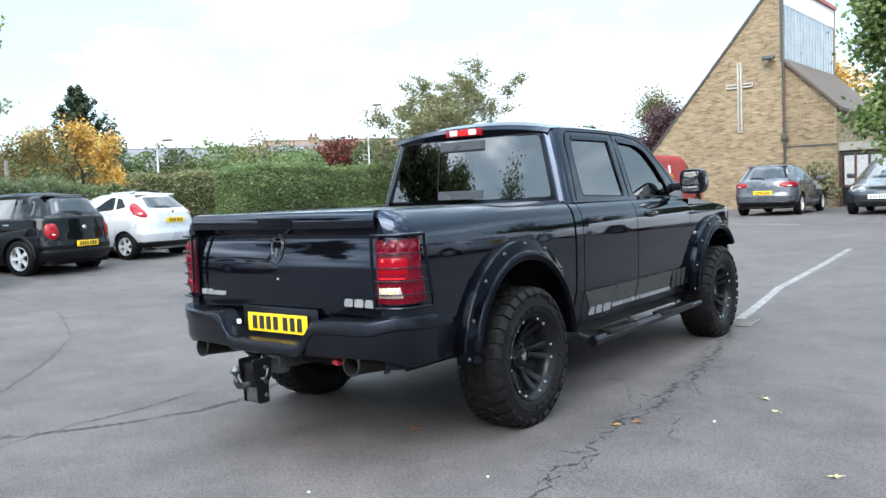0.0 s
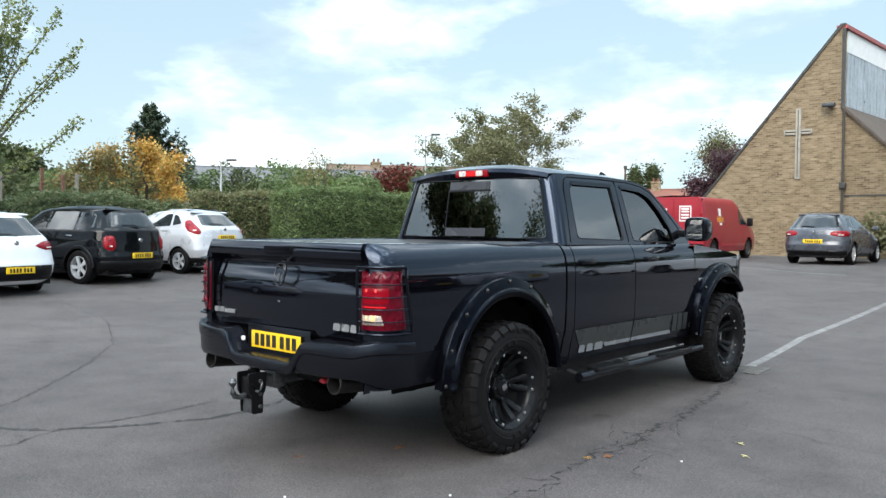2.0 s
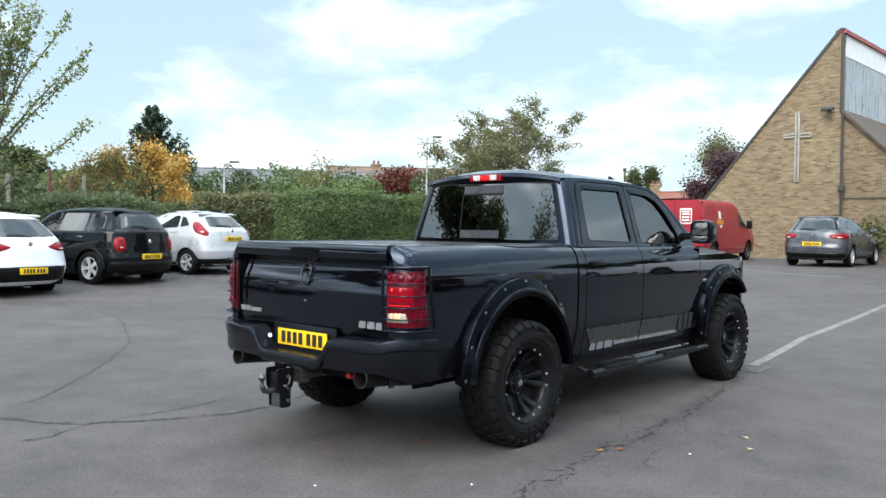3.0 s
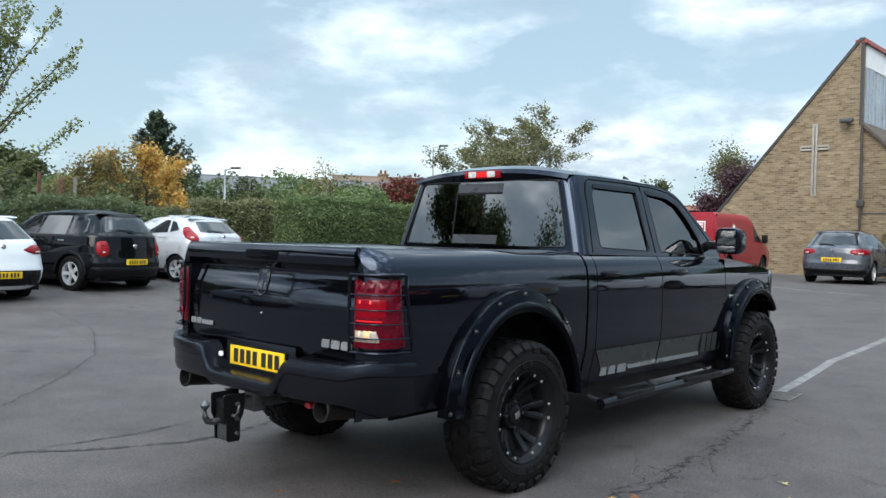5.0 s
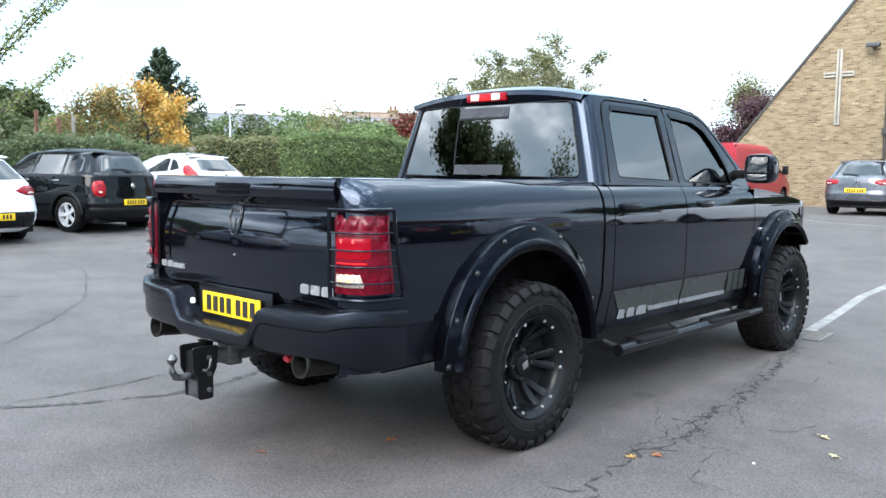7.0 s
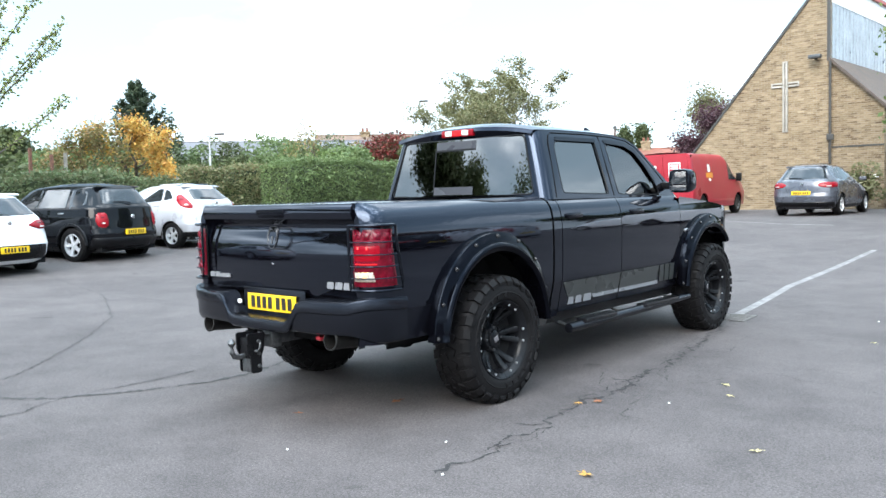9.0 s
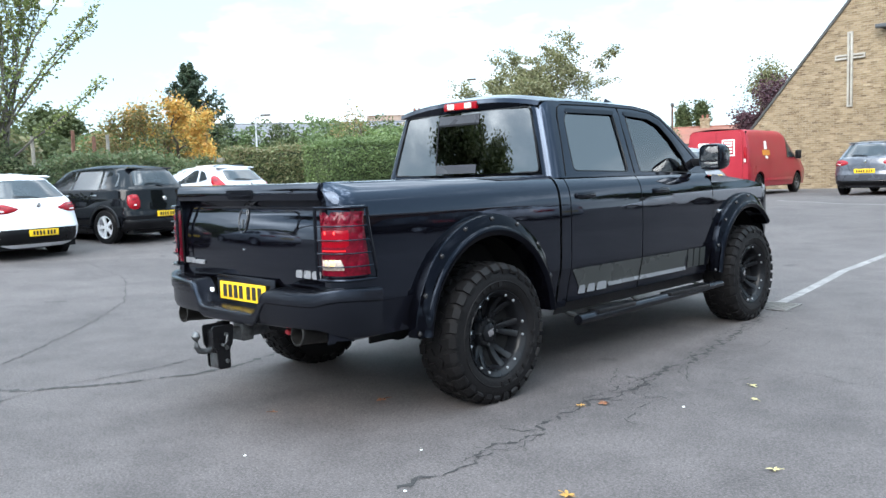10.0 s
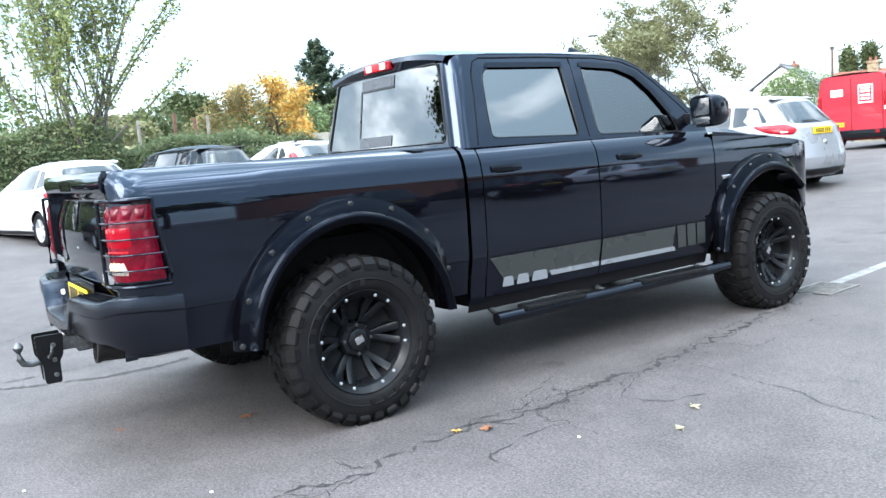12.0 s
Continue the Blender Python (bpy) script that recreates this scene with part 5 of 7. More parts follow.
def parked_car(name, label, category, m, L, W, rear, front, width, axles, wheel_r, glass, rear_win, lamp, plate_z, paint, trim_z=0.34, rims=None, side_trim=False, chrome=False, rails=False, plate=None, spokes=5, rear_n=3.0, badge_z=0.90, high_lens=True, valance=0.98):
    """A car lofted from its outlines: rear and front are (z, y) profiles, width is (z, half width); rear at y = 0."""
    car = thing(name, label, category, m, group="parked cars")
    rims = rims or RIM_SILVER
    r_at, f_at, w_at = curve(rear), curve(front), curve(width)
    H = width[-1][0]
    DR, DF, NF = 0.62, 0.95, 2.5

    def rear_y(x, z):
        u = min(1.0, abs(x) / w_at(z))
        return r_at(z) + DR * (1 - (1 - u ** rear_n) ** (1 / rear_n))

    def half_x(y, z):
        w, a, b = w_at(z), (y - r_at(z)) / DR, (f_at(z) - y) / DF
        k = 1.0
        if a < 1:
            k = (1 - (1 - max(0.0, a)) ** rear_n) ** (1 / rear_n)
        if b < 1:
            k = min(k, (1 - (1 - max(0.0, b)) ** NF) ** (1 / NF))
        return w * k

    def lift(y, z):
        for a in axles:
            d, ra = abs(y - a), wheel_r * 1.14
            if d < ra:
                z = max(z, wheel_r + math.sqrt(ra * ra - d * d))
        return z

    def outline(z):
        """Half the plan from the middle of the tail to the middle of the nose."""
        w, r, f = w_at(z), r_at(z), f_at(z)
        pts = []
        for k in range(15):
            a = math.pi / 2 * (k / 14) ** 0.8
            pts.append((w * math.sin(a) ** (2 / rear_n), r + DR * (1 - math.cos(a) ** (2 / rear_n))))
        for k in range(1, 44):
            pts.append((w, r + DR + (f - DF - r - DR) * k / 44))
        for k in range(13):
            a = math.pi / 2 * (1 - (k / 12) ** 1.0)
            pts.append((w * max(0.0, math.sin(a)) ** (2 / NF), f - DF * (1 - max(0.0, math.cos(a)) ** (2 / NF))))
        return pts

    levels = sorted(set([0.22, 0.28, 0.34, 0.42, 0.5, 0.58, 0.64, 0.68, 0.72, 0.76, 0.80, 0.84, 0.88, 0.92, 0.96, 1.0, 1.04] + [z for z, _ in rear + front + width if z > 0.3]))
    levels = [z for z in levels if z <= H]
    top_arch = wheel_r * 2.2
    rows = []
    for z in levels:
        half = outline(z)
        row = []
        for s in (1, -1):
            seq = half if s > 0 else half[::-1]
            for x, y in seq:
                zz = lift(y, z) if z < top_arch and x > 0.5 * w_at(z) else z
                row.append((s * x * (w_at(min(zz, top_arch)) / w_at(z) if zz != z else 1), y, zz))
        rows.append(row + [row[0]])
    last = levels[-1]
    for ins, dz in ((0.06, 0.012), (0.16, 0.022), (0.34, 0.030)):
        rows.append([(x * (1 - ins / 0.6), y + (ins if y < (r_at(last) + f_at(last)) / 2 else -ins) * 0.8, last + dz) for x, y, _ in rows[len(levels) - 1]])
    bm = grid(rows)
    bm.faces.new([bm.verts.new(p) for p in rows[-1][:-1]])
    bmesh.ops.remove_doubles(bm, verts=bm.verts, dist=2e-4)
    bmesh.ops.recalc_face_normals(bm, faces=bm.faces)
    body = part("body", bm, paint, car, angle=45)

    def patch(pname, z0, z1, s0, s1, mat, off, parent, sx=0, lab="", nz=8, ns=14, bulge=0.0):
        """A skin piece on the tail: s is the distance from the middle along the outline; s0, s1 are numbers or functions of z."""
        rows = []
        for j in range(nz + 1):
            z = z0 + (z1 - z0) * j / nz
            a, b = (s0(z) if callable(s0) else s0), (s1(z) if callable(s1) else s1)
            half = outline(z)
            acc, table = 0.0, [0.0]
            for p, q in zip(half, half[1:]):
                acc += math.hypot(q[0] - p[0], q[1] - p[1])
                table.append(acc)
            row = []
            for i in range(ns + 1):
                s = a + (b - a) * i / ns
                x, y = float(np.interp(abs(s), table, [p[0] for p in half])), float(np.interp(abs(s), table, [p[1] for p in half]))
                x2, y2 = float(np.interp(abs(s) + 0.01, table, [p[0] for p in half])), float(np.interp(abs(s) + 0.01, table, [p[1] for p in half]))
                n = Vector((y2 - y, -(x2 - x))).normalized()
                edge = min(1.0, 3 * min(i / ns, 1 - i / ns, j / nz, 1 - j / nz))
                o = off * (1 if edge > 0 else -0.5) + bulge * edge
                q = (x + n.x * o, y + n.y * o)
                row.append(((sx or (1 if s >= 0 else -1)) * q[0], q[1], z))
            rows.append(row)
        return part(pname, grid(rows, flip=sx < 0), mat, parent, lab)

    # glazing on the flanks
    for sx in (1, -1):
        for g in glass:
            part("side_window", slab(soften(g, 0.035), 0.007, fn=lambda u, v, w: (sx * (half_x(u, v) - 0.002 + w), u, v)), FARGLASS, car)
        yb = glass[-1][1][0]
        zb = glass[-1][1][1]
        part("mirror", box(sx * (W / 2 + 0.09) - 0.10, sx * (W / 2 + 0.09) + 0.10, yb - 0.28, yb - 0.16, zb - 0.02, zb + 0.11, 0.04), paint, car)
        for g in glass[-2:]:
            y = g[0][0] - 0.035
            part("door_seam", slab([(y - 0.004, 0.36), (y + 0.004, 0.36), (y + 0.004, g[0][1] - 0.02), (y - 0.004, g[0][1] - 0.02)], 0.002, fn=lambda u, v, w: (sx * (half_x(u, v) + 0.001 + w), u, v)), BADGE_DARK, body)
            z, y = g[0][1] - 0.11, g[0][0] + 0.10
            part("door_handle", box(sx * (half_x(y, z) + 0.010) - 0.014, sx * (half_x(y, z) + 0.010) + 0.014, y - 0.09, y + 0.09, z - 0.014, z + 0.014, 0.008), CHROME if chrome else paint, car)
        a0, a1 = axles[0] + wheel_r * 1.2, axles[1] - wheel_r * 1.2
        part("sill", grid([[(sx * (half_x(y, z) + 0.008), y, z) for z in (0.23, 0.27, trim_z if side_trim else 0.30)] for y in [a0 + (a1 - a0) * k / 12 for k in range(13)]], flip=sx < 0), PLASTIC_BLACK, car)
        if chrome:
            part("belt_strip", slab([(0.85, chrome), (3.1, chrome), (3.1, chrome + 0.022), (0.85, chrome + 0.022)], 0.006, fn=lambda u, v, w: (sx * (half_x(u, v) + 0.002 + w), u, v)), CHROME, car)
        zs, a, b = [p[0] for p in lamp], [p[1] for p in lamp], [p[2] for p in lamp]
        ob = patch("tail_lamp", zs[0], zs[-1], lambda z: float(np.interp(z, zs, a)), lambda z: float(np.interp(z, zs, b)), RED_BRIGHT, 0.006, car, sx, "red tail lamp", bulge=0.022)
        zm = zs[0] + 0.30 * (zs[-1] - zs[0])
        am, bm_ = float(np.interp(zm, zs, a)), float(np.interp(zm, zs, b))
        patch("reversing_lens", zm - 0.028, zm + 0.028, am + 0.25 * (bm_ - am), am + 0.60 * (bm_ - am), WHITE_LENS, 0.026, ob, sx, nz=3, ns=5, bulge=0.006)
        if high_lens:
            patch("lamp_element", zs[0] + 0.55 * (zs[-1] - zs[0]), zs[0] + 0.8 * (zs[-1] - zs[0]), lambda z: float(np.interp(z, zs, a)) + 0.06, lambda z: float(np.interp(z, zs, b)) - 0.08, RED_LENS, 0.027, ob, sx, nz=3, ns=5, bulge=0.004)
        for ax in axles:
            rows = [[(sx * x, ax + wheel_r * 1.13 * math.cos(q), wheel_r + wheel_r * 1.13 * math.sin(q)) for x in (W * 0.28, W / 2 - 0.02)] for q in [math.pi * k / 12 for k in range(13)]]
            part("wheel_housing", grid(rows, flip=sx > 0), UNDER, car)
            if side_trim:
                rows = [[(sx * x, ax + q * math.cos(t), wheel_r + q * math.sin(t)) for q, x in ((wheel_r * 1.10, W / 2 - 0.02), (wheel_r * 1.11, W / 2 + 0.012), (wheel_r * 1.24, W / 2 + 0.010), (wheel_r * 1.27, W / 2 - 0.015))] for t in [math.pi * k / 14 for k in range(15)]]
                part("arch_cladding", grid(rows, flip=sx > 0), PLASTIC_BLACK, car)
            car_wheel(car, sx * (W / 2 - 0.115), ax, wheel_r, rims, spokes=spokes)
        zf = 0.66
        yl = f_at(zf) - 0.28
        part("headlamp", slab(soften([(yl - 0.22, zf + 0.06), (yl + 0.13, zf - 0.04), (yl + 0.12, zf + 0.06), (yl - 0.12, zf + 0.15)], 0.04), 0.02, fn=lambda u, v, w: (sx * (half_x(u, v) + 0.002 + w), u, v)), WHITE_LENS, car)
    zs, ws = [p[0] for p in rear_win], [p[1] for p in rear_win]
    patch("rear_window", zs[0], zs[-1], lambda z: -float(np.interp(z, zs, ws)), lambda z: float(np.interp(z, zs, ws)), FARGLASS, 0.007, car, 0, "dark rear window", nz=8, ns=20)
    zw = zs[0] + 0.02
    part("wiper", tube([(0.04, r_at(zw) - 0.03, zw), (-0.12, r_at(zw + 0.03) - 0.03, zw + 0.035), (-0.38, r_at(zw + 0.03) - 0.01, zw + 0.04)], 0.010, 6), PLASTIC_BLACK, car)
    zt = zs[-1] + 0.02
    part("spoiler", grid([[(x, r_at(zt) + 0.03 + d + 0.06 * (x / 0.55) ** 2, zt + e) for d, e in ((0.14, 0.048), (-0.005, 0.028), (-0.018, 0.016), (-0.002, 0.006), (0.06, -0.01))] for x in [0.56 * (-1 + k / 6) for k in range(13)]]), paint, car)
    zc = [z for z, y in front if y < front[-1][1] + 1.15]
    z0, z1 = zc[0] + 0.06, H - 0.05
    part("windscreen", slab(soften([(-w_at(z0) * 0.80, z0), (w_at(z0) * 0.80, z0), (w_at(z1) * 0.74, z1), (-w_at(z1) * 0.74, z1)], 0.06), 0.008, fn=lambda u, v, w: (u, f_at(v) - DF * (1 - (1 - (abs(u) / w_at(v)) ** NF) ** (1 / NF)) + 0.004 + w, v)), FARGLASS, car)
    patch("lower_valance", 0.25, trim_z, -valance, valance, PLASTIC_BLACK, 0.016, car, 0, nz=5, ns=26)
    patch("hatch_seam", trim_z + 0.12, trim_z + 0.128, -0.66, 0.66, BADGE_DARK, 0.003, body, 0, nz=1, ns=16)
    py = r_at(plate_z) - 0.018
    pl = part("number_plate", box(-0.26, 0.26, py - 0.008, py + 0.01, plate_z - 0.055, plate_z + 0.055, 0.004), YELLOW, car, "yellow number plate")
    for k in range(7):
        x = -0.20 + 0.058 * k + (0.02 if k > 3 else 0)
        part("plate_bar", box(x, x + 0.034, py - 0.0105, py - 0.0082, plate_z - 0.036, plate_z + 0.036), BADGE_DARK, pl)
    part("emblem", lathe([(0.0, 0.045), (0.010, 0.040), (0.012, 0.0005)], 16), CHROME, body).matrix_basis = Matrix.Translation((0, r_at(badge_z) - 0.004, badge_z)) @ Matrix.Rotation(radians(-90), 4, "Z")
    fp = part("front_plate", box(-0.26, 0.26, L - 0.02, L + 0.02, 0.42, 0.53, 0.004), PLATE_WHITE, car, "white number plate")
    for k in range(7):
        x = -0.20 + 0.058 * k + (0.02 if k > 3 else 0)
        part("plate_bar", box(x, x + 0.034, L + 0.0202, L + 0.0225, 0.44, 0.51), BADGE_DARK, fp)
    part("grille", box(-0.48, 0.48, L - 0.10, L + 0.008, 0.27, 0.38, 0.03), PLASTIC_BLACK, car)
    part("underside", box(-W * 0.40, W * 0.40, 0.2, L - 0.4, 0.20, 0.40), UNDER, car)
    if rails:
        for sx in (1, -1):
            x, ya, yz = sx * (w_at(H - 0.05) - 0.06), r_at(H - 0.05) + 0.35, f_at(H - 0.05) - 0.2
            part("roof_rail", tube([(x, ya, H - 0.05), (x, ya + 0.08, H + 0.045), (x, yz - 0.1, H + 0.045), (x, yz, H - 0.05)], 0.013, 6), PLASTIC_BLACK, car)
    return car


P_WHITE = material("white_car_paint", (0.74, 0.75, 0.77), 0.3, var=0.03, coat=1.0, spec=0.1)
P_SILVER = material("silver_car_paint", (0.44, 0.45, 0.48), 0.3, 0.2, var=0.04, coat=1.0, spec=0.1)
P_SATIN = material("satin_silver_paint", (0.22, 0.222, 0.24), 0.3, 0.25, var=0.04, coat=0.9, spec=0.1)
P_GREY = material("grey_car_paint", (0.07, 0.075, 0.09), 0.28, 0.3, var=0.05, coat=1.0, spec=0.1)
P_DARK = material("dark_car_paint", (0.004, 0.0045, 0.006), 0.35, 0.0, var=0.08, coat=0.55, spec=0.0)
P_SLATE = material("slate_car_paint", (0.030, 0.035, 0.042), 0.25, 0.3, var=0.06, coat=1.0, spec=0.1)
P_RED = material("red_van_paint", (0.30, 0.022, 0.034), 0.35, var=0.10, scale=1.2, coat=0.4, spec=0.2)


def stand(x, y, heading):
    """A pose on the ground; heading 90 is towards +y."""
    return pose(x, y, ground_z(x, y) - 0.005, 0, 0, heading - 90)


def hatch_shape(L, hw, belt, H, tail, roof_back, cowl, roof_front):
    """Profiles of a hatchback from a few sizes: tail is the slope's start, roof_back its end."""
    rear = [(0.22, 0.16), (0.30, 0.05), (0.42, 0.005), (0.56, 0.0), (0.66, 0.03), (0.84, tail * 0.55), (belt, tail), (belt + 0.06, tail + 0.05), (H - 0.07, roof_back), (H - 0.03, roof_back + 0.12), (H, roof_back + 0.38)]
    front = [(0.22, L - 0.12), (0.32, L - 0.02), (0.52, L), (0.64, L - 0.06), (0.74, L - 0.22), (0.84, L - 0.55), (belt - 0.04, cowl), (belt + 0.02, cowl - 0.10), (H - 0.10, roof_front), (H - 0.04, roof_front - 0.18), (H, roof_front - 0.55)]
    width = [(0.22, hw * 0.90), (0.34, hw * 0.96), (0.55, hw), (0.72, hw * 0.995), (0.88, hw * 0.975), (belt, hw * 0.935), (belt + 0.05, hw * 0.90), (H - 0.10, hw * 0.70), (H - 0.04, hw * 0.62), (H, hw * 0.48)]
    return rear, front, width


def door_glass(belt, top, y0, y1, y2, y3, slope, rise=0.03):
    """Rear quarter, rear door and front door windows."""
    zm = (belt + top) / 2
    return [[(y0, belt + rise + 0.05), (y1 - 0.04, belt + rise), (y1 + 0.02, top - 0.01), (y0 + slope * 0.6, top - 0.05)],
            [(y1 + 0.03, belt + rise - 0.005), (y2 - 0.03, belt + rise * 0.5), (y2 - 0.06, top), (y1 + 0.09, top)],
            [(y2 + 0.03, belt + rise * 0.4), (y3, belt - 0.005), (y3 - 0.24, zm), (y3 - 0.60, top), (y2, top)]]


rr, ff, ww = hatch_shape(4.28, 0.885, 1.00, 1.47, 0.13, 0.52, 3.40, 2.50)
parked_car("hatchback_car", "white five-door hatchback parked beside the hedge", "car", stand(-10.26, 1.18, 193.1), 4.28, 1.77, rr, ff, ww, (0.86, 3.46), 0.315, door_glass(1.00, 1.37, 0.66, 1.02, 1.85, 2.95, 0.35), [(1.03, 0.62), (1.06, 0.68), (1.36, 0.52), (1.385, 0.46)], [(0.80, 0.58, 0.80), (0.84, 0.42, 0.98), (0.88, 0.32, 1.08), (0.92, 0.42, 1.14), (0.97, 0.56, 1.10)], 0.47, P_WHITE, trim_z=0.57, badge_z=0.93, valance=0.74)
rr, ff, ww = hatch_shape(4.10, 0.885, 1.07, 1.55, 0.08, 0.34, 3.20, 2.60)
parked_car("compact_suv", "black compact suv with silver wheels parked in a bay", "car", stand(-11.15, 3.86, 196.3), 4.10, 1.78, rr, ff, ww, (0.80, 3.38), 0.345, door_glass(1.09, 1.45, 0.48, 0.95, 1.78, 2.75, 0.16, 0.0), [(1.13, 0.56), (1.16, 0.62), (1.42, 0.54), (1.45, 0.48)], [(0.68, 0.64, 0.72), (0.71, 0.59, 0.79), (0.82, 0.57, 0.83), (0.94, 0.59, 0.80), (0.98, 0.63, 0.74)], 0.58, P_DARK, trim_z=0.50, side_trim=True, chrome=1.075, badge_z=0.88)
rr, ff, ww = hatch_shape(3.95, 0.86, 1.01, 1.47, 0.12, 0.52, 3.12, 2.25)
parked_car("hatchback_car", "silver five-door hatchback with high red lamps in a bay", "car", stand(-11.89, 6.37, 192.1), 3.95, 1.72, rr, ff, ww, (0.72, 3.21), 0.30, door_glass(1.03, 1.37, 0.75, 1.05, 1.75, 2.75, 0.30, 0.07), [(1.09, 0.50), (1.12, 0.58), (1.34, 0.50), (1.37, 0.42)], [(0.90, 0.68, 0.80), (0.98, 0.64, 0.96), (1.08, 0.66, 0.98), (1.20, 0.68, 0.86), (1.24, 0.70, 0.76)], 0.84, P_SILVER, trim_z=0.40, badge_z=1.02)
rr, ff, ww = hatch_shape(4.20, 0.885, 0.99, 1.47, 0.10, 0.42, 3.25, 2.40)
parked_car("hatchback_car", "grey five-door hatchback parked facing the church", "car", stand(-3.18, 19.57, 90.5), 4.20, 1.77, rr, ff, ww, (0.84, 3.42), 0.315, door_glass(1.00, 1.37, 0.58, 1.00, 1.82, 2.85, 0.30), [(1.03, 0.60), (1.06, 0.66), (1.35, 0.56), (1.38, 0.50)], [(0.80, 0.62, 0.95), (0.83, 0.46, 1.06), (0.88, 0.42, 1.10), (0.93, 0.46, 1.08), (0.96, 0.58, 0.98)], 0.66, P_GREY, trim_z=0.42, badge_z=0.90)
rr, ff, ww = hatch_shape(4.52, 0.91, 1.06, 1.63, 0.14, 0.58, 3.78, 2.75)
parked_car("people_carrier", "silver seven-seat people carrier parked across the bays", "car", stand(-3.02, 11.14, 178.8), 4.52, 1.82, rr, ff, ww, (0.95, 3.74), 0.325, door_glass(1.09, 1.50, 0.62, 1.32, 2.25, 3.25, 0.40, 0.05), [(1.12, 0.58), (1.15, 0.66), (1.50, 0.56), (1.53, 0.48)], [(0.96, 0.68, 0.82), (1.00, 0.60, 1.05), (1.05, 0.56, 1.18), (1.10, 0.60, 1.26), (1.14, 0.70, 1.28)], 1.00, P_SATIN, trim_z=0.38, badge_z=0.80)
rr, ff, ww = hatch_shape(4.03, 0.855, 0.99, 1.49, 0.10, 0.45, 3.15, 2.30)
parked_car("hatchback_car", "slate grey hatchback parked nose out by the porch", "car", stand(-0.19, 23.21, 270.5), 4.03, 1.71, rr, ff, ww, (0.75, 3.32), 0.31, door_glass(1.00, 1.39, 0.60, 0.95, 1.75, 2.70, 0.30), [(1.03, 0.60), (1.38, 0.52)], [(0.80, 0.62, 0.85), (0.98, 0.62, 0.90)], 0.70, P_SLATE)


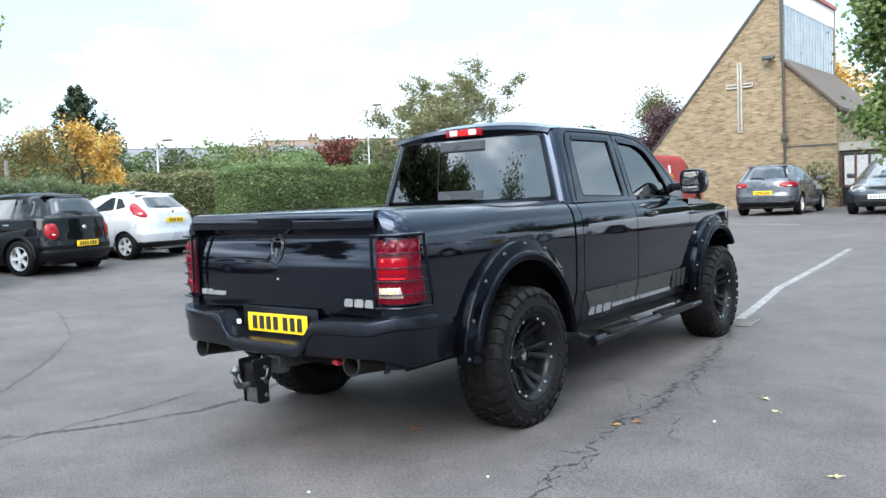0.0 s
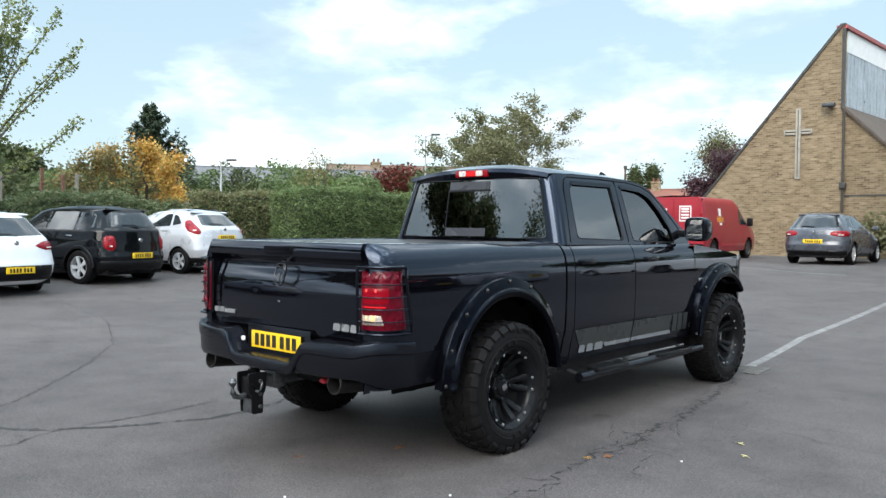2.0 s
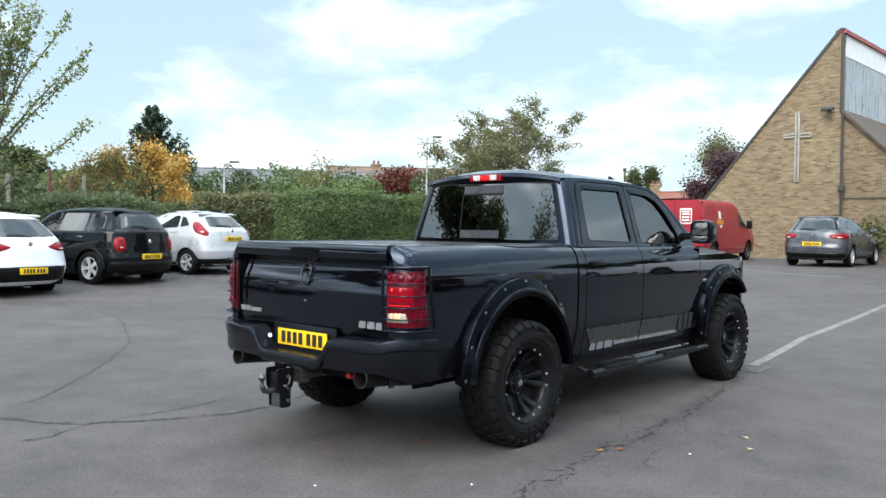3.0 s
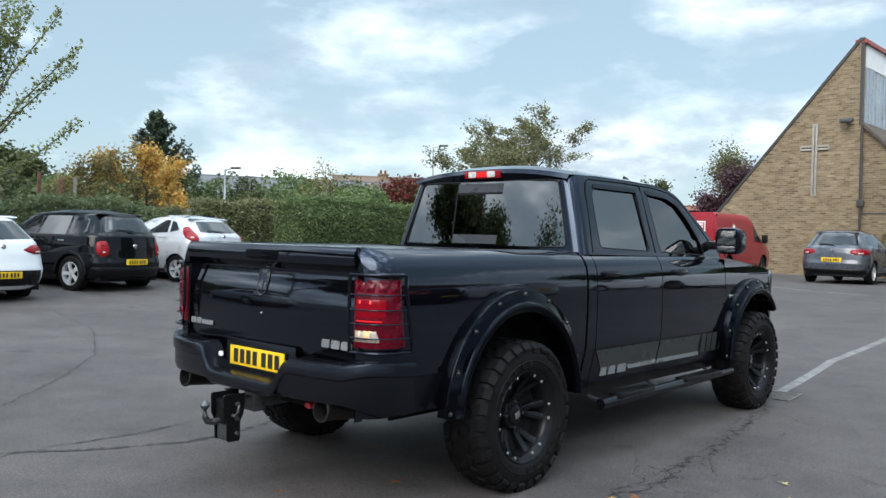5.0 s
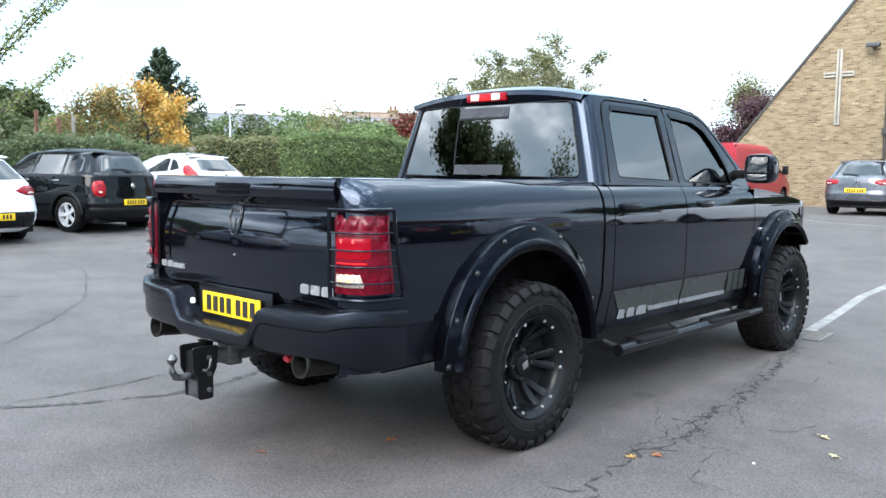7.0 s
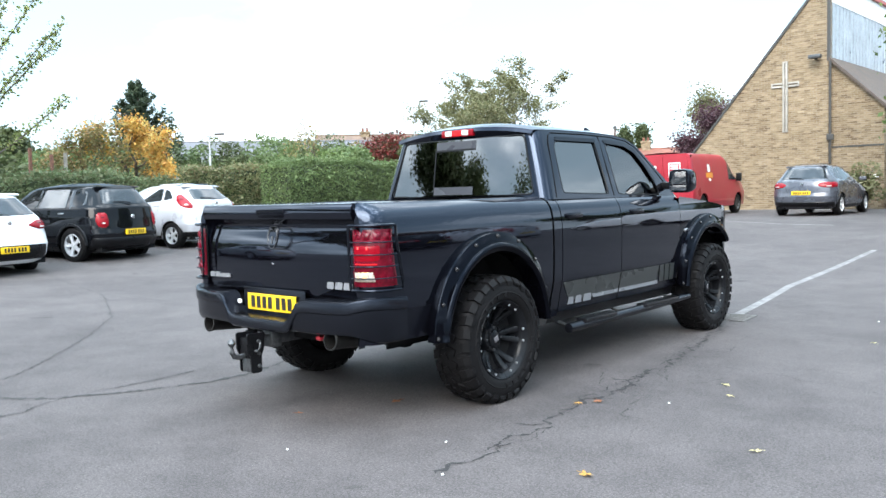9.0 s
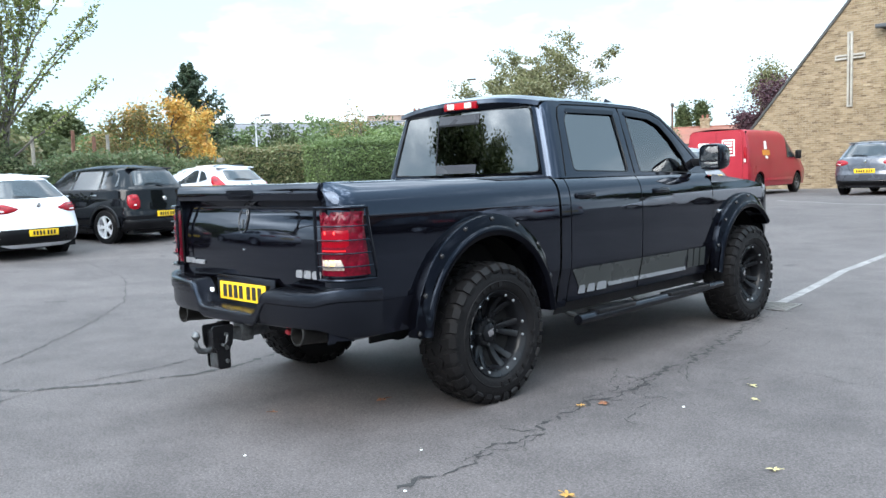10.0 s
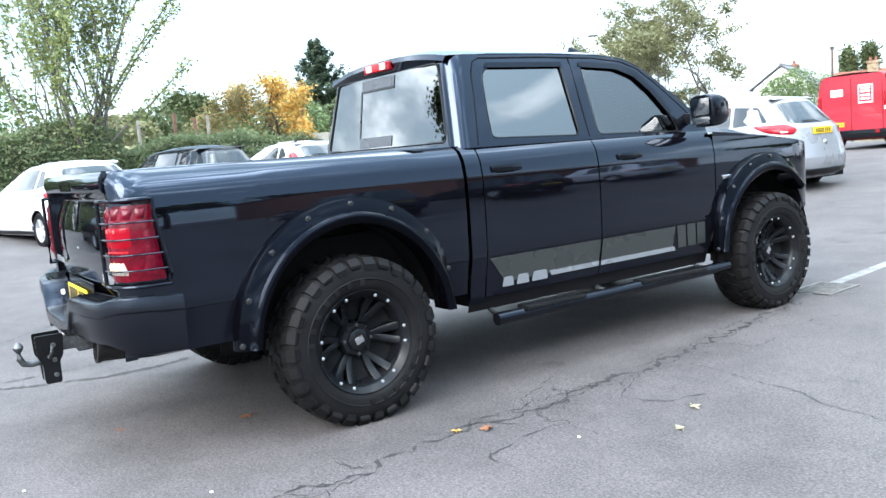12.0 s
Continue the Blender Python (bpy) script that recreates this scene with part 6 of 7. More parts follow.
def panel_van(name, label, m, paint, badge=True):
    van = thing(name, label, "van", m)
    L, hw, H = 4.95, 0.975, 1.95
    nose = lambda z: float(np.interp(z, [0.3, 0.75, 1.02, 1.30, 1.75, 1.95], [L, L, L - 0.30, L - 0.95, L - 1.55, L - 1.9]))
    xw = lambda z: hw * float(np.interp(z, [0.28, 0.6, 1.1, 1.75, 1.90, 1.95], [0.96, 1.0, 0.99, 0.91, 0.86, 0.78]))
    rows = []
    axl = (0.85, 3.95)
    r = 0.33
    zs = [0.28, 0.36, 0.46, 0.56, 0.66, 0.75, 0.9, 1.02, 1.15, 1.30, 1.5, 1.75, 1.85, 1.92, 1.95]
    ys = [i / 60 for i in range(61)]
    for sx in (1, -1):
        rows = []
        for z in zs:
            row = []
            for t in ys:
                y = t * nose(z)
                zz = z
                for a in axl:
                    d = abs(y - a)
                    if d < 0.39:
                        zz = max(zz, min(r + math.sqrt(0.39 * 0.39 - d * d), 0.75))
                taper = 1 - 0.16 * smoothstep(0.80, 1.0, t) ** 2 - 0.03 * (1 - smoothstep(0, 0.02, t))
                row.append((sx * xw(zz) * taper, y, zz))
            rows.append(row)
        part("body_side", grid(rows, flip=sx < 0), paint, van)
    part("roof", grid([[(x, t * nose(1.95), 1.95 + 0.05 * (1 - (x / 0.75) ** 2)) for x in [0.741 * (-1 + k / 6) for k in range(13)]] for t in (0, 0.1, 0.5, 0.9, 1.0)]), paint, van)
    part("front", grid([[(u * xw(z) * 0.84, nose(z), z) for u in (-1, -0.5, 0, 0.5, 1)] for z in zs[:9]], flip=True), paint, van)
    part("windscreen", grid([[(u * xw(z) * 0.84, nose(z), z) for u in (-1, -0.5, 0, 0.5, 1)] for z in zs[8:]], flip=True), FARGLASS, van)
    rear_out = [(-xw(z) * 0.97, z) for z in zs] + [(xw(z) * 0.97, z) for z in zs[::-1]]
    part("rear_wall", slab(rear_out, 0.02, fn=lambda u, v, w: (u, w, v)), paint, van)
    for sx in (1, -1):
        d = part("rear_door", slab(soften([(sx * 0.015, 0.52), (sx * 0.80, 0.52), (sx * 0.78, 1.75), (sx * 0.70, 1.88), (sx * 0.015, 1.90)], 0.04), 0.02, fn=lambda u, v, w: (u, -0.022 + w, v)), paint, van)
        part("swage", slab([(sx * 0.1, 0.93), (sx * 0.76, 0.93), (sx * 0.76, 0.945), (sx * 0.1, 0.945)], 0.006, fn=lambda u, v, w: (u, -0.030 + w, v)), paint, d)
        lamp = part("tail_lamp", box(sx * 0.865 - 0.045, sx * 0.865 + 0.045, -0.03, 0.10, 0.98, 1.45, 0.03), RED_BRIGHT, van, "tall red tail lamp")
        part("reversing_lens", box(sx * 0.865 - 0.03, sx * 0.865 + 0.03, -0.034, -0.029, 1.0, 1.10, 0.001), WHITE_LENS, lamp)
        part("fog_lamp", box(sx * 0.7 - 0.05, sx * 0.7 + 0.05, -0.11, -0.09, 0.42, 0.50, 0.008), RED_BRIGHT, van)
        for a in axl:
            car_wheel(van, sx * (hw - 0.14), a, r, STEEL, 0.21, 6)
            part("wheel_housing", grid([[(sx * x, a + 0.385 * math.cos(q), r + 0.385 * math.sin(q)) for x in (0.5, 0.93)] for q in [math.pi * k / 12 for k in range(13)]], flip=sx > 0), UNDER, van)
        zs_w = [1.14 + 0.06 * k for k in range(11)]
        rows = []
        for z in zs_w:
            end = nose(z) - 0.16
            rows.append([(sx * (xw(z) * (1 - 0.16 * smoothstep(0.80, 1.0, u / nose(z)) ** 2) + 0.006), u, z) for u in [3.0 + (max(3.06, end) - 3.0) * k / 10 for k in range(11)]])
        part("cab_window", grid(rows, flip=sx < 0), FARGLASS, van)
        part("mirror", box(sx * 1.06 - 0.09, sx * 1.06 + 0.09, 3.66, 3.78, 1.08, 1.36, 0.04), PLASTIC_BLACK, van)
        part("side_moulding", box(sx * 0.955 - 0.012, sx * 0.955 + 0.012, 1.3, 3.5, 0.42, 0.52, 0.008), paint, van)
        for y in (1.55, 2.93):
            part("door_seam", slab([(y, 0.36), (y + 0.012, 0.36), (y + 0.012, 1.8), (y, 1.8)], 0.002, fn=lambda u, v, w: (sx * (xw(v) + 0.002 + w), u, v)), BADGE_DARK, van)
        part("corner_panel", slab(soften([(0.02, 0.34), (0.22, 0.34), (0.16, 0.9), (0.14, 1.9), (0.02, 1.9)], 0.03), 0.004, fn=lambda u, v, w: (sx * (xw(v) * 0.995 + 0.002 + w), u, v)), P_DARK, van)
        if badge:
            p = part("side_panel_badge", slab(rounded(1.05, 1.62, 1.20, 1.36, 0.02), 0.003, fn=lambda u, v, w: (sx * (xw(v) + 0.004 + w), u, v)), material("orange_badge", (0.55, 0.20, 0.02), 0.4), van, "plain orange and white badge panel")
            part("badge_square", slab(rounded(1.23, 1.43, 1.38, 1.62, 0.02), 0.003, fn=lambda u, v, w: (sx * (xw(v) + 0.004 + w), u, v)), PLATE_WHITE, p)
            part("badge_square", slab(rounded(1.26, 1.44, 1.10, 1.18, 0.02), 0.003, fn=lambda u, v, w: (sx * (xw(v) + 0.004 + w), u, v)), PLATE_WHITE, p)
    if badge:
        s = part("rear_notice", box(0.18, 0.56, -0.030, -0.024, 1.20, 1.68, 0.002), PLATE_WHITE, van, "framed notice on the rear door")
        part("notice_field", box(0.21, 0.53, -0.034, -0.0302, 1.24, 1.64, 0.001), P_RED, s)
        for z in (1.29, 1.38, 1.48, 1.56):
            part("notice_bar", box(0.25, 0.49, -0.037, -0.0342, z, z + 0.05), PLATE_WHITE, s)
        part("rear_badge", box(-0.55, -0.22, -0.030, -0.024, 1.42, 1.60, 0.002), PLATE_WHITE, van)
    part("rear_bumper", box(-0.93, 0.93, -0.10, 0.06, 0.30, 0.52, 0.04), P_DARK if badge else PLASTIC_BLACK, van)
    part("underside", box(-0.7, 0.7, 0.1, L - 0.4, 0.25, 0.45), UNDER, van)
    pl = part("number_plate", box(-0.7, -0.2, -0.036, -0.024, 0.62, 0.73, 0.003), YELLOW, van)
    for k in range(7):
        part("plate_bar", box(-0.66 + 0.062 * k, -0.625 + 0.062 * k, -0.039, -0.0362, 0.64, 0.71), BADGE_DARK, pl)
    return van


panel_van("panel_van", "red panel van parked in front of the church", stand(-7.16, 19.20, 92.5), P_RED)
# ---- trees, hedges and shrubs ----
def leaf_part(name, centres, size, mat, parent, seed=0, long=1.6, droop=0.0):
    """Many small leaves, each a bent blade of four points."""
    rng = np.random.default_rng(seed)
    c = np.asarray(centres, float)
    n = len(c)
    d = rng.normal(size=(n, 3))
    d[:, 2] = d[:, 2] * 0.6 - droop
    d /= np.linalg.norm(d, axis=1)[:, None]
    u = np.cross(d, rng.normal(size=(n, 3)))
    u /= np.linalg.norm(u, axis=1)[:, None] + 1e-9
    s = size * rng.uniform(0.6, 1.35, n)[:, None]
    v = np.stack([c - d * s * long / 2, c + u * s * 0.5, c + d * s * long / 2, c - u * s * 0.5], 1).reshape(-1, 3)
    me = bpy.data.meshes.new(name)
    me.vertices.add(4 * n)
    me.vertices.foreach_set("co", v.ravel())
    me.loops.add(4 * n)
    me.loops.foreach_set("vertex_index", np.arange(4 * n))
    me.polygons.add(n)
    me.polygons.foreach_set("loop_start", np.arange(0, 4 * n, 4))
    me.update(calc_edges=True)
    me.materials.append(mat)
    ob = new(name, me)
    ob.parent = parent
    return ob


LEAF_OLIVE = leaf_material("olive_leaves", [(0.145, 0.148, 0.072), (0.215, 0.205, 0.10), (0.125, 0.14, 0.062), (0.29, 0.27, 0.145)])
LEAF_FRESH = leaf_material("fresh_leaves", [(0.080, 0.136, 0.034), (0.125, 0.193, 0.057), (0.181, 0.227, 0.080), (0.091, 0.148, 0.045)])
LEAF_YOUNG = leaf_material("young_leaves", [(0.15, 0.20, 0.06), (0.21, 0.26, 0.085), (0.28, 0.29, 0.12), (0.17, 0.21, 0.07)])
LEAF_DARK = leaf_material("dark_leaves", [(0.060, 0.080, 0.034), (0.088, 0.116, 0.044), (0.118, 0.138, 0.060), (0.066, 0.092, 0.038)])
LEAF_HEDGE = leaf_material("hedge_leaves", [(0.097, 0.143, 0.055), (0.139, 0.202, 0.076), (0.189, 0.244, 0.101), (0.109, 0.164, 0.063)])
LEAF_RUSSET = leaf_material("russet_hedge_leaves", [(0.134, 0.160, 0.076), (0.202, 0.210, 0.101), (0.252, 0.210, 0.118), (0.143, 0.185, 0.076)])
LEAF_ROUGH = leaf_material("rough_hedge_leaves", [(0.118, 0.168, 0.080), (0.172, 0.223, 0.105), (0.231, 0.231, 0.130), (0.130, 0.197, 0.084)])
LEAF_ORANGE = leaf_material("autumn_leaves", [(0.62, 0.31, 0.07), (0.70, 0.42, 0.10), (0.50, 0.24, 0.06), (0.74, 0.52, 0.15), (0.34, 0.30, 0.09)])
LEAF_BROWN = leaf_material("turning_leaves", [(0.25, 0.20, 0.085), (0.165, 0.185, 0.065), (0.36, 0.23, 0.11), (0.20, 0.21, 0.075)])
LEAF_PURPLE = leaf_material("purple_leaves", [(0.058, 0.029, 0.039), (0.098, 0.046, 0.058), (0.130, 0.065, 0.078), (0.072, 0.039, 0.042)])
LEAF_NEEDLE = leaf_material("pine_needles", [(0.035, 0.060, 0.035), (0.055, 0.085, 0.048), (0.075, 0.10, 0.055)])
LEAF_RED = leaf_material("red_creeper", [(0.220, 0.030, 0.030), (0.120, 0.030, 0.020), (0.080, 0.070, 0.030)])


def grow(rng, p, d, length, r, depth, bm, tips, spread, up, wig=0.18, kids=(2, 3), shrink=0.74):
    n = 4
    pts, rs = [Vector(p)], [r]
    d = Vector(d).normalized()
    for k in range(n):
        d = (d + Vector((rng.gauss(0, wig), rng.gauss(0, wig), rng.gauss(0, wig) * 0.6 + up * 0.1))).normalized()
        pts.append(pts[-1] + d * length / n)
        rs.append(r * (1 - 0.32 * (k + 1) / n))
    tube(pts, rs, 5 if depth > 1 else 4, bm, cap=False)
    if depth <= 2:
        tips += [(pts[i].lerp(pts[i + 1], rng.random()), 0.35 + 0.65 * i / n) for i in range(n) for _ in range(2)]
    if depth == 0:
        return
    for k in range(rng.randint(*kids)):
        a = rng.uniform(0, 2 * math.pi)
        side = d.cross(Vector((math.cos(a), math.sin(a), 0.3))).normalized()
        nd = (d + side * spread * rng.uniform(0.6, 1.3) + Vector((0, 0, up * 0.35))).normalized()
        start = pts[-1] if k == 0 else pts[rng.randint(2, n)]
        grow(rng, start, nd, length * shrink * rng.uniform(0.8, 1.15), rs[-1] * 0.75, depth - 1, bm, tips, spread, up, wig, kids, shrink)


def tree(name, label, x, y, height, leaf, bark=None, seed=1, trunk=0.3, stems=1, spread=0.75, up=0.5, depth=4, leaves=9000, size=0.10, cloud=0.35, lean=0.25, width=1.0, base=None, shrink=0.74, droop=0.0, radius=None, low=None, boughs=()):
    rng = random.Random(seed)
    z = ground_z(x, y) - 0.05 if base is None else base
    t = thing(name, label, "tree", pose(x, y, z))
    bm, tips = bmesh.new(), []
    first = height * trunk
    for s in range(stems):
        a = 2 * math.pi * (s + rng.random() * 0.5) / stems
        d = Vector((math.cos(a) * lean, math.sin(a) * lean, 1)) if stems > 1 else Vector((0, 0, 1))
        grow(rng, (math.cos(a) * 0.08 * (stems > 1), math.sin(a) * 0.08 * (stems > 1), 0), d, first, height * (0.022 if stems == 1 else 0.0085), depth, bm, tips, spread, up, shrink=shrink)
    top = max(p.z for p, _ in tips)
    k = height / top
    if radius:
        far = sorted(math.hypot(p.x, p.y) for p, _ in tips)[int(len(tips) * 0.93)]
        width = radius / (far * k)
    for v in bm.verts:
        v.co = Vector((v.co.x * k * width, v.co.y * k * width, v.co.z * k))
    extra = []
    for path in boughs:
        tube(path, [0.035 - 0.028 * i / (len(path) - 1) for i in range(len(path))], 5, bm, cap=False)
        for a, b in zip(path[1:], path[2:]):
            extra += [Vector(a).lerp(Vector(b), rng.random()) + Vector((rng.gauss(0, 0.07), rng.gauss(0, 0.07), rng.gauss(0.02, 0.08))) for _ in range(110)]
    part("trunk", bm, bark or BARK, t)
    nr = np.random.default_rng(seed)
    P = np.array([(p.x * k * width, p.y * k * width, p.z * k) for p, _ in tips])
    pick = nr.integers(0, len(P), leaves)
    off = nr.normal(size=(leaves, 3)) * cloud * height / 8
    C = P[pick] + off
    if low is not None:
        C[:, 2] = low + (C[:, 2] - C[:, 2].min()) / (C[:, 2].max() - C[:, 2].min()) * (height - low)
    C[:, 2] = np.maximum(C[:, 2], height * 0.06)
    if extra:
        C = np.concatenate([C, np.array([tuple(p) for p in extra])])
    leaf_part("crown", C, size, leaf, t, seed, droop=droop)
    return t


def conifer(name, label, x, y, height, half, seed=3, leaves=9000):
    rng = random.Random(seed)
    t = thing(name, label, "tree", pose(x, y, ground_z(x, y) - 0.05))
    bm = tube([(0, 0, 0), (0.1, 0, height * 0.5), (0, 0, height)], [height * 0.02, height * 0.013, 0.02], 7)
    pts = []
    tiers, per = 15, 9
    for k in range(tiers * per):
        f = max(0.0, (k // per + rng.uniform(-0.5, 0.5)) / tiers)
        h = height * (0.18 + 0.78 * f)
        reach = half * (1.02 - f) ** 0.95 * rng.choice((0.55, 0.75, 0.85, 1.0)) * rng.uniform(0.85, 1.1) + 0.10
        a = rng.uniform(0, 2 * math.pi)
        d = Vector((math.cos(a), math.sin(a), 0))
        rise = 0.22 + 0.45 * f
        p0, p1, p2 = Vector((0, 0, h)), d * reach * 0.6 + Vector((0, 0, h + 0.35 * rise * reach)), d * reach + Vector((0, 0, h + rise * reach))
        tube([p0, p1, p2], [0.05, 0.03, 0.01], 4, bm, cap=False)
        for _ in range(int(leaves / (tiers * per) * (0.35 + reach / half))):
            s = 0.15 + 0.88 * rng.random() ** 0.6
            q = p0.lerp(p1, s / 0.6) if s < 0.6 else p1.lerp(p2, (s - 0.6) / 0.4)
            w = 0.05 + 0.15 * reach / half
            pts.append((q.x + rng.gauss(0, w), q.y + rng.gauss(0, w), q.z + rng.gauss(0.02, 0.13)))
    part("trunk", bm, BARK, t)
    leaf_part("crown", pts, 0.10, LEAF_NEEDLE, t, seed, long=2.2)
    return t


def hedge(name, label, a, b, thick, height, leaf, seed=5, leaves=16000, size=0.085, wave=0.10, base=None):
    """A clipped hedge between two points of the plan: a dark body under a coat of leaves."""
    a, b = Vector(a), Vector(b)
    L = (b - a).length
    ang = math.degrees(math.atan2(b.y - a.y, b.x - a.x))
    mid = (a + b) / 2
    z = ground_z(*mid) - 0.02 if base is None else base
    t = thing(name, label, "hedge", pose(mid.x, mid.y, z, 0, 0, ang))
    rng = np.random.default_rng(seed)
    ph = rng.uniform(0, 6, 4)

    def bulge(u, v):
        return wave * (math.sin(u * 1.3 + ph[0]) + 0.6 * math.sin(u * 3.1 + v * 2 + ph[1]) + 0.5 * math.sin(v * 4 + u * 0.7 + ph[2]))

    def shape(u, s):
        """s runs 0..1 from the front foot over the top to the back foot."""
        prof = height + bulge(u, 3) * 0.7
        path = 2 * prof + thick
        q = s * path
        if q < prof:
            y, zz = -thick / 2, q
        elif q < prof + thick:
            y, zz = -thick / 2 + (q - prof), prof
        else:
            y, zz = thick / 2, prof - (q - prof - thick)
        r = 1 - 0.25 * smoothstep(0.75, 1.0, zz / prof)
        return Vector((u, y * r + bulge(u, zz) * (1 if y > 0 else -1) * 0.6, zz))

    nu = max(8, int(L / 0.35))
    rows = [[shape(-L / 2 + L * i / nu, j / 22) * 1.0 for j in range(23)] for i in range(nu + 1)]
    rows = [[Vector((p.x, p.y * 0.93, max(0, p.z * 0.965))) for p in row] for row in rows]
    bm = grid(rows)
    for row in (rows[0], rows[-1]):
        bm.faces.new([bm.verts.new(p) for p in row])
    # body colour is kept dark to paint in the shade between the leaves
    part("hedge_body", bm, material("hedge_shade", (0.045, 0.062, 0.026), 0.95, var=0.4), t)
    pts = []
    for k in range(leaves):
        end = rng.random()
        if end < 1.2 * thick * height / (L * (2 * height + thick)) * 2:
            sgn = 1 if rng.random() < 0.5 else -1
            pts.append((sgn * (L / 2 + rng.normal() * 0.05), rng.uniform(-thick / 2, thick / 2), rng.uniform(0, height)))
            continue
        p = shape(rng.uniform(-L / 2, L / 2), rng.uniform(0.0, 0.72))
        n = rng.normal(size=3) * 0.055
        up = abs(rng.normal()) * 0.09 if p.z > height * 0.93 else 0
        pts.append((p.x + n[0], p.y + n[1], max(0.02, p.z + n[2] + up)))
    leaf_part("hedge_leaf_coat", pts, size, leaf, t, seed)
    return t


hedge("hedge", "rough green and russet hedge behind the parked cars", (-16.1, -13.9), (-17.0, 2.9), 1.2, 1.85, LEAF_ROUGH, 5, 56000, 0.055, 0.18)
hedge("hedge", "lower end of the rough green hedge", (-17.0, 2.95), (-17.3, 8.3), 1.2, 1.5, LEAF_ROUGH, 8, 20000, 0.052, 0.12)
hedge("hedge", "clipped russet green hedge beyond the car park", (-24.63, 13.09), (-25.07, 22.93), 1.3, 2.15, LEAF_RUSSET, 6, 26000, 0.07, 0.09)
hedge("hedge", "thick clipped green hedge beside the road", (-18.1, 12.7), (-18.6, 21.5), 1.5, 2.1, LEAF_HEDGE, 7, 46000, 0.048, 0.09)

grass = part("grass_verge", grid([[(x, y, ground_z(x, y) + 0.03) for x in (-27.5, -24.5, -21, -17.6)] for y in (9.4, 11, 13, 19, 29)]), GRASS)
tagged(grass, "rough grass verge between the hedges", "grass", kind="stuff")

tree("field_tree", "spreading olive-leaved tree behind the hedges", -16.0, 23.7, 6.55, LEAF_OLIVE, BARK_GREY, 11, trunk=0.22, stems=5, spread=1.0, up=0.22, depth=5, leaves=36000, size=0.062, cloud=0.135, lean=0.95, radius=5.0, low=1.7)
conifer("pine_tree", "tall dark pine tree rising over the gardens", -43.6, 21.75, 8.7, 3.5, 3, 30000)
tree("maple_tree", "small tree with bright orange and yellow autumn leaves", -18.7, 8.6, 3.75, LEAF_ORANGE, BARK, 21, trunk=0.28, spread=0.95, up=0.2, depth=5, leaves=6500, size=0.065, cloud=0.26, radius=1.85, low=0.9)
tree("garden_tree", "thin garden tree with leaves turning brown", -19.4, 7.2, 3.5, LEAF_BROWN, BARK, 22, trunk=0.32, stems=2, spread=0.7, up=0.4, depth=4, leaves=3800, size=0.065, cloud=0.26, radius=1.6, low=0.9)
tree("garden_tree", "young multi-stemmed tree with sparse pale green leaves", -16.9, 2.15, 7.4, LEAF_YOUNG, BARK_GREY, 31, trunk=0.34, stems=10, spread=0.24, up=0.55, depth=3, leaves=12500, size=0.058, cloud=0.075, radius=2.0, shrink=0.78,
     boughs=([(0.05, 0.1, 1.2), (0.8, 0.9, 2.1), (1.2, 1.4, 2.55), (1.55, 1.8, 3.0), (1.95, 2.25, 3.5)], [(0.05, 0.2, 1.5), (0.5, 0.7, 2.9), (1.0, 1.3, 3.9), (1.5, 1.85, 4.7), (1.9, 2.25, 5.2)], [(0.05, 0.1, 1.4), (0.5, 0.6, 2.6), (1.0, 1.2, 3.6), (1.5, 1.75, 4.35), (1.8, 2.1, 4.75)], [(0.0, 0.1, 1.5), (0.4, 0.6, 3.2), (0.9, 1.1, 4.5), (1.3, 1.6, 5.4), (1.6, 1.9, 6.0)]))
tree("round_tree", "dense round dark green tree behind the hedge", -39.0, 11.7, 5.4, LEAF_DARK, BARK, 41, trunk=0.22, spread=0.9, up=0.2, depth=4, leaves=30000, size=0.14, cloud=0.5, radius=3.0, low=1.0)
tree("purple_tree", "dense purple-leaved tree beside the church", -14.9, 46.3, 5.83, LEAF_PURPLE, BARK, 51, trunk=0.24, spread=0.8, up=0.3, depth=5, leaves=24000, size=0.10, cloud=0.50, width=1.1)
tree("garden_tree", "tall thin pale green tree behind the church", -19.63, 55.14, 8.17, LEAF_OLIVE, BARK_GREY, 52, trunk=0.30, stems=2, spread=0.5, up=0.5, depth=4, leaves=16000, size=0.12, cloud=0.45, width=0.9)
for k, (tx, ty, hh) in enumerate(((-39.7, 76.5, 7.6), (-38.3, 77.2, 8.0), (-39.1, 75.8, 6.6))):
    tree("poplar_tree", "slim green tree among distant houses", tx, ty, hh, LEAF_DARK, BARK, 61 + k, trunk=0.3, spread=0.35, up=0.8, depth=4, leaves=5000, size=0.16, cloud=0.34, width=0.24)
tree("street_tree", "leafy green tree at the edge of the car park", 1.42, 20.98, 8.6, LEAF_FRESH, BARK, 71, trunk=0.22, spread=0.9, up=0.15, depth=5, leaves=40000, size=0.105, cloud=0.36, radius=2.75, low=1.5)
tree("street_tree", "low leafy green tree beside the porch", 1.25, 19.7, 4.3, LEAF_FRESH, BARK, 74, trunk=0.24, spread=0.95, up=0.05, depth=5, leaves=20000, size=0.10, cloud=0.5, radius=1.75, low=1.3)
tree("garden_tree", "yellowing tree behind the church wing", -7.39, 52.88, 8.63, LEAF_ORANGE, BARK, 72, trunk=0.3, spread=0.7, up=0.3, depth=4, leaves=5000, size=0.16, cloud=0.40, width=0.8)
tree("bare_tree", "nearly bare small tree behind the hedge", -27.42, 22.19, 4.79, LEAF_BROWN, BARK, 73, trunk=0.34, spread=0.6, up=0.35, depth=4, leaves=700, size=0.07, cloud=0.30, width=0.8)


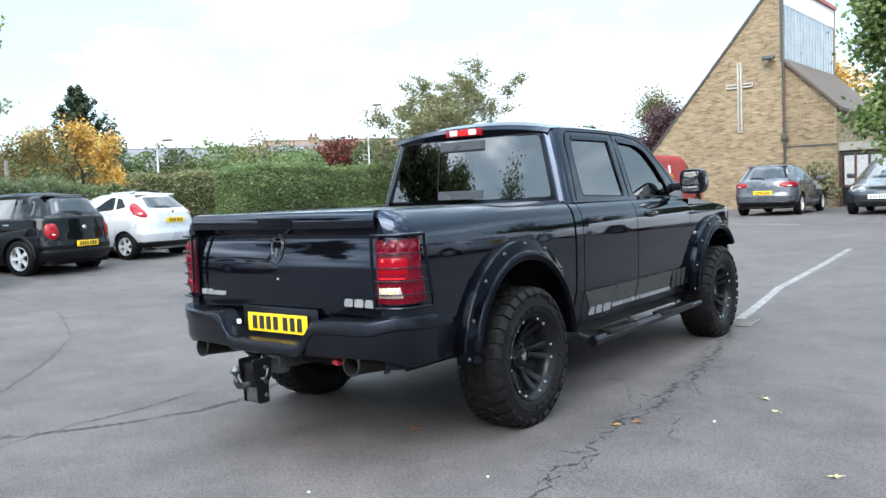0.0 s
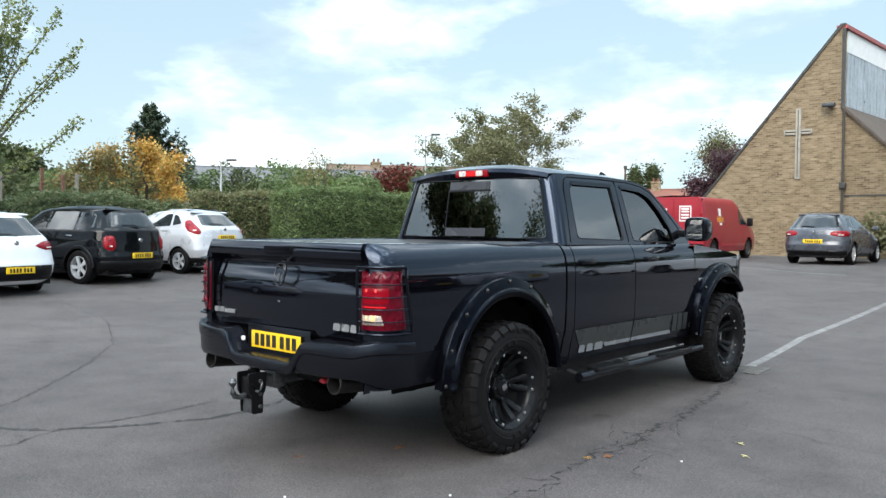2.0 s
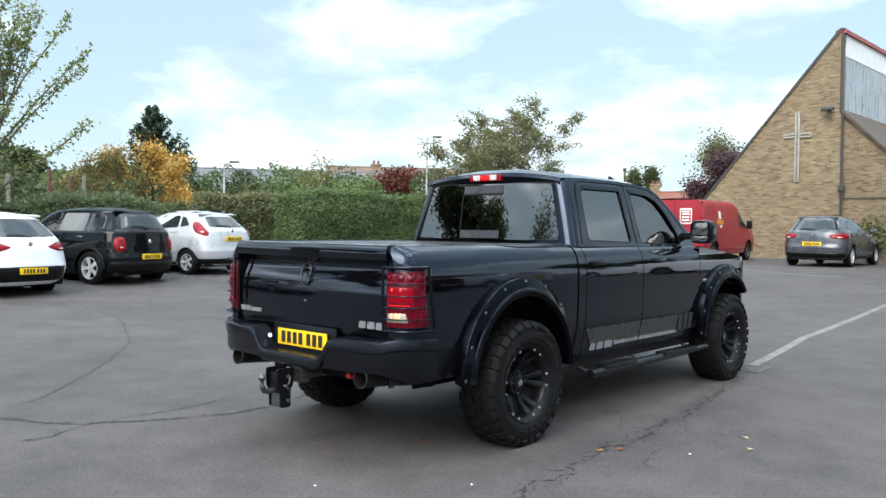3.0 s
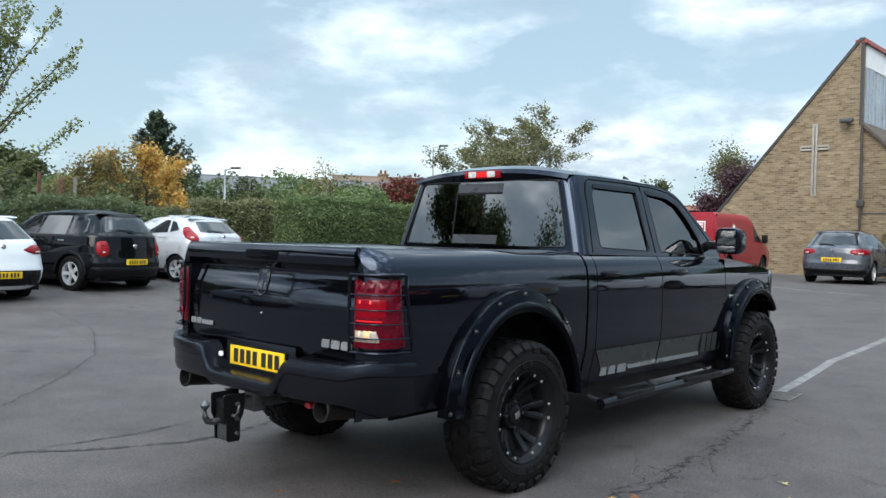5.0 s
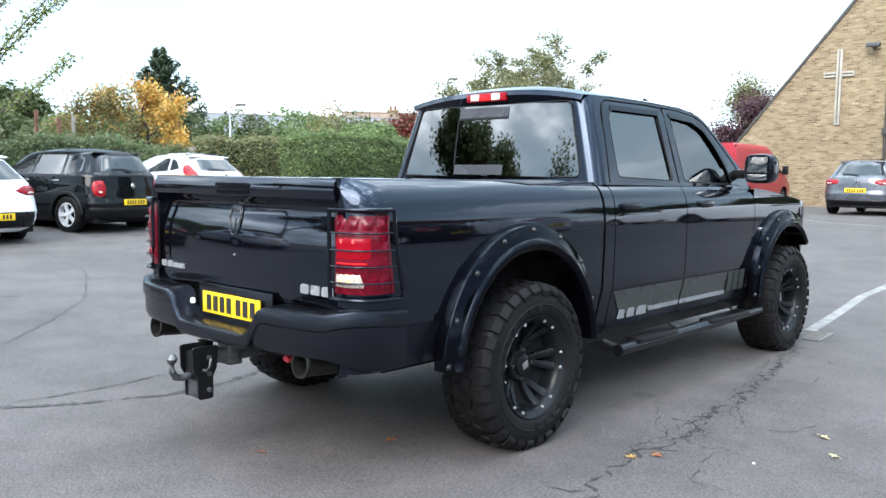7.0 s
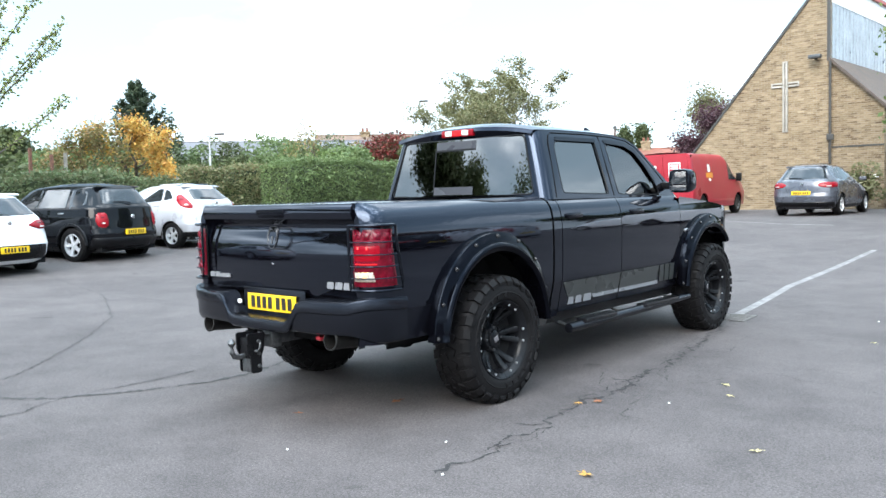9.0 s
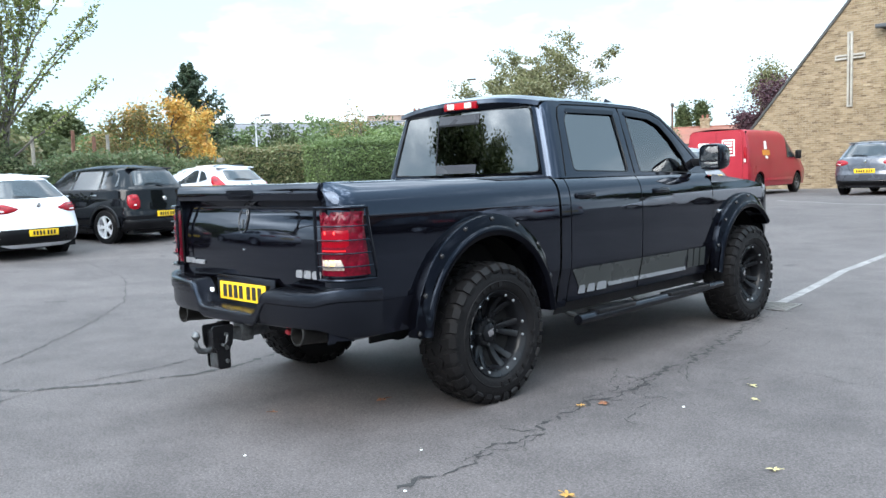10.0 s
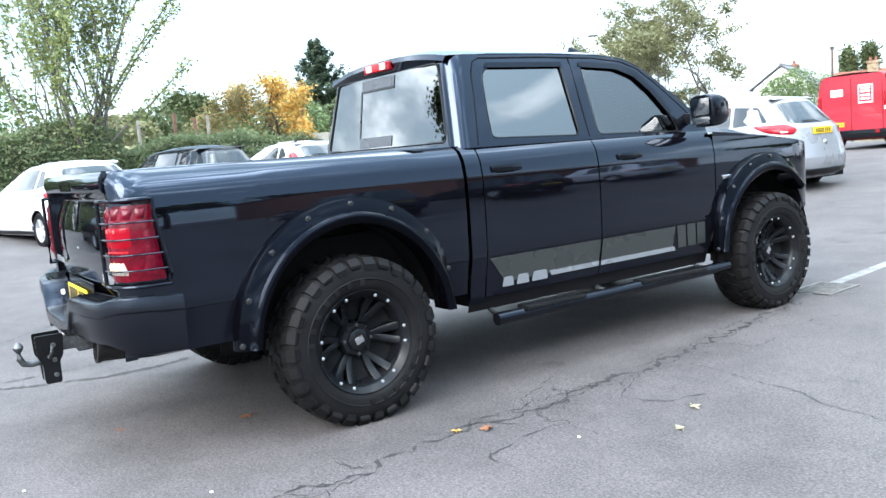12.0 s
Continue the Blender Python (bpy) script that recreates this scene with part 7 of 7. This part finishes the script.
def shrub(label, x, y, h, w, leaf, seed, leaves=6500, size=0.13, base=None):
    rng = np.random.default_rng(seed)
    z = ground_z(x, y) if base is None else base
    t = thing("shrub", label, "shrub", pose(x, y, z))
    bm = bmesh.new()
    rnd = random.Random(seed)
    for k in range(7):
        a = rnd.uniform(0, 6.28)
        tube([(0, 0, 0), (math.cos(a) * w * 0.2, math.sin(a) * w * 0.2, h * 0.45), (math.cos(a) * w * 0.4, math.sin(a) * w * 0.4, h * 0.85)], [0.04, 0.03, 0.01], 5, bm, cap=False)
    part("stem", bm, BARK, t)
    lumps = [(rng.normal() * w * 0.28, rng.normal() * w * 0.28, h * rng.uniform(0.3, 0.8), h * rng.uniform(0.18, 0.30)) for _ in range(14)]
    idx = rng.integers(0, 14, leaves)
    d = rng.normal(size=(leaves, 3))
    d /= np.linalg.norm(d, axis=1)[:, None]
    L = np.array(lumps)
    C = L[idx, :3] + d * (L[idx, 3] * rng.uniform(0.7, 1.05, leaves))[:, None]
    C[:, 2] = np.maximum(C[:, 2], 0.05)
    leaf_part("foliage", C, size, leaf, t, seed)
    return t


rs = random.Random(9)
for k, (sx_, sy_, h, w, lf) in enumerate(((-43.1, 23.6, 4.5, 4.0, LEAF_HEDGE), (-41.1, 27.5, 4.9, 3.6, LEAF_DARK), (-38.6, 28.2, 4.8, 4.2, LEAF_HEDGE), (-37.1, 30.2, 4.7, 3.0, LEAF_DARK), (-33.4, 27.7, 4.2, 4.0, LEAF_FRESH), (-29.7, 25.7, 3.8, 3.4, LEAF_HEDGE), (-32.0, 32.1, 4.8, 3.6, LEAF_RED), (-29.5, 33.0, 4.6, 3.6, LEAF_DARK), (-46.6, 21.7, 4.2, 4.5, LEAF_DARK), (-40.3, 19.9, 4.4, 4.0, LEAF_DARK), (-31.7, 12.2, 3.6, 4.0, LEAF_HEDGE), (-30.4, 6.9, 3.3, 4.4, LEAF_DARK), (-29.5, -0.4, 4.7, 5.0, LEAF_HEDGE), (-35.7, 9.8, 3.7, 4.6, LEAF_DARK), (-26.1, 3.6, 3.0, 4.0, LEAF_RUSSET), (-28.3, -5.7, 4.3, 5.0, LEAF_DARK), (-39.1, 39.2, 4.9, 4.0, LEAF_BROWN), (-37.0, 64.2, 5.4, 5.0, LEAF_HEDGE))):
    shrub("leafy garden shrub behind the hedge", sx_, sy_, h, w, lf, 200 + k)
shrub("sparse shrub growing against the church wall", -3.11, 25.11, 1.55, 1.1, LEAF_OLIVE, 300, 1500, 0.09)
# trees behind the camera, mirrored in the truck's glass
tree("car_park_tree", "dark leafy tree mirrored in the truck's rear window", -11.2, -10.5, 6.5, LEAF_DARK, BARK, 81, trunk=0.3, spread=0.85, up=0.2, depth=5, leaves=30000, size=0.085, cloud=0.24, radius=2.6, low=2.0)
tree("car_park_tree", "sparse tree mirrored in the truck's rear window", -8.2, -14.9, 7.0, LEAF_DARK, BARK, 82, trunk=0.35, stems=3, spread=0.5, up=0.5, depth=4, leaves=3600, size=0.075, cloud=0.24, radius=0.9)

# ---- fence, lamps, poles, signs ----
TIMBER = material("weathered_timber", (0.30, 0.27, 0.23), 0.9, var=0.25, scale=3, fine=30, bump=0.4)
RUST = material("rusty_post", (0.20, 0.09, 0.06), 0.85, var=0.3, scale=8, fine=40, bump=0.3)
GALV = material("galvanised_steel", (0.42, 0.43, 0.44), 0.45, 0.6, var=0.12)
fence = thing("timber_fence", "weathered vertical board fence between hedges", "fence", pose(-24.80, 12.05, ground_z(-24.80, 12.05)))
for k in range(16):
    part("fence_board", box(-0.012, 0.012, -1.25 + 0.16 * k, -1.10 + 0.16 * k, 0, 1.88 + 0.02 * (k % 3), 0.004), TIMBER, fence)
for z in (0.4, 1.5):
    part("fence_rail", box(-0.06, -0.014, -1.25, 1.3, z, z + 0.08), TIMBER, fence)
for k, (px, py, h) in enumerate(((-18.79, 4.95, 2.46), (-18.62, 5.86, 2.35), (-18.57, 5.49, 2.30), (-19.13, 4.08, 2.33))):
    post = thing("fence_post", "rusty leaning fence post behind the hedge", "post", pose(px, py, ground_z(px, py), 0, 3 - 2 * k, 0), group="old fence posts")
    part("post", box(-0.04, 0.04, -0.04, 0.04, 0, h, 0.01), RUST if k % 2 == 0 else TIMBER, post)


def street_lamp(label, x, y, h, arm):
    z = ground_z(x, y)
    lamp = thing("street_lamp", label, "street lamp", pose(x, y, z))
    h -= z
    part("column", tube([(0, 0, 0), (0, 0, 1.2), (0, 0, 1.25), (0, 0, h)], [0.08, 0.08, 0.05, 0.035], 10), GALV, lamp)
    part("arm", tube([(0, 0, h - 0.1), (0.1 * arm, 0.1 * arm, h), (0.75 * arm, 0.5 * arm, h + 0.05)], 0.03, 6), GALV, lamp)
    bm = box(-0.42 * arm, 0.42 * arm, -0.09, 0.09, -0.04, 0.05, 0.03)
    bmesh.ops.transform(bm, matrix=Matrix.Translation((0.8 * arm, 0.53 * arm, h + 0.06)) @ Matrix.Rotation(0.6, 4, "Z"), verts=bm.verts)
    part("lantern", bm, PIPE, lamp)
    return lamp


street_lamp("grey steel street lamp beyond the hedges", -24.6, 26.6, 6.2, 0.55)
street_lamp("pale street lamp beside the shrubs", -26.63, 15.73, 4.25, 0.5)
pole = thing("utility_pole", "dark timber utility pole among distant houses", "pole", pose(-32.79, 61.93, 0.3))
part("shaft", tube([(0, 0, 0), (0, 0, 6.6)], [0.13, 0.09], 8), BROWN_WOOD, pole)
part("cap", box(-0.12, 0.12, -0.12, 0.12, 6.6, 6.9, 0.02), PIPE, pole)
sign = thing("road_sign", "white triangular road sign seen from behind on a post", "road sign", pose(-29.49, 31.47, 0.3))
part("post", tube([(0, 0, 0), (0, 0, 4.2)], 0.04, 8), GALV, sign)
part("triangle", slab(soften([(-0.42, 3.55), (0.42, 3.55), (0.0, 4.28)], 0.06), 0.01, fn=lambda u, v, w: (u * 0.7, -0.05 + w + u * 0.7, v)), PLATE_WHITE, sign)
part("plate", slab(rounded(-0.33, 0.33, 3.05, 3.48, 0.04), 0.01, fn=lambda u, v, w: (u * 0.7, -0.05 + w + u * 0.7, v)), PLATE_WHITE, sign)
part("lower_plate", slab(rounded(-0.3, 0.3, 2.7, 3.0, 0.04), 0.01, fn=lambda u, v, w: (u * 0.7, -0.05 + w + u * 0.7, v)), PLATE_WHITE, sign)

# ---- houses ----
ROOF_GREY = material("grey_roof", (0.12, 0.122, 0.132), 0.8, var=0.15, scale=1.2, fine=9, bump=0.4, bump_scale=10)
ROOF_BROWN = material("brown_tile_roof", (0.17, 0.115, 0.085), 0.85, var=0.25, scale=1.5, fine=9, bump=0.5, bump_scale=10)
ROOF_RED = material("red_tile_roof", (0.20, 0.075, 0.05), 0.85, var=0.2, scale=1.5, fine=9, bump=0.5, bump_scale=10)
RENDER_WHITE = material("white_render", (0.72, 0.70, 0.66), 0.8, var=0.06)


def house(label, x, y, ang, length, depth, eaves, ridge, wall, roof, chimneys=(), windows=3):
    z = ground_z(x, y)
    h = thing("house", label, "house", pose(x, y, z, 0, 0, ang))
    e, r = eaves - z, ridge - z
    part("wall", slab([(-depth / 2, 0), (depth / 2, 0), (depth / 2, e), (0, r - 0.1), (-depth / 2, e)], length, fn=lambda u, v, w: (w - length / 2, u, v)), wall, h)
    for s in (1, -1):
        part("roof_slope", slab([(0, r), (s * (depth / 2 + 0.35), e - 0.18), (s * (depth / 2 + 0.35), e - 0.05), (0, r + 0.14)], length + 0.6, fn=lambda u, v, w: (w - length / 2 - 0.3, u, v)), roof, h)
    part("ridge", tube([(-length / 2 - 0.3, 0, r + 0.12), (length / 2 + 0.3, 0, r + 0.12)], 0.11, 8), roof, h)
    part("gutter", tube([(-length / 2 - 0.3, -depth / 2 - 0.38, e - 0.15), (length / 2 + 0.3, -depth / 2 - 0.38, e - 0.15)], 0.06, 6), PIPE, h)
    for cx_, top, mat in chimneys:
        c = part("chimney", box(cx_ - 0.45, cx_ + 0.45, -0.35, 0.35, r - 1.0, top - z - 0.35, 0.02), mat, h)
        part("chimney_cap", box(cx_ - 0.52, cx_ + 0.52, -0.42, 0.42, top - z - 0.55, top - z - 0.35, 0.02), mat, c)
        for dx in (-0.22, 0.22):
            part("chimney_pot", tube([(cx_ + dx, 0, top - z - 0.35), (cx_ + dx, 0, top - z)], [0.13, 0.10], 10), ROOF_RED, c)
    for k in range(windows):
        wx = -length / 2 + length * (k + 0.5) / windows
        w = part("window", box(wx - 0.6, wx + 0.6, -depth / 2 - 0.03, -depth / 2 + 0.02, e - 1.6, e - 0.5, 0.01), PLATE_WHITE, h)
        for dx in (-0.28, 0.28):
            part("pane", box(wx + dx - 0.24, wx + dx + 0.24, -depth / 2 - 0.04, -depth / 2 - 0.032, e - 1.5, e - 0.6), FARGLASS, w)
    return h


house("long grey-roofed hall beyond the gardens", -58.9, 41.0, 57, 22, 9, 4.74, 6.64, RENDER_WHITE, ROOF_GREY, (), 6)
house("brown-tiled house with a square chimney", -53.7, 53.3, 53, 13, 8, 4.97, 7.37, BRICK_RED, ROOF_BROWN, ((-1.9, 8.2, BRICK_BUFF),), 4)
house("red-tiled house with a tall brick chimney", -33.9, 73.5, 24, 9, 7, 3.88, 5.38, RENDER_WHITE, ROOF_RED, ((-1.6, 6.7, BRICK_BUFF),), 3)
house("white rendered house with grey roof", -42.5, 71.2, 112, 8, 5, 4.79, 6.69, RENDER_WHITE, ROOF_GREY, ((2.0, 7.4, BRICK_RED),), 2)
house("low brick house with red roof beyond the hedge", -42.4, 7.7, 82, 9, 6, 2.68, 3.78, BRICK_RED, ROOF_BROWN, ((-3.0, 4.3, RENDER_WHITE),), 3)
# brick hall on the open side, mirrored in the truck's flank
house("long low brick hall mirrored in the truck's flank", 27.0, 24.0, 62, 34, 8, 3.4, 5.2, BRICK_RED, ROOF_BROWN, (), 8)
panel_van("panel_van", "white panel van mirrored in the truck's doors", stand(9.2, 17.8, 180), P_WHITE, False)
for k, (tx, ty, th, tw) in enumerate(((23.0, 5.0, 6.4, 2.8), (25.5, 13.5, 7.4, 3.2), (21.0, 34.0, 7.0, 3.4), (17.0, 46.0, 8.5, 3.8), (28.0, -4.0, 7.4, 3.6))):
    tree("car_park_tree", "dark leafy tree across the open car park", tx, ty, th, LEAF_DARK, BARK, 90 + k, trunk=0.26, spread=0.85, up=0.25, depth=4, leaves=5000, size=0.26, cloud=0.55, radius=tw, low=1.6)
rr, ff, ww = hatch_shape(4.20, 0.88, 0.99, 1.47, 0.10, 0.42, 3.25, 2.40)
for lab, place, col in (("dark hatchback mirrored in the truck's tailgate", stand(-8.5, -4.4, 180), P_DARK), ("silver hatchback mirrored in the truck's tailgate", stand(-8.8, -8.2, 180), P_SILVER), ("dark blue hatchback mirrored in the truck's flank", stand(9.5, 9.0, 0), P_DARK), ("silver hatchback across the open car park", stand(9.3, 12.2, 2), P_SILVER), ("slate hatchback across the open car park", stand(9.4, 5.4, 358), P_SLATE), ("white hatchback across the open car park", stand(9.6, 21.6, 0), P_WHITE)):
    parked_car("hatchback_car", lab, "car", place, 4.20, 1.76, rr, ff, ww, (0.84, 3.42), 0.315, door_glass(1.00, 1.37, 0.58, 1.00, 1.82, 2.85, 0.30), [(1.03, 0.62), (1.38, 0.52)], [(0.82, 0.45, 1.0), (0.95, 0.45, 1.0)], 0.66, col)

# ---- marks and litter on the asphalt ----
def mark(ob, label, category):
    return tagged(ob, label, category, kind="structure")


mark(on_ground("bay_line", [(0.94, 4.10), (0.58, 7.25), (0.6, 11.69)], 0.11, LINE), "worn white bay line on the asphalt", "road marking")
mark(on_ground("bay_line", [(-4.48, 17.21), (-2.57, 16.3), (-1.32, 16.15)], 0.09, LINE), "faint white bay line near the church", "road marking")
crack_main = [(1.62, -1.45), (1.62, -1.04), (1.62, -0.91), (1.59, -0.73), (1.61, -0.58), (1.63, -0.37), (1.54, -0.19), (1.51, 0.08), (1.48, 0.39), (1.48, 0.74), (1.48, 1.04), (1.44, 1.56), (1.34, 2.37), (1.15, 3.12), (1.06, 3.83)]
mark(on_ground("asphalt_crack", crack_main, 0.033, CRACK, 0.003, 0.034, 1), "long jagged crack in the asphalt", "crack")
for k, (off, a, b) in enumerate(((0.05, 1, 6), (-0.05, 7, 12), (0.07, 9, 13), (-0.07, 11, 14), (0.05, 12, 15))):
    pts = [(x + off * math.sin(3.1 * (i + 1) / (b - a + 1)) + 0.02 * math.sin(9 * y + k), y) for i, (x, y) in enumerate(crack_main[a:b])]
    mark(on_ground("asphalt_crack", pts, 0.010, CRACK, 0.003, 0.026, 20 + k), "fine crack beside the long one", "crack")
side_cracks = random.Random(44)
for k in range(46):
    i = side_cracks.choice((3, 4, 5, 6, 7, 8, 9, 9, 10, 10, 11, 11, 11, 12, 12, 13, 13, 14))
    p0 = Vector(crack_main[i]).lerp(Vector(crack_main[i - 1]), side_cracks.random())
    a0 = side_cracks.choice((60, 120, 240, 300, 20, 200)) + side_cracks.uniform(-30, 30)
    pts = [p0]
    for s in range(side_cracks.randint(2, 4)):
        a0 += side_cracks.uniform(-45, 45)
        pts.append(pts[-1] + Vector((math.cos(radians(a0)), math.sin(radians(a0)))) * side_cracks.uniform(0.03, 0.08))
    mark(on_ground("asphalt_crack", pts, side_cracks.uniform(0.005, 0.010), CRACK, 0.003, 0.012, 50 + k), "short fine crack branching in asphalt", "crack")
for k, pts in enumerate((((1.48, 0.74), (1.71, 0.62), (1.77, 0.69), (2.04, 0.65)), ((1.48, 0.74), (1.35, 0.76), (1.11, 1.25)), ((1.44, 1.56), (1.63, 1.75), (1.63, 1.92), (2.17, 1.80), (2.64, 1.74), (3.17, 1.58)), ((1.79, 0.18), (1.92, 0.15), (2.05, 0.20)), ((1.15, 3.12), (1.40, 3.02), (1.49, 3.14), (1.52, 3.69)), ((1.77, 0.69), (1.81, 0.35), (1.82, 0.17)), ((1.44, 1.56), (1.73, 1.19), (1.92, 1.27), (2.06, 1.64)), ((1.34, 2.37), (1.61, 2.45), (1.60, 2.75), (1.84, 2.93)), ((1.06, 3.83), (1.18, 4.10), (1.30, 4.35)))):
    mark(on_ground("asphalt_crack", pts, 0.009, CRACK, 0.003, 0.020, 100 + k), "fine side crack in the asphalt", "crack")
mark(on_ground("tar_seam", [(-2.53, -2.32), (-2.29, -2.16), (-1.97, -2.04), (-1.76, -1.88), (-1.46, -1.41), (-1.24, -0.85), (-1.24, -0.43), (-1.46, 0.23)], 0.060, SEAM, 0.004, 0.010, 7), "dark tar seam curving across the asphalt", "seam")
for k, (pts, wd) in enumerate((([(-1.57, -2.41), (-1.53, -2.2), (-1.65, -2.0), (-1.71, -1.56), (-1.69, -1.09), (-1.77, -0.46)], 0.022), ([(-2.69, -2.03), (-2.91, -1.68), (-3.27, -1.34), (-3.8, -0.85), (-4.4, -0.33), (-5.45, 0.45), (-7.34, 1.27), (-10.08, 1.63)], 0.020), ([(-5.45, 0.45), (-5.09, 1.61), (-4.74, 2.86)], 0.014))):
    mark(on_ground("asphalt_crack", pts, wd, SEAM, 0.005, 0.014, 8 + k), "thin crack in the asphalt", "crack")

GRATE = material("worn_cast_iron", (0.13, 0.125, 0.12), 0.7, var=0.3, scale=12, spec=0.3)
drain = thing("drain_grate", "cast iron drain grate set in the asphalt", "drain", pose(0.95, 4.36, 0.004, 0, 0, 4))
for x in (-0.17, 0.15):
    part("frame_side", box(x, x + 0.02, -0.24, 0.24, -0.02, 0.008), GRATE, drain)
for k in range(11):
    part("grate_bar", box(-0.15, 0.15, -0.235 + 0.045 * k, -0.215 + 0.045 * k, -0.02, 0.007), GRATE, drain)
# no hollow here: a flat dark sheet paints the shade below the bars
part("pit", box(-0.15, 0.15, -0.24, 0.24, -0.004, 0.0005), UNDER, drain)

LEAF_GOLD = material("fallen_yellow_leaf", (0.38, 0.20, 0.03), 0.6, var=0.25, scale=30)
LEAF_TAN = material("fallen_brown_leaf", (0.20, 0.075, 0.03), 0.7, var=0.25, scale=30)
LEAF_PALE = material("fallen_pale_leaf", (0.42, 0.36, 0.16), 0.6, var=0.2, scale=30)


def fallen_leaf(x, y, s, mat, seed, label):
    rng = random.Random(seed)
    bm = bmesh.new()
    lobes = 5
    c = bm.verts.new((0, 0, 0.008))
    ring = []
    for k in range(lobes * 4):
        a = 2 * math.pi * k / (lobes * 4)
        r = s * (0.62 + 0.38 * math.cos(a * lobes)) * rng.uniform(0.85, 1.1) * (1.25 if abs(a - math.pi) > 2.4 else 0.95)
        ring.append(bm.verts.new((r * math.cos(a), r * math.sin(a), 0.006 + 0.25 * s * (0.5 + 0.5 * math.cos(2 * a + seed)) * rng.uniform(0.6, 1.2))))
    for k in range(len(ring)):
        bm.faces.new((c, ring[k], ring[(k + 1) % len(ring)]))
    tube([(0, 0, 0.008), (-s * 0.7, 0.1 * s, 0.012), (-s * 1.4, 0.3 * s, 0.008)], s * 0.04, 4, bm)
    ob = part("fallen_leaf", bm, mat, None)
    ob.matrix_basis = pose(x, y, ground_z(x, y) + 0.001, 0, 0, rng.uniform(0, 360))
    return tagged(ob, label, "leaf", "fallen leaves")


for k, (x, y, s, mat, lb) in enumerate(((2.28, -0.95, 0.045, LEAF_GOLD, "yellow fallen leaf on asphalt"), (0.44, -0.44, 0.045, LEAF_TAN, "brown fallen leaf beside the truck"), (2.10, 1.28, 0.035, LEAF_PALE, "pale fallen leaf on asphalt"), (1.50, 0.23, 0.03, LEAF_GOLD, "yellow fallen leaf on a crack"), (1.58, 0.36, 0.045, LEAF_TAN, "brown fallen leaf on a crack"), (2.82, -0.08, 0.035, LEAF_PALE, "pale fallen leaf on asphalt"), (2.25, 0.99, 0.03, LEAF_PALE, "pale fallen leaf on asphalt"), (3.28, 1.58, 0.035, LEAF_GOLD, "yellow fallen leaf on asphalt"), (2.55, 3.53, 0.03, LEAF_PALE, "pale fallen leaf on asphalt"), (0.12, -1.06, 0.028, LEAF_TAN, "dark fallen leaf behind the truck"))):
    fallen_leaf(x, y, s, mat, k + 1, lb)
for k, (x, y) in enumerate(((1.69, -1.38), (1.99, 0.59), (1.34, -0.95), (2.28, 4.82), (0.69, -1.6))):
    bm = bmesh.new()
    bmesh.ops.create_icosphere(bm, subdivisions=1, radius=0.009)
    for v in bm.verts:
        v.co.z *= 0.6
    chip = part("stone_chip", bm, PLATE_WHITE)
    chip.matrix_basis = pose(x, y, ground_z(x, y) + 0.006, 0, 0, 40 * k)
    tagged(chip, "small white stone chip on asphalt", "stone", "stone chips")
